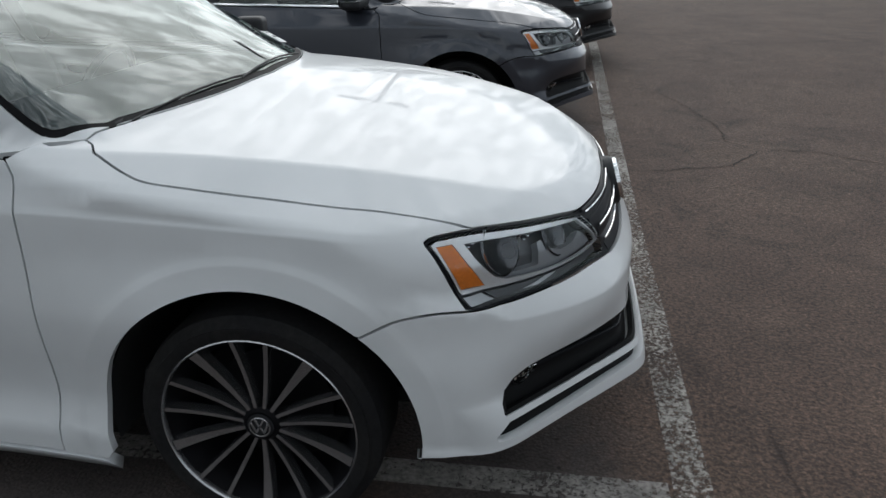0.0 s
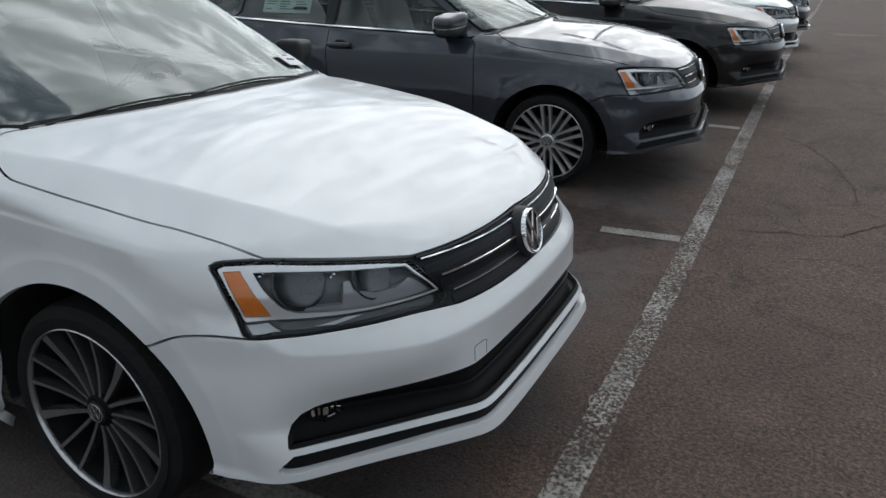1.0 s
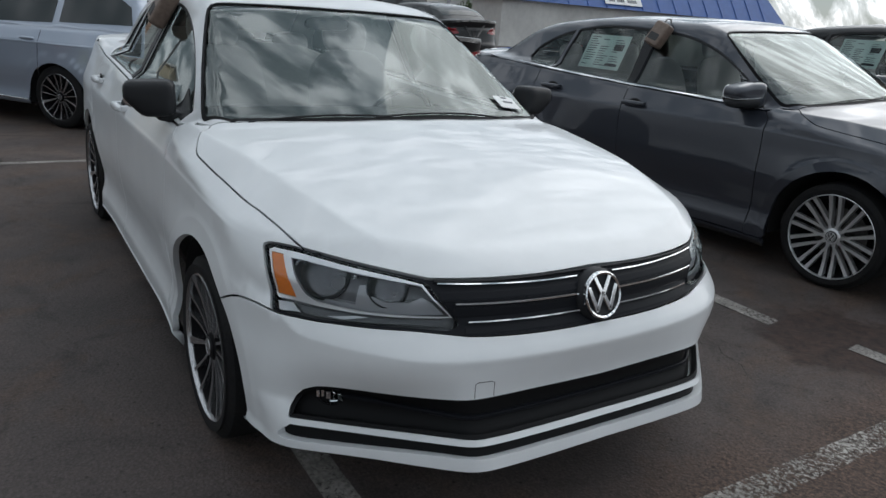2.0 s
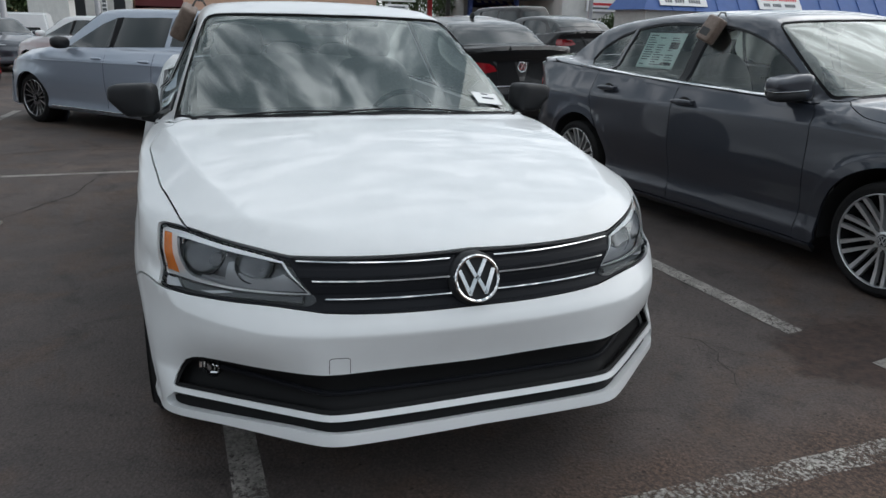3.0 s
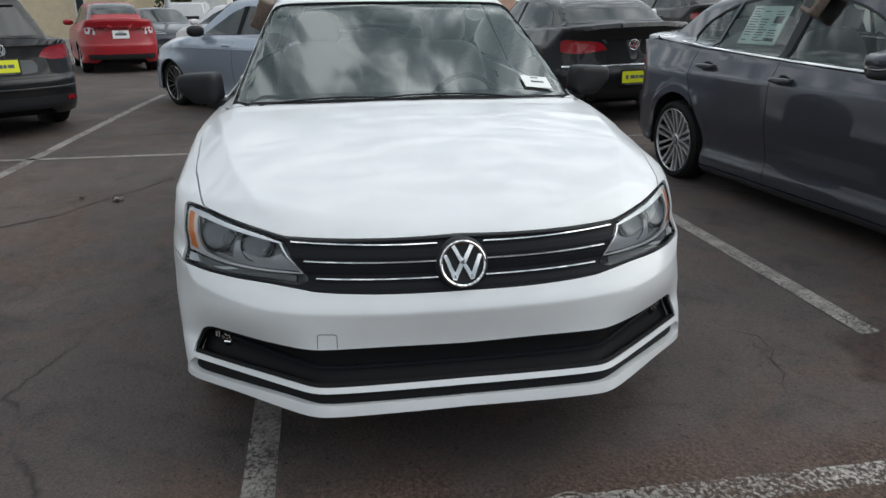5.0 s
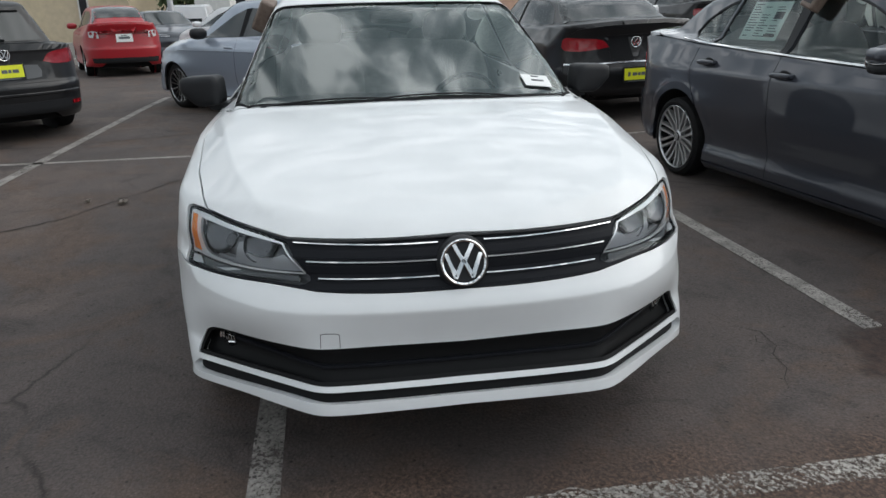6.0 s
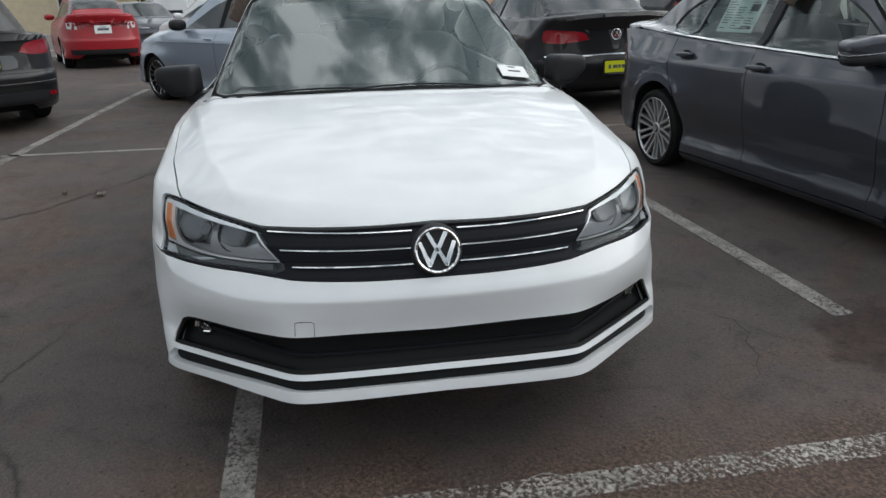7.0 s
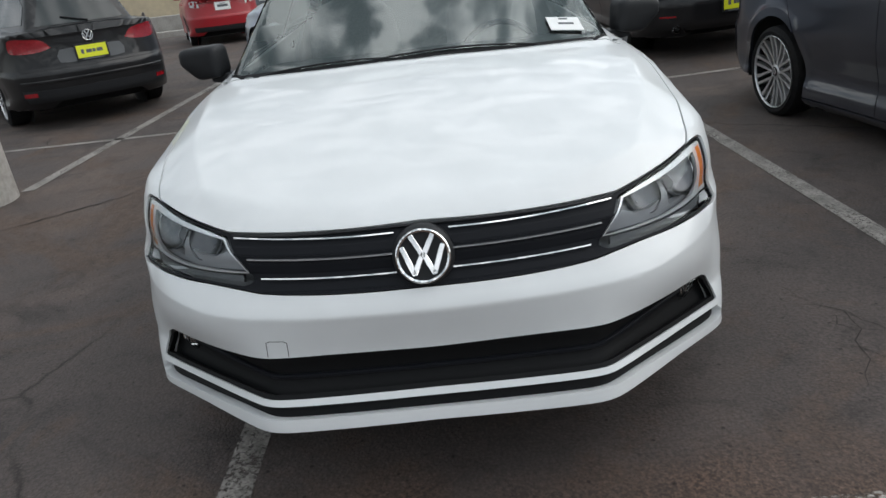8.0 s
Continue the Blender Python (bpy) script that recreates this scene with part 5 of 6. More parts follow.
def lockbox(car, s, x, z):
    """A key box that hangs over the top of a door window."""
    m = skin_frame(Side(JETTA, s), (x, z)) @ pose(0, 0, 0, 0, 0, -16)
    bm = bmesh.new()
    box(bm, (0.125, 0.170, 0.078), m @ pose(0, 0, 0.050, 0, 0, 0), 0.018, 3)
    lb = part("key_lockbox", bm, BROWN_BOX, car, "brown key lockbox hooked on the window", 40)
    bm = bmesh.new()
    tube(bm, [m @ Vector(p) for p in ((-0.03, 0.07, 0.045), (-0.03, 0.12, 0.04), (-0.03, 0.135, 0.01), (-0.03, 0.12, -0.012))], 0.005)
    part("hook", bm, IRON, lb, "", 60)
    bm = bmesh.new()
    box(bm, (0.085, 0.05, 0.004), m @ pose(0, -0.03, 0.090), 0.001)
    part("label", bm, FABRIC, lb)


lockbox(grey_car, -1, -2.36, 1.295)
lockbox(white_car, -1, -2.36, 1.295)
# price sheet in the grey car's rear door window
m = skin_frame(Upper(JETTA), (-2.86, (math.pi - math.atan2(1.16 - 0.8, 0.66)) * 0.6)) @ pose(0, 0, -0.022)
price = sheet("price_sheet", m @ pose(0, 0.02, 0), (0.42, 0.27), GREEN_PAPER, grey_car, "pale price sheet inside the rear window")
rnd = random.Random(12)
for col, w0 in ((-0.13, 0.11), (0.0, 0.12), (0.13, 0.11)):
    for i in range(13):
        if rnd.random() < 0.82:
            w = w0 * rnd.uniform(0.45, 1.0)
            sheet("print_bar", m @ pose(col - (w0 - w) / 2, 0.135 - 0.0185 * i, 0.0025), (w, 0.0055), INK, price)
sheet("print_bar", m @ pose(0.13, 0.06, 0.003), (0.09, 0.05), SATIN, price)
sheet("print_bar", m @ pose(0.12, -0.08, 0.003), (0.12, 0.02), SATIN, price)
# small sheet behind the white car's windshield
m = skin_frame(Top(JETTA), (-1.276, 0.568)) @ pose(0, 0, 0.0015, 0, 0, -14)
slip = sheet("windshield_slip", m, (0.13, 0.085), PAPER, white_car, "white paper slip on the windshield")
sheet("print_bar", m @ pose(0.005, 0.0, 0.002), (0.06, 0.009), INK, slip)
sheet("print_bar", m @ pose(0.0, 0.03, 0.002), (0.035, 0.006), INK, slip)

PAINTS = {"black": {GREY: BLACK}, "navy": {GREY: NAVY}, "grey": {}, "silver": {GREY: SILVER}}
for paint, x, y, yaw, label in (
    ("black", 0.30, 6.25, 2.0, "black compact sedan with silver wheels"),
    ("silver", 0.30, 9.1, 1.0, "silver compact sedan with silver wheels"),
    ("navy", 0.35, 11.9, 1.0, "very dark blue compact sedan"),
):
    tagged(repaint(grey_car, on_ground(x, y, yaw), PAINTS[paint]), label, "car", "sedans in the front row")
# ---- other cars on the lot ----
class Squeezed(Shape):
    """A car of another size and roofline."""

    def __init__(self, sx=1.0, sy=1.0, sz=1.0, hatch=False, coupe=False, tall=False):
        self.s = np.array([sx, sy, sz])
        self.hub = 0.287
        self.low = 0.21
        if hatch:
            self.roof = curve((-4.6, 1.37), (-4.2, 1.405), (-3.6, 1.43), (-2.7, 1.445), (-2.2, 1.435), (-1.9, 1.41), (-1.4, 1.31))
            self.back = (-4.40, 1.0, 0.22, 0.36)
            self.screen = (-1.24, 1.0, 0.36, 1.12)
            self.top = curve((-4.7, 0.99), (-4.45, 1.0), (-3.7, 1.02), (-1.3, 1.012), (-1.1, 0.995), (-0.7, 0.950), (-0.4, 0.885), (-0.15, 0.81), (-0.03, 0.765), (0.1, 0.70))
        if coupe:
            self.roof = curve((-4.3, 1.14), (-3.8, 1.27), (-3.3, 1.36), (-2.7, 1.412), (-2.2, 1.418), (-1.9, 1.40), (-1.4, 1.30))
            self.back = (-4.10, 1.05, 0.30, 1.05)


def plain_car(name, sh, paint, hatch=False, dark=False, rims="bright", lamp_in=23):
    """A car seen from afar: body, ends, glass, lamps and wheels."""
    root = new(name)
    sx, sy, sz = sh.s
    xs = np.r_[np.linspace(-4.535, -4.3, 9), np.linspace(-4.25, -0.45, 77), np.linspace(-0.4, 0.02, 14)] * sx
    th = np.radians(np.linspace(-38, 218, 90))
    xx, tt = np.meshgrid(xs, th, indexing="ij")
    way = np.stack([0 * xx, np.cos(tt), np.sin(tt)], -1)
    start = np.stack([xx, 0 * xx, 0 * xx + 0.60 * sz], -1)
    lo, hi = np.zeros(xx.shape), np.full(xx.shape, 1.4)
    for _ in range(20):
        mid = (lo + hi) / 2
        ins = sh(start + mid[..., None] * way) < 0
        lo, hi = np.where(ins, mid, lo), np.where(ins, hi, mid)
    pts = start + lo[..., None] * way
    n, k = xx.shape
    cut = np.zeros((n, k), bool)
    for wx in sh.axles:
        dx, dz = pts[..., 0] - wx * sx, pts[..., 2] - 0.285 * sz
        r, R = np.hypot(dx, dz), 0.36 * sz
        inn = (r < R) & (np.abs(pts[..., 1]) > 0.6)
        cut |= inn
        pts[..., 0] = np.where(inn, wx * sx + dx * R / np.maximum(r, 1e-6), pts[..., 0])
        pts[..., 2] = np.where(inn, 0.285 * sz + dz * R / np.maximum(r, 1e-6), pts[..., 2])
    faces = [(i * k + j + 1, (i + 1) * k + j + 1, (i + 1) * k + j, i * k + j) for i in range(n - 1) for j in range(k - 1) if not (cut[i, j] and cut[i + 1, j] and cut[i, j + 1] and cut[i + 1, j + 1])]
    hang("body", mesh_of("body", pts.reshape(-1, 3), faces, paint, sh.normal(pts.reshape(-1, 3))), root)
    up = Upper(sh, 0.8 * sz)
    back, front = Front(sh, -3.6 * sx, -1.0), Front(sh, -0.9 * sx)
    top, left = Top(sh), Side(sh, 1)
    S2 = np.array([sx, sy])
    tail = joined(straight(fz((-46, 0.29), (46, 0.29), (47, 0.55), (44, 0.93), (-44, 0.93), (-47, 0.55), (-46, 0.29)), 0.05)) * [1, sz]
    if not hatch:
        tail = joined(straight(fz((-46, 0.29), (46, 0.29), (47, 0.55), (44, 0.93), (37, 1.015), (20, 1.045), (0, 1.05), (-20, 1.045), (-37, 1.015), (-44, 0.93), (-47, 0.55), (-46, 0.29)), 0.05)) * [1, sz]
    panel("tail_panel", back, [tail], paint, root, 0.010, 0.05, 0.02)
    nose = joined(straight(fz((-60, 0.24), (60, 0.24), (62, 0.5), (58, 0.74), (-58, 0.74), (-62, 0.5), (-60, 0.24)), 0.05)) * [1, sz]
    panel("nose_panel", front, [nose], paint, root, 0.008, 0.05, 0.02)
    flipv = lambda q: np.stack([q[:, 0], math.pi * 0.6 - q[:, 1]], 1)
    ws = up.flat(top.at(np.vstack([smooth([(-1.11, 0.0), (-1.16, 0.46), (-1.28, 0.67)], 0.05), smooth([(-1.28, 0.67), (-1.50, 0.668), (-1.88, 0.575)], 0.05), smooth([(-1.88, 0.575), (-1.90, 0.50), (-1.86, 0.0)], 0.05)]) * S2 - [0.13 * sx if hatch else 0.0, 0.0]))
    panel("windshield", up, [joined(ws, flipv(ws)[::-1])], TINT, root, 0.004, 0.06, 0.008)
    if hatch:
        rw = joined(straight(fz((-31, 1.02), (31, 1.02), (28, 1.30), (-28, 1.30), (-31, 1.02)), 0.05)) * [1, sz]
        panel("rear_window", back, [rw], TINT, root, 0.005, 0.06, 0.01)
    else:
        x0, x1 = -3.30, -4.02
        rw = up.flat(top.at(np.vstack([smooth([(x0, 0.0), (x0 - 0.02, 0.3), (x0 - 0.06, 0.50)], 0.05), smooth([(x0 - 0.06, 0.50), (x0 - 0.3, 0.56), (x1 + 0.1, 0.60)], 0.05), smooth([(x1 + 0.1, 0.60), (x1 + 0.03, 0.4), (x1, 0.0)], 0.05)]) * S2))
        panel("rear_window", up, [joined(rw, flipv(rw)[::-1])], TINT, root, 0.004, 0.06, 0.008)
    rear_end = [(-3.20, 1.312), (-3.50, 1.21), (-3.62, 1.06)] if not hatch else [(-3.14, 1.335), (-3.30, 1.33), (-3.32, 1.02)]
    wins = [[(-1.42, 0.955), (-1.85, 1.118), (-2.10, 1.228), (-2.40, 1.312), (-2.42, 0.985)], [(-2.49, 0.99), (-2.50, 1.322), (-2.80, 1.325)] + rear_end]
    if hatch:
        wins[0] = [(-1.58, 0.962), (-1.95, 1.14), (-2.16, 1.245), (-2.40, 1.318), (-2.42, 0.985)]
        wins.append([(-3.40, 1.03), (-3.38, 1.32), (-4.0, 1.30), (-4.15, 1.22), (-4.22, 1.05)])
    for w in wins:
        lp = up.flat(left.at(straight(w + w[:1], 0.05) * [sx, sz]))
        for q in (joined(lp), flipv(joined(lp))[::-1]):
            panel("side_window", up, [q], TINT, root, 0.004, 0.07, 0.008)
    for s in (-1, 1):
        lp = up.flat(left.at(straight([(-2.415, 0.99), (-2.395, 1.316), (-2.505, 1.326), (-2.495, 0.99), (-2.415, 0.99)], 0.05) * [sx, sz]))
        panel("pillar_cover", up, [joined(lp) if s > 0 else flipv(joined(lp))[::-1]], FRIT, root, 0.006, 0.07, 0.006)
        lamp = joined(smooth(fz((s * lamp_in, 0.815), (s * 30, 0.785), (s * 40, 0.780), (s * 47, 0.800), (s * 48, 0.860), (s * 46, 0.925), (s * 38, 0.925), (s * (lamp_in + 5), 0.895), (s * lamp_in, 0.815)), 0.02)) * [1, sz]
        panel("tail_lamp", back, [lamp], LAMP_RED, root, 0.015, 0.04, 0.02, "red tail lamp")
        hl = joined(straight(fz((s * 33, 0.66), (s * 56, 0.64), (s * 58, 0.76), (s * 36, 0.74), (s * 33, 0.66)), 0.03)) * [1, sz]
        panel("headlight", front, [hl], LAMP_GREY, root, 0.007, 0.04, 0.02)
        side = left if s > 0 else Side(sh, -1)
        for x0, x1 in ((-1.36, -2.42), (-2.45, -3.30)):
            strip("door_gap", side, straight(np.array([(x1, 0.95), (x1, 0.22)]) * [sx, sz], 0.06), LINER, root, 0.006, 0.0008, 0.0005)
            bm = bmesh.new()
            c = Vector(side.at(np.array([(x1 + 0.15, 0.86)]) * [sx, sz])[0])
            blob(bm, (0.18, 0.05, 0.03), Matrix.Translation(c), 3)
            part("door_handle", bm, paint, root, "", 60)
        bm = bmesh.new()
        blob(bm, (0.15, 0.22, 0.14), pose((-1.64 if hatch else -1.5) * sx, s * 0.90 * sy, 1.02 * sz), 2.6)
        part("door_mirror", bm, PLASTIC if dark else paint, root, "", 60)
        for wx in sh.axles:
            wheel(root, wx * sx, s, 0.305, 0.835 * sy, 0.305, 0.225, rims)
            bm = bmesh.new()
            lathe(bm, [(0.36 * sz, 0.3), (0.372 * sz, 0.845 * sy)], 24, pose(wx * sx, 0, 0.29 * sz) @ Matrix.Diagonal((1, s, 1, 1)) @ pose(0, 0, 0, 0, 10, 0), 200)
            part("wheel_well", bm, LINER, root, "", 60)
    strip("bumper_seam", back, straight(fz((-44, 0.60), (44, 0.60)), 0.05) * [1, sz], LINER, root, 0.006, 0.001, 0.012)
    bm = bmesh.new()
    box(bm, (3.9 * sx, 1.2, 0.12), pose(-2.2 * sx, 0, 0.24), 0.02)
    part("underbody", bm, LINER, root)
    return root, back


def plate(root, back, z, frame_mat, face_mat, bars, size=(0.33, 0.17)):
    m = skin_frame(back, (0.0, z)) @ pose(0, 0, 0.020)
    bm = bmesh.new()
    box(bm, (*size, 0.012), m, 0.003)
    p = part("dealer_plate" if face_mat is YELLOW else "plate_holder", bm, frame_mat, root)
    sheet("plate_face", m @ pose(0, 0.004, 0.007), (size[0] - 0.03, size[1] - 0.045), face_mat, p)
    for x, y, w, h in bars:
        sheet("print_bar", m @ pose(x, y, 0.0085), (w, h), INK, p)


DEALER = ((-0.095, 0.004, 0.028, 0.045), (-0.03, 0.004, 0.055, 0.035), (0.02, 0.004, 0.03, 0.035), (0.075, 0.004, 0.06, 0.035), (0.0, -0.071, 0.22, 0.012))
NUMBER = ((0.0, 0.0, 0.22, 0.05), (0.0, 0.045, 0.12, 0.015))

cc, back = plain_car("car", Squeezed(1.02, 1.03, 0.985, coupe=True), BLACK, dark=True, lamp_in=18)
tagged(cc, "black four-door coupe with a yellow dealer plate", "car")
plate(cc, back, 0.505, PLASTIC, YELLOW, DEALER)
badge_bars(cc, skin_frame(back, (0.0, 0.845)) @ pose(0, 0, 0.022), 0.058, CHROME, 0.006)
strip("bumper_chrome", back, straight(fz((-46, 0.625), (0, 0.635), (46, 0.625)), 0.05), CHROME, cc, 0.022, 0.008, 0.012)
panel("trunk_recess", back, [joined(straight(fz((-17, 0.66), (17, 0.66), (19, 0.93), (-19, 0.93), (-17, 0.66)), 0.05))], BLACK, cc, 0.014, 0.06, 0.006)
bm = bmesh.new()
blob(bm, (0.16, 0.03, 0.09), pose(-3.1, 0, 1.40, 0, 12, 0), 2.2)
part("roof_antenna", bm, PLASTIC, cc, "", 60)
for s in (-1, 1):
    panel("reflector", back, [joined(straight(fz((s * 33, 0.42), (s * 42, 0.42), (s * 42, 0.435), (s * 33, 0.435), (s * 33, 0.42)), 0.03))], LAMP_RED, cc, 0.014, 0.04, 0.006)
for y in (0.47, 0.58):
    bm = bmesh.new()
    lathe(bm, [(0.030, 0.0), (0.038, 0.0), (0.040, 0.01), (0.040, 0.12)], 24, pose(-4.58, y, 0.30, 0, 0, -90))
    part("exhaust_pipe", bm, CHROME, cc, "", 40)
cc.matrix_world = on_ground(-10.55, 3.05, 180)

golf, back = plain_car("car", Squeezed(0.985, 1.0, 1.01, hatch=True), BLACK, hatch=True, dark=True)
tagged(golf, "black estate car with roof rails and yellow dealer plate", "car")
plate(golf, back, 0.735, PLASTIC, YELLOW, DEALER)
badge_bars(golf, skin_frame(back, (0.0, 0.90)) @ pose(0, 0, 0.016), 0.055, CHROME, 0.006)
# recess coloured grey in place of the reflection on its black paint
panel("plate_recess", back, [joined(smooth(fz((-20, 0.665), (-15, 0.655), (15, 0.655), (20, 0.665), (21, 0.73), (19, 0.79), (-19, 0.79), (-21, 0.73), (-20, 0.665)), 0.04))], LAMP_DARK, golf, 0.013, 0.06, 0.004)
# dark plastic lower part of the estate's bumper
panel("lower_bumper", back, [joined(straight(fz((-43, 0.30), (43, 0.30), (45, 0.42), (-45, 0.42), (-43, 0.30)), 0.05))], PLASTIC, golf, 0.014, 0.06, 0.01)
strip("bumper_crease", back, straight(fz((-44, 0.50), (44, 0.50)), 0.05), BLACK, golf, 0.03, 0.012, 0.010)
for s in (-1, 1):
    panel("reflector", back, [joined(straight(fz((s * 36, 0.36), (s * 44, 0.36), (s * 44, 0.40), (s * 36, 0.40), (s * 36, 0.36)), 0.03))], LAMP_RED, golf, 0.020, 0.04, 0.008)
    bm = bmesh.new()
    tube(bm, [(x, s * 0.52, 1.455 + 0.035 * math.sin(math.pi * min(1, max(0, (-1.95 - x) / 2.1)))) for x in np.linspace(-1.95, -4.05, 12)], 0.014)
    part("roof_rail", bm, PLASTIC, golf, "", 60)
bm = bmesh.new()
tube(bm, [skin_frame(back, (0.02 * i, 1.06 + 0.004 * i)).translation + Vector((-0.02, 0, 0)) for i in range(-4, 12)], 0.008)
part("rear_wiper", bm, PLASTIC, golf, "", 60)
strip("tailgate_spoiler", back, straight(fz((-27, 1.335), (27, 1.335)), 0.05), BLACK, golf, 0.05, 0.03, 0.0)
golf.matrix_world = on_ground(-9.86, -6.24, -143)

blue, back = plain_car("car", Squeezed(0.93, 1.0, 0.98, hatch=True), BLUE, hatch=True, dark=True, rims="dark")
tagged(blue, "silver-blue hatchback standing across the lot", "car")
for s in (-1, 1):
    strip("shoulder_line", Side(blue_shape := Squeezed(0.93, 1.0, 0.98, hatch=True), s), straight([(-0.9, 0.78), (-3.9, 0.82)], 0.08), BLUE, blue, 0.02, 0.004, 0.0)
    strip("sill_chrome", Side(blue_shape, s), straight([(-1.2, 0.25), (-2.9, 0.25)], 0.08), CHROME, blue, 0.014, 0.004, 0.002)
blue.matrix_world = on_ground(-9.84, -2.18, -141)

red, back = plain_car("car", Squeezed(0.93, 0.91, 1.03), RED)
tagged(red, "red small sedan seen from its tail", "car")
plate(red, back, 0.80, PAPER, PAPER, NUMBER)
strip("trunk_chrome", back, straight(fz((-30, 0.90), (30, 0.90)), 0.05), CHROME, red, 0.03, 0.012, 0.020)
for s in (-1, 1):
    lens = panel("lamp_lens", back, [joined(straight(fz((s * 32, 0.80), (s * 46, 0.82), (s * 47, 0.93), (s * 40, 0.955), (s * 33, 0.92), (s * 32, 0.80)), 0.03))], LAMP_GREY, red, 0.020, 0.04, 0.012, "clear tail lamp with red rings")
    for a, z in ((36.0, 0.895), (37.0, 0.835), (42.5, 0.90)):
        bm = bmesh.new()
        lathe(bm, [(0.0, -0.006), (0.022, -0.006), (0.034, -0.002), (0.036, 0.006)], 20, skin_frame(back, (s * radians(a) * 0.9, z)) @ pose(0, 0, 0.022) @ pose(0, 0, 0, -90, 0, 0))
        part("lamp_ring", bm, LAMP_RED, lens, "", 40)
# black band standing in for the shadow under the red tail
panel("lower_bumper", back, [joined(straight(fz((-43, 0.30), (43, 0.30), (44, 0.40), (-44, 0.40), (-43, 0.30)), 0.05))], LINER, red, 0.014, 0.06, 0.01)
red.matrix_world = on_ground(-18.9, -5.95, -160)

for label, paint, kw, place in (
    ("white sedan parked beyond the coupe", WHITE, dict(), (-15.6, 5.2, 178)),
    ("black sedan with dark glass", BLACK, dict(), (-17.0, 7.9, 180)),
    ("white sedan behind the hatchback", WHITE, dict(sx=0.98), (-19.66, -3.70, -141)),
    ("dark blue sedan standing across the lot", NAVY, dict(), (-21.0, -4.2, 32)),
    ("black sedan in the row behind", BLACK, dict(), (-20.5, 10.6, 176)),
    ("silver sedan in the row behind", SILVER, dict(sx=0.97), (-24.0, 4.2, 92)),
):
    ob, back = plain_car("car", Squeezed(**kw), paint)
    tagged(ob, label, "car").matrix_world = on_ground(*place)
suv, back = plain_car("car", Squeezed(1.0, 1.04, 1.2, hatch=True), BLACK, hatch=True)
tagged(suv, "black tall estate car seen from its tail", "car").matrix_world = on_ground(-20.0, 7.9, 184)


def pickup(m):
    root = new("pickup_truck")
    bm = bmesh.new()
    box(bm, (5.4, 1.85, 0.55), pose(-2.7, 0, 0.72), 0.08, 3)
    part("body", bm, WHITE, root, "", 40)
    bm = bmesh.new()
    made = bmesh.ops.create_cube(bm, size=1.0, matrix=pose(-2.35, 0, 1.32) @ Matrix.Diagonal((1.9, 1.62, 0.72, 1)))
    for v in made["verts"]:
        if v.co.z > 1.4:
            v.co.x += 0.12 if v.co.x < -2.35 else -0.42
            v.co.y *= 0.86
    bmesh.ops.bevel(bm, geom=list(bm.edges), offset=0.06, segments=3, affect="EDGES")
    part("cab", bm, WHITE, root, "", 40)
    for s in (-1, 1):
        for x0, x1 in ((-1.75, -2.25), (-2.35, -3.0)):
            bm = bmesh.new()
            v = [bm.verts.new((x, s * (0.81 - 0.19 * (z - 1.0)), z)) for x, z in ((x0 + (0.2 if x0 > -2 else 0), 1.08), (x0 - (0.05 if x0 > -2 else 0), 1.56), (x1, 1.56), (x1, 1.08))]
            bm.faces.new(v)
            bmesh.ops.solidify(bm, geom=bm.faces[:], thickness=0.02)
            part("side_window", bm, TINT, root)
        bm = bmesh.new()
        box(bm, (2.0, 0.07, 0.18), pose(-4.35, s * 0.86, 1.05), 0.02)
        part("bed_rail", bm, WHITE, root)
        for wx in (-0.95, -4.3):
            wheel(root, wx, s, 0.37, 0.86, 0.37, 0.22, "bright", 0.24)
    bm = bmesh.new()
    box(bm, (0.10, 1.86, 0.2), pose(-5.42, 0, 0.55), 0.03)
    part("bumper", bm, CHROME, root, "", 40)
    root.matrix_world = m
    return tagged(root, "white pickup truck with an open bed", "pickup truck")


def at_ground(x, y, yaw):
    return pose(x, y, float(ground_z(x, y)), 0, 0, yaw)


pickup(at_ground(-28.5, -7.8, -90))

# ---- street beyond the lot ----
CREAM = material("cream_stucco", (0.62, 0.52, 0.36), 0.9, grain=0.08, scale=3, dirt=(0.55, 0.46, 0.33), dirt_scale=0.5)
OLIVE = material("olive_stucco", (0.33, 0.29, 0.15), 0.9, grain=0.08, scale=3)
PEACH = material("peach_stucco", (0.62, 0.40, 0.30), 0.9, grain=0.06, scale=3)
OFFWHITE = material("off_white_stucco", (0.66, 0.65, 0.62), 0.9, grain=0.06, scale=3, dirt=(0.55, 0.54, 0.52), dirt_scale=0.4)
SHED_WHITE = material("white_boards", (0.72, 0.72, 0.70), 0.8, grain=0.06, scale=5)
MAROON = material("maroon_awning", (0.14, 0.03, 0.035), 0.8)
CANOPY_RED = material("red_fascia", (0.58, 0.03, 0.04), 0.5)
CANOPY_GREY = material("grey_metal", (0.32, 0.32, 0.33), 0.6, grain=0.1, scale=5)
BLUE_ROOF = material("blue_metal_roof", (0.045, 0.11, 0.33), 0.55, grain=0.08, scale=2)
SIGN_WHITE = material("sign_white", (0.78, 0.78, 0.78), 0.5)
SIGN_RED = material("sign_red", (0.6, 0.03, 0.04), 0.5)
SIGN_BLUE = material("sign_blue", (0.05, 0.10, 0.35), 0.5)
DARK_PANE = material("window_pane", (0.02, 0.022, 0.025), 0.1)
CONCRETE = material("concrete", (0.42, 0.40, 0.37), 0.9, grain=0.15, scale=30, dirt=(0.33, 0.31, 0.28), dirt_scale=3, bump=0.002)
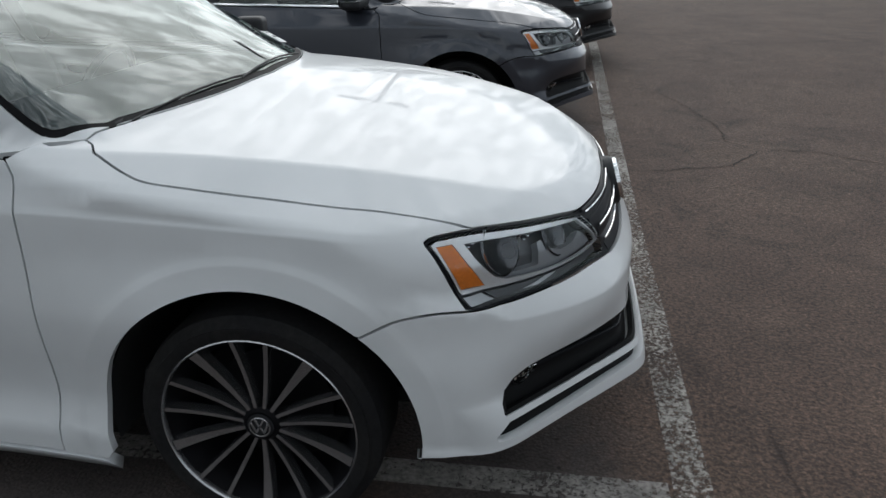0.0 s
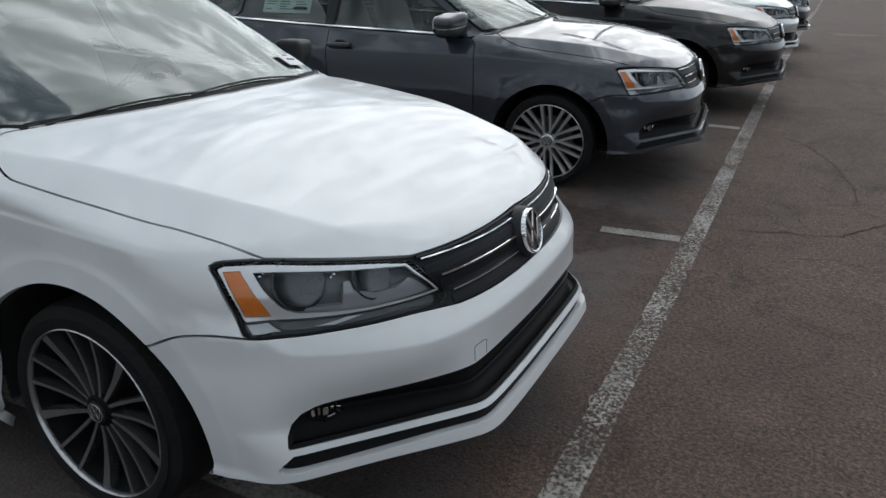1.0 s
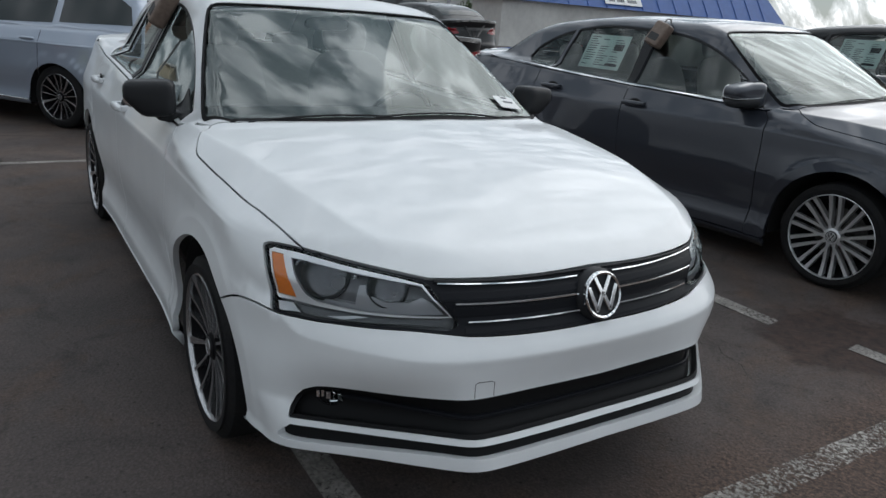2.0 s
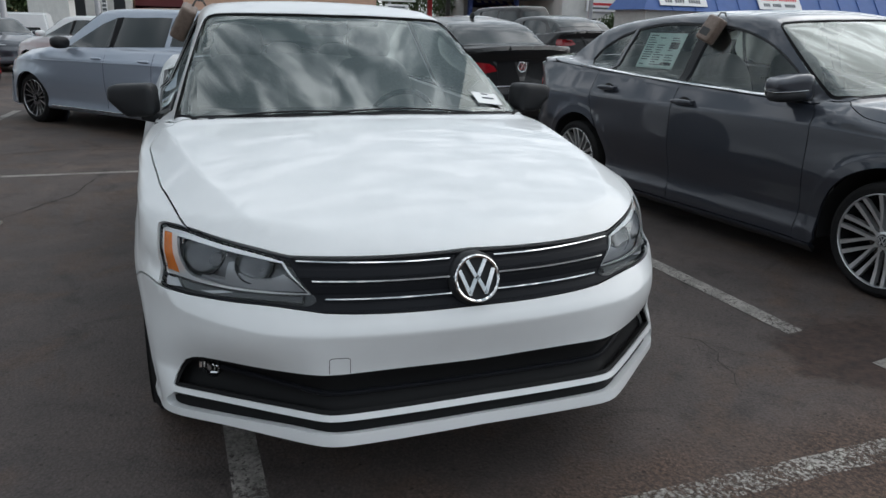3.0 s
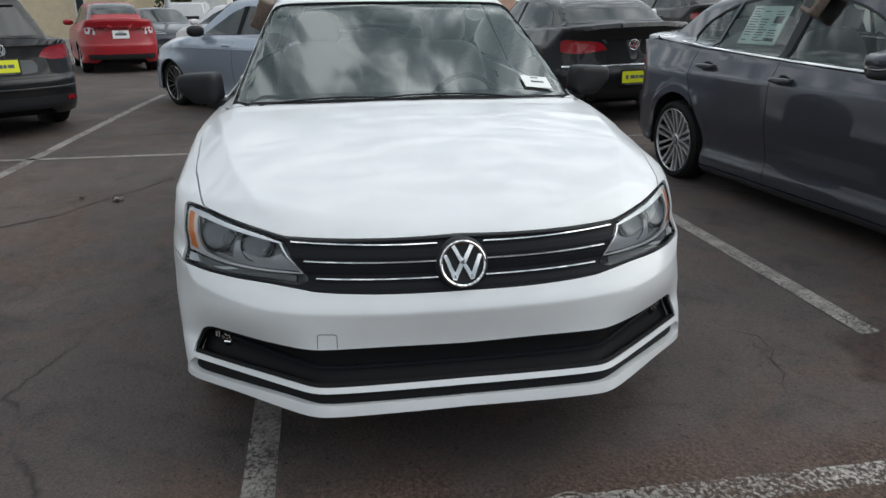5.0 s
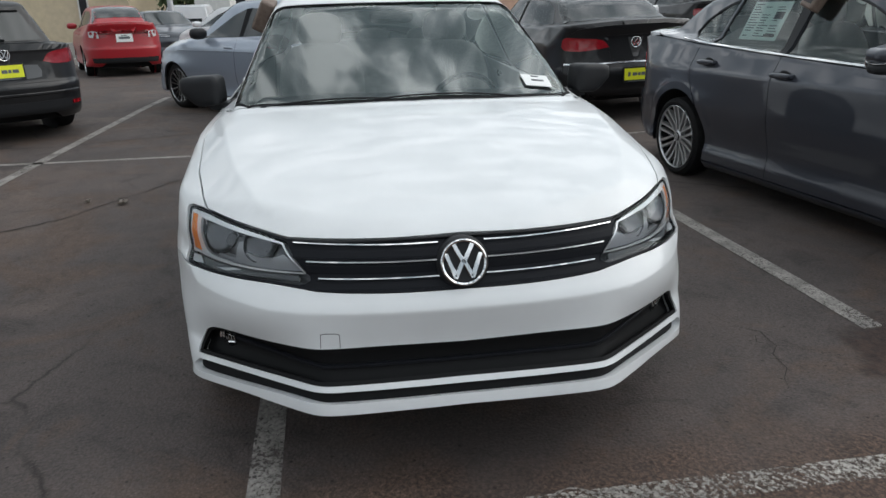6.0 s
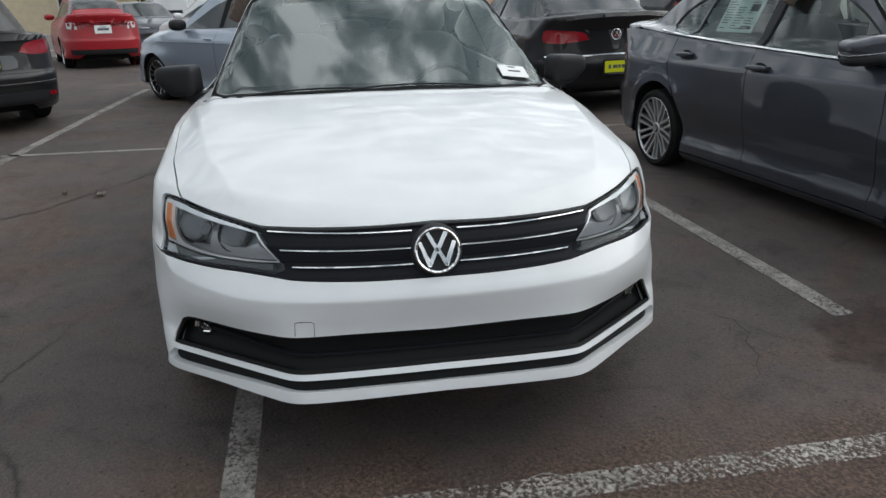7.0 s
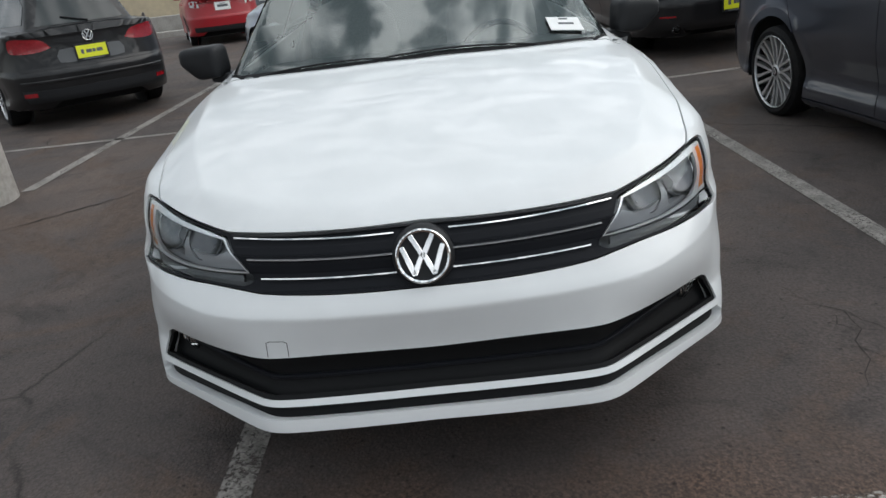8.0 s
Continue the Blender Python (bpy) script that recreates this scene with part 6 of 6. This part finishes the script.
STEEL = material("galvanised_steel", (0.30, 0.30, 0.31), 0.5, metal=0.6)


def building(name, x, y0, y1, top, wall, label, deep=8.0, windows=(), roof_mat=None):
    """A street building whose front stands at x, with its storeys' openings."""
    root = new(name)
    base = float(ground_z(x, 0)) - 0.3
    bm = bmesh.new()
    box(bm, (deep, y1 - y0, top - base), pose(x - deep / 2, (y0 + y1) / 2, (top + base) / 2))
    part("wall", bm, wall, root)
    bm = bmesh.new()
    box(bm, (deep + 0.3, y1 - y0 + 0.3, 0.18), pose(x - deep / 2, (y0 + y1) / 2, top + 0.09), 0.03)
    part("roof", bm, roof_mat or OFFWHITE, root)
    for wy, wz, w, h in windows:
        bm = bmesh.new()
        for dy, dz, a, b in ((0, h / 2, w + 0.12, 0.08), (0, -h / 2, w + 0.12, 0.08), (w / 2, 0, 0.08, h), (-w / 2, 0, 0.08, h)):
            box(bm, (0.10, a, b), pose(x + 0.03, wy + dy, wz + dz))
        win = part("window", bm, OFFWHITE, root)
        bm = bmesh.new()
        box(bm, (0.04, w, h), pose(x + 0.01, wy, wz))
        part("pane", bm, DARK_PANE, win)
    return tagged(root, label, "building")


building("building", -45.0, -26.0, -11.4, 7.0, CREAM, "cream stucco building with narrow windows", 12, ((-13.2, 3.3, 0.8, 2.2), (-15.6, 3.3, 0.9, 2.2), (-19.0, 3.3, 0.9, 2.2), (-13.9, 0.9, 0.5, 1.5)))
building("building", -60.0, -20.5, -11.0, 2.75, OLIVE, "low olive building with a flat roof", 10, ((-17.5, 1.7, 0.9, 0.7), (-14.0, 1.7, 0.9, 0.7)))
building("building", -46.0, -5.9, -2.45, 6.2, OFFWHITE, "white shop building with sign boards", 10, ((-5.25, 1.55, 0.8, 1.0), (-3.1, 1.5, 0.7, 1.3)))
building("building", -48.0, -2.4, 12.6, 6.5, PEACH, "peach stucco shop building with a maroon awning", 12, ((-0.4, 3.25, 1.3, 1.0), (2.4, 3.25, 1.3, 1.0), (5.6, 3.25, 1.3, 1.0)))
building("building", -54.0, 4.3, 14.0, 3.9, CREAM, "cream wall of a filling station shop", 4, ((5.2, 1.5, 1.2, 1.2), (12.9, 1.2, 0.9, 1.6)))
building("building", -66.0, 26.0, 35.0, 3.9, OFFWHITE, "white shop with blue awnings", 8, ((28.0, 1.2, 2.0, 1.4), (31.5, 1.2, 2.0, 1.4)))
building("building", -56.0, 31.0, 40.0, 3.9, OFFWHITE, "grey-white shop building with a flat roof", 10, ((33.5, 1.4, 2.0, 1.2), (37.0, 1.4, 2.0, 1.2)))

# awnings
for x, y0, y1, z, mat, label in ((-47.95, -2.3, 0.4, 1.75, MAROON, "maroon canvas awning over a shop front"), (-65.9, 26.4, 30.2, 2.95, SIGN_BLUE, "blue canvas awning over a shop front"), (-65.9, 30.6, 34.6, 2.95, SIGN_BLUE, "blue canvas awning over a shop front")):
    bm = bmesh.new()
    v = [bm.verts.new(p) for p in ((x, y0, z + 0.55), (x, y1, z + 0.55), (x + 1.1, y1, z), (x + 1.1, y0, z), (x + 1.1, y1, z - 0.25), (x + 1.1, y0, z - 0.25))]
    bm.faces.new((v[0], v[1], v[2], v[3]))
    bm.faces.new((v[3], v[2], v[4], v[5]))
    bmesh.ops.solidify(bm, geom=bm.faces[:], thickness=0.04)
    me = bpy.data.meshes.new("awning")
    bm.to_mesh(me)
    me.materials.append(mat)
    aw = tagged(new("awning", me), label, "awning")
    if mat is SIGN_BLUE:
        for i in range(4):
            sheet("print_bar", pose(x + 0.62, y0 + 0.8 + 0.75 * i, z + 0.29, 90, 0, 90) @ pose(0, 0, 0.03, -63, 0, 0), (0.45, 0.42), SIGN_WHITE, aw)


def shed():
    root = new("garden_shed")
    x, y0, y1, eave, apex = -38.0, -6.62, -4.9, 1.97, 2.36
    b = float(ground_z(x, 0))
    ym = (y0 + y1) / 2
    bm = bmesh.new()
    f = [bm.verts.new((x, y, z)) for y, z in ((y0, b), (y1, b), (y1, eave), (ym, apex), (y0, eave))]
    g = [bm.verts.new((x - 2.6, v.co.y, v.co.z)) for v in f]
    bm.faces.new(f)
    bm.faces.new(g[::-1])
    for i in range(5):
        j = (i + 1) % 5
        bm.faces.new((f[j], f[i], g[i], g[j]))
    part("wall", bm, SHED_WHITE, root)
    for s, ye in ((-1, y0), (1, y1)):
        bm = bmesh.new()
        v = [bm.verts.new(p) for p in ((x + 0.15, ym, apex + 0.03), (x - 2.75, ym, apex + 0.03), (x - 2.75, ye + s * 0.16, eave - 0.06), (x + 0.15, ye + s * 0.16, eave - 0.06))]
        bm.faces.new(v)
        bmesh.ops.solidify(bm, geom=bm.faces[:], thickness=0.06)
        part("roof", bm, CANOPY_GREY, root)
    for i in range(8):
        bm = bmesh.new()
        box(bm, (0.02, 0.19, eave - b - 0.15), pose(x + 0.012, y0 + 0.12 + 0.211 * i, (eave + b) / 2), 0.004, 1)
        part("board", bm, SHED_WHITE, root)
    return tagged(root, "white wooden shed with a gabled roof", "shed")


shed()


def filling_station():
    root = new("filling_station_canopy")
    bm = bmesh.new()
    box(bm, (9.0, 27.0, 0.12), pose(-62, 17.6, 3.42))
    part("ceiling", bm, CANOPY_GREY, root)
    for nm, mat, z, h in (("fascia", CANOPY_RED, 3.95, 0.72), ("fascia_trim", CANOPY_GREY, 3.53, 0.12)):
        bm = bmesh.new()
        for cx, cy, dx, dy in ((-57.5, 17.6, 0.12, 27.2), (-66.5, 17.6, 0.12, 27.2), (-62, 4.1, 9.0, 0.12), (-62, 31.1, 9.0, 0.12)):
            box(bm, (dx, dy, h), pose(cx, cy, z))
        part(nm, bm, mat, root)
    for i, (px, py) in enumerate(((-60, 6.3), (-60, 13.4), (-60, 20.5), (-60, 24.2), (-60, 28.6), (-65, 10.0), (-65, 24.0))):
        b = float(ground_z(px, py))
        bm = bmesh.new()
        box(bm, (0.35, 0.35, 3.4 - b), pose(px, py, (3.4 + b) / 2), 0.02)
        part("post", bm, CANOPY_RED if i == 2 else SIGN_BLUE if i in (3, 4) else CANOPY_GREY, root)
    return tagged(root, "filling station canopy with a red fascia", "canopy")


filling_station()


def board(x, y0, y1, z0, z1, items, label, pole=None, mat=SIGN_WHITE):
    """A sign board facing the lot: bars for its lettering, and its pole."""
    root = new("sign")
    bm = bmesh.new()
    box(bm, (0.12, y1 - y0, z1 - z0), pose(x, (y0 + y1) / 2, (z0 + z1) / 2), 0.02, 1)
    part("panel", bm, mat, root)
    for y, z, w, h, m in items:
        bm = bmesh.new()
        box(bm, (0.02, w, h), pose(x + 0.065, y, z))
        part("print_bar", bm, m, root)
    if pole:
        b = float(ground_z(x, pole))
        bm = bmesh.new()
        tube(bm, [(x - 0.1, pole, b), (x - 0.1, pole, z1)], 0.10, 12)
        part("pole", bm, STEEL, root, "", 60)
    return tagged(root, label, "sign")


sign = board(-40.0, 10.7, 12.75, 2.35, 3.75, ((12.1, 2.52, 0.9, 0.14, INK), (11.8, 2.72, 0.8, 0.12, INK), (11.8, 3.3, 1.4, 0.10, INK)), "white pole sign with red discs and dark lettering", 11.25)
for y in (11.02, 12.42):
    bm = bmesh.new()
    lathe(bm, [(0.0, 0.075), (0.24, 0.075), (0.24, 0.05)], 28, pose(-40.0, y, 2.78, 0, 0, -90))
    part("disc", bm, SIGN_RED, sign)
    bm = bmesh.new()
    box(bm, (0.03, 0.34, 0.09), pose(-39.92, y, 2.78))
    part("disc_bar", bm, SIGN_WHITE, sign)
txt = bpy.data.curves.new("lettering", "FONT")
txt.body, txt.size, txt.extrude, txt.align_x, txt.align_y = "AUTO", 0.42, 0.008, "CENTER", "CENTER"
txt.materials.append(INK)
lt = new("lettering", txt)
lt.parent, lt.matrix_world = sign, pose(-39.93, 11.95, 3.03, 90, 0, 90)
board(-39.9, 10.95, 12.3, 1.75, 2.2, ((11.6, 2.06, 1.0, 0.08, INK), (11.6, 1.92, 0.8, 0.06, INK)), "small white sign board under the pole sign", 11.25)
board(-45.85, -5.8, -3.2, 2.62, 3.3, ((-4.5, 3.1, 2.1, 0.16, INK), (-4.4, 2.82, 1.7, 0.14, INK)), "white shop sign with dark lettering")
board(-45.85, -4.05, -3.75, 1.1, 2.3, tuple((-3.9, 1.25 + 0.22 * i, 0.2, 0.14, INK) for i in range(5)), "narrow upright shop sign with dark lettering")
board(-55.8, 33.2, 36.6, 2.55, 3.5, ((34.9, 3.15, 2.6, 0.2, SIGN_RED), (34.9, 2.82, 2.2, 0.16, INK)), "white shop sign with red lettering")
board(-52.0, 36.2, 37.2, 3.1, 4.6, ((36.45, 3.8, 0.35, 0.6, SIGN_WHITE), (36.95, 3.8, 0.3, 0.6, SIGN_WHITE)), "dark sign board with white lettering", 36.7, LINER)


def restaurant():
    """Building under a steep blue metal roof with white banners."""
    root = new("building")
    x, y0, y1 = -39.5, 27.8, 58.0
    b = float(ground_z(x, 30)) - 0.3
    bm = bmesh.new()
    box(bm, (3.6, y1 - y0 - 1.0, 2.6 - b), pose(x - 2.3, (y0 + y1) / 2, (2.6 + b) / 2))
    part("wall", bm, OFFWHITE, root)
    bm = bmesh.new()
    lo = [bm.verts.new(p) for p in ((x, y0, 2.45), (x, y1, 2.45), (x - 4.4, y1, 2.45), (x - 4.4, y0, 2.45))]
    hi = [bm.verts.new(p) for p in ((x - 1.8, y0 + 1.8, 5.2), (x - 1.8, y1 - 1.8, 5.2), (x - 2.6, y1 - 1.8, 5.2), (x - 2.6, y0 + 1.8, 5.2))]
    for i in range(4):
        j = (i + 1) % 4
        bm.faces.new((lo[i], lo[j], hi[j], hi[i]))
    bm.faces.new(hi)
    bm.faces.new(lo[::-1])
    part("roof", bm, BLUE_ROOF, root)
    for i in range(15):
        bm = bmesh.new()
        y = y0 + 2.2 + 1.8 * i
        box(bm, (0.05, 0.05, 3.2), pose(x - 0.88, y, 3.85, 0, -33.2, 0))
        part("roof_seam", bm, BLUE_ROOF, root)
    for yc in (30.9, 38.9):
        tilt = pose(x - 0.45, yc, 3.2, 0, -33.2, 0)
        bm = bmesh.new()
        box(bm, (0.04, 3.7, 1.15), tilt @ pose(0.05, 0, 0), 0.01, 1)
        ban = part("banner", bm, SIGN_WHITE, root, "white banner with dark red lettering")
        for y, z, w, h, m in [(-1.45 + 0.2 * i + (0.12 if i > 6 else 0), 0.24, 0.13, 0.26, SIGN_RED) for i in range(15)] + [(-1.35 + 0.19 * i + (0.2 if i > 2 else 0) + (0.3 if i > 6 else 0), -0.24, 0.13, 0.24, INK) for i in range(12)]:
            bm = bmesh.new()
            box(bm, (0.012, w, h), tilt @ pose(0.078, y, z))
            part("print_bar", bm, m, ban)
    return tagged(root, "restaurant with a steep blue metal roof", "building")


restaurant()


LEAF = material("leaves", (0.055, 0.085, 0.03), 0.7, grain=0.4, scale=2)
BARK = material("bark", (0.09, 0.07, 0.055), 0.95, grain=0.3, scale=20, bump=0.01)


def tree(x, y, high, wide, seed, label):
    """A tapered trunk, limbs and a crown of leaf clumps with gaps."""
    rnd = random.Random(seed)
    root = new("tree")
    b = float(ground_z(x, y))
    bm = bmesh.new()
    tube(bm, [(x, y, b - 0.1), (x + 0.05, y, b + high * 0.3), (x, y + 0.1, b + high * 0.55)], 0.14)
    tips = []
    for i in range(7):
        a, up = rnd.uniform(0, 6.28), rnd.uniform(0.6, 0.95)
        tip = (x + wide * 0.38 * math.cos(a), y + wide * 0.38 * math.sin(a), b + high * up)
        tube(bm, [(x, y, b + high * rnd.uniform(0.35, 0.5)), tip], 0.04, 6)
        tips.append(tip)
    part("trunk", bm, BARK, root, "", 60)
    verts, faces = [], []
    for i in range(1500 if high < 8 else 2600):
        c = Vector(rnd.choice(tips)) + Vector((rnd.gauss(0, wide * 0.17), rnd.gauss(0, wide * 0.17), rnd.gauss(0, high * 0.12)))
        r = rnd.uniform(0.10, 0.24) * (1.0 if high < 8 else 1.9)
        e = Euler([rnd.uniform(0, 6.28) for _ in range(3)]).to_matrix()
        k = len(verts)
        verts += [c + e @ Vector(q) * r for q in ((-1, 0, 0), (0, -0.5, 0.15), (1, 0, 0), (0, 0.5, 0.15))]
        faces.append((k, k + 1, k + 2, k + 3))
    me = mesh_of("crown", [tuple(v) for v in verts], faces, LEAF, flat=True)
    hang("crown", me, root)
    return tagged(root, label, "tree", "street trees")


for i, (x, y, h, w) in enumerate(((-42.0, -7.9, 3.1, 1.6), (-72, 19.5, 5.5, 5.0), (-74, 23.5, 5.0, 5.0), (-70, 26.5, 4.5, 4.0), (-78, 33, 7.5, 6.0), (-80, 40, 8.0, 7.0), (-50, 33.0, 2.6, 2.4), (-76, 13.0, 6.0, 5.0))):
    tree(x, y, h, w, i, "green leafy street tree with an uneven crown")


def pole(x, y, high, r, label, name="street_pole", mat=STEEL):
    b = float(ground_z(x, y))
    bm = bmesh.new()
    tube(bm, [(x, y, b - 0.1), (x, y, b + high)], r, 14)
    me = bpy.data.meshes.new(name)
    bm.to_mesh(me)
    bm.free()
    me.materials.append(mat)
    me.polygons.foreach_set("use_smooth", [True] * len(me.polygons))
    return tagged(new(name, me), label, "pole")


for i in range(13):
    tree(-84 - 5 * (i % 3), -4 + 5.2 * i, 8.5 + 1.5 * ((i * 7) % 4), 9.5, 20 + i, "tall dark green tree in the row behind the street")


pole(-37.0, -3.6, 8.0, 0.13, "grey steel utility pole beside the street")
pole(-44.0, 26.6, 8.0, 0.15, "grey steel street pole")
pole(-44.0, 29.6, 8.0, 0.12, "grey steel street pole")
lamp_pole = pole(-26.0, -5.55, 7.5, 0.10, "grey lamp pole on a red concrete base", "lamp_pole")
bm = bmesh.new()
lathe(bm, [(0.0, 1.05), (0.26, 1.05), (0.30, 1.0), (0.30, -0.1)], 24, pose(-26.0, -5.55, float(ground_z(-26.0, -5.55))) @ pose(0, 0, 0, 90, 0, 0))
part("base", bm, SIGN_RED, lamp_pole, "red painted concrete base", 40)

def twin_lamp(x, y):
    """A lot lamp with two flat heads on one pole."""
    root = new("lot_lamp")
    b = float(ground_z(x, y))
    bm = bmesh.new()
    tube(bm, [(x, y, b), (x, y, b + 6.9)], 0.09, 12)
    part("pole", bm, STEEL, root, "", 60)
    for s in (-1, 1):
        bm = bmesh.new()
        box(bm, (0.5, 0.06, 0.06), pose(x + s * 0.3, y, b + 6.8), 0.01)
        part("arm", bm, STEEL, root)
        bm = bmesh.new()
        box(bm, (0.95, 0.55, 0.20), pose(x + s * 1.0, y, b + 6.8), 0.05)
        part("lamp_head", bm, STEEL, root, "", 40)
    return tagged(root, "grey lot lamp with two flat heads", "lamp", "lot lamps")


twin_lamp(-3.9, 18.6)
twin_lamp(-16.0, 60.0)

def leaf(x, y, seed, size=1.0):
    """A dry curled leaf."""
    rnd = random.Random(seed)
    z = float(ground_z(x, y)) + 0.006
    bm = bmesh.new()
    rows = []
    for i in range(7):
        t = i / 6
        w = 0.030 * size * math.sin(math.pi * min(0.98, t + 0.04))
        rows.append([bm.verts.new((x + 0.15 * size * (t - 0.5) + rnd.gauss(0, 0.004), y + q * w + 0.03 * math.sin(3 * t), z + 0.012 * abs(q) + 0.012 * math.sin(5 * t) ** 2)) for q in (-1, 0, 1)])
    for r0, r1 in zip(rows, rows[1:]):
        for k in range(2):
            bm.faces.new((r0[k], r0[k + 1], r1[k + 1], r1[k]))
    bmesh.ops.solidify(bm, geom=bm.faces[:], thickness=0.002)
    me = bpy.data.meshes.new("dry_leaf")
    bm.to_mesh(me)
    me.materials.append(DRY)
    tagged(new("dry_leaf", me), "small dry grey-brown leaf on the asphalt", "leaf", "dry leaves on the asphalt")


DRY = material("dry_leaf", (0.27, 0.24, 0.21), 0.8, grain=0.3, scale=60)
leaf(-3.54, -1.90, 4)
leaf(-3.62, -2.16, 5, 0.45)

# kerb, low wall and rail posts at the lot's far edge
bm = bmesh.new()
box(bm, (0.18, 16.0, 0.30), pose(-20.4, -13.0, float(ground_z(-20.4, 0)) + 0.02), 0.02)
me = bpy.data.meshes.new("kerb")
bm.to_mesh(me)
me.materials.append(CONCRETE)
tagged(new("kerb", me), "pale concrete kerb at the edge of the lot", "kerb", kind="structure")
bm = bmesh.new()
box(bm, (0.20, 16.0, 0.55), pose(-23.5, -14.0, float(ground_z(-23.5, 0)) + 0.25), 0.02)
me = bpy.data.meshes.new("low_wall")
bm.to_mesh(me)
me.materials.append(CONCRETE)
tagged(new("low_wall", me), "low grey concrete wall at the lot edge", "wall", kind="structure")
for y in (-6.2, -8.4, -10.6, -12.8):
    tagged(pole(-20.6, y, 0.75, 0.04, "short steel rail post at the kerb", "rail_post"), "short steel rail post at the kerb", "post", "rail posts along the kerb")
bm = bmesh.new()
lathe(bm, [(0.0, 0.85), (0.27, 0.85), (0.30, 0.82), (0.32, 0.0), (0.36, -0.02)], 40, pose(-3.42, -3.40, 0) @ pose(0, 0, 0, 90, 0, 0))
me = bpy.data.meshes.new("concrete_pedestal")
bmesh.ops.recalc_face_normals(bm, faces=bm.faces)
bm.to_mesh(me)
me.materials.append(CONCRETE)
me.polygons.foreach_set("use_smooth", [True] * len(me.polygons))
me.set_sharp_from_angle(angle=radians(40))
tagged(new("concrete_pedestal", me), "pale concrete pedestal at the end of a parking line", "pedestal")

# unseen long wall added across the lane to dim low light and reflections
bm = bmesh.new()
box(bm, (0.4, 120.0, 3.4), pose(34.0, 5.0, 1.6))
me = bpy.data.meshes.new("wall_east")
bm.to_mesh(me)
me.materials.append(CANOPY_GREY)
tagged(new("wall_east", me), "unseen grey wall added to block low light across the lane", "wall", kind="structure")
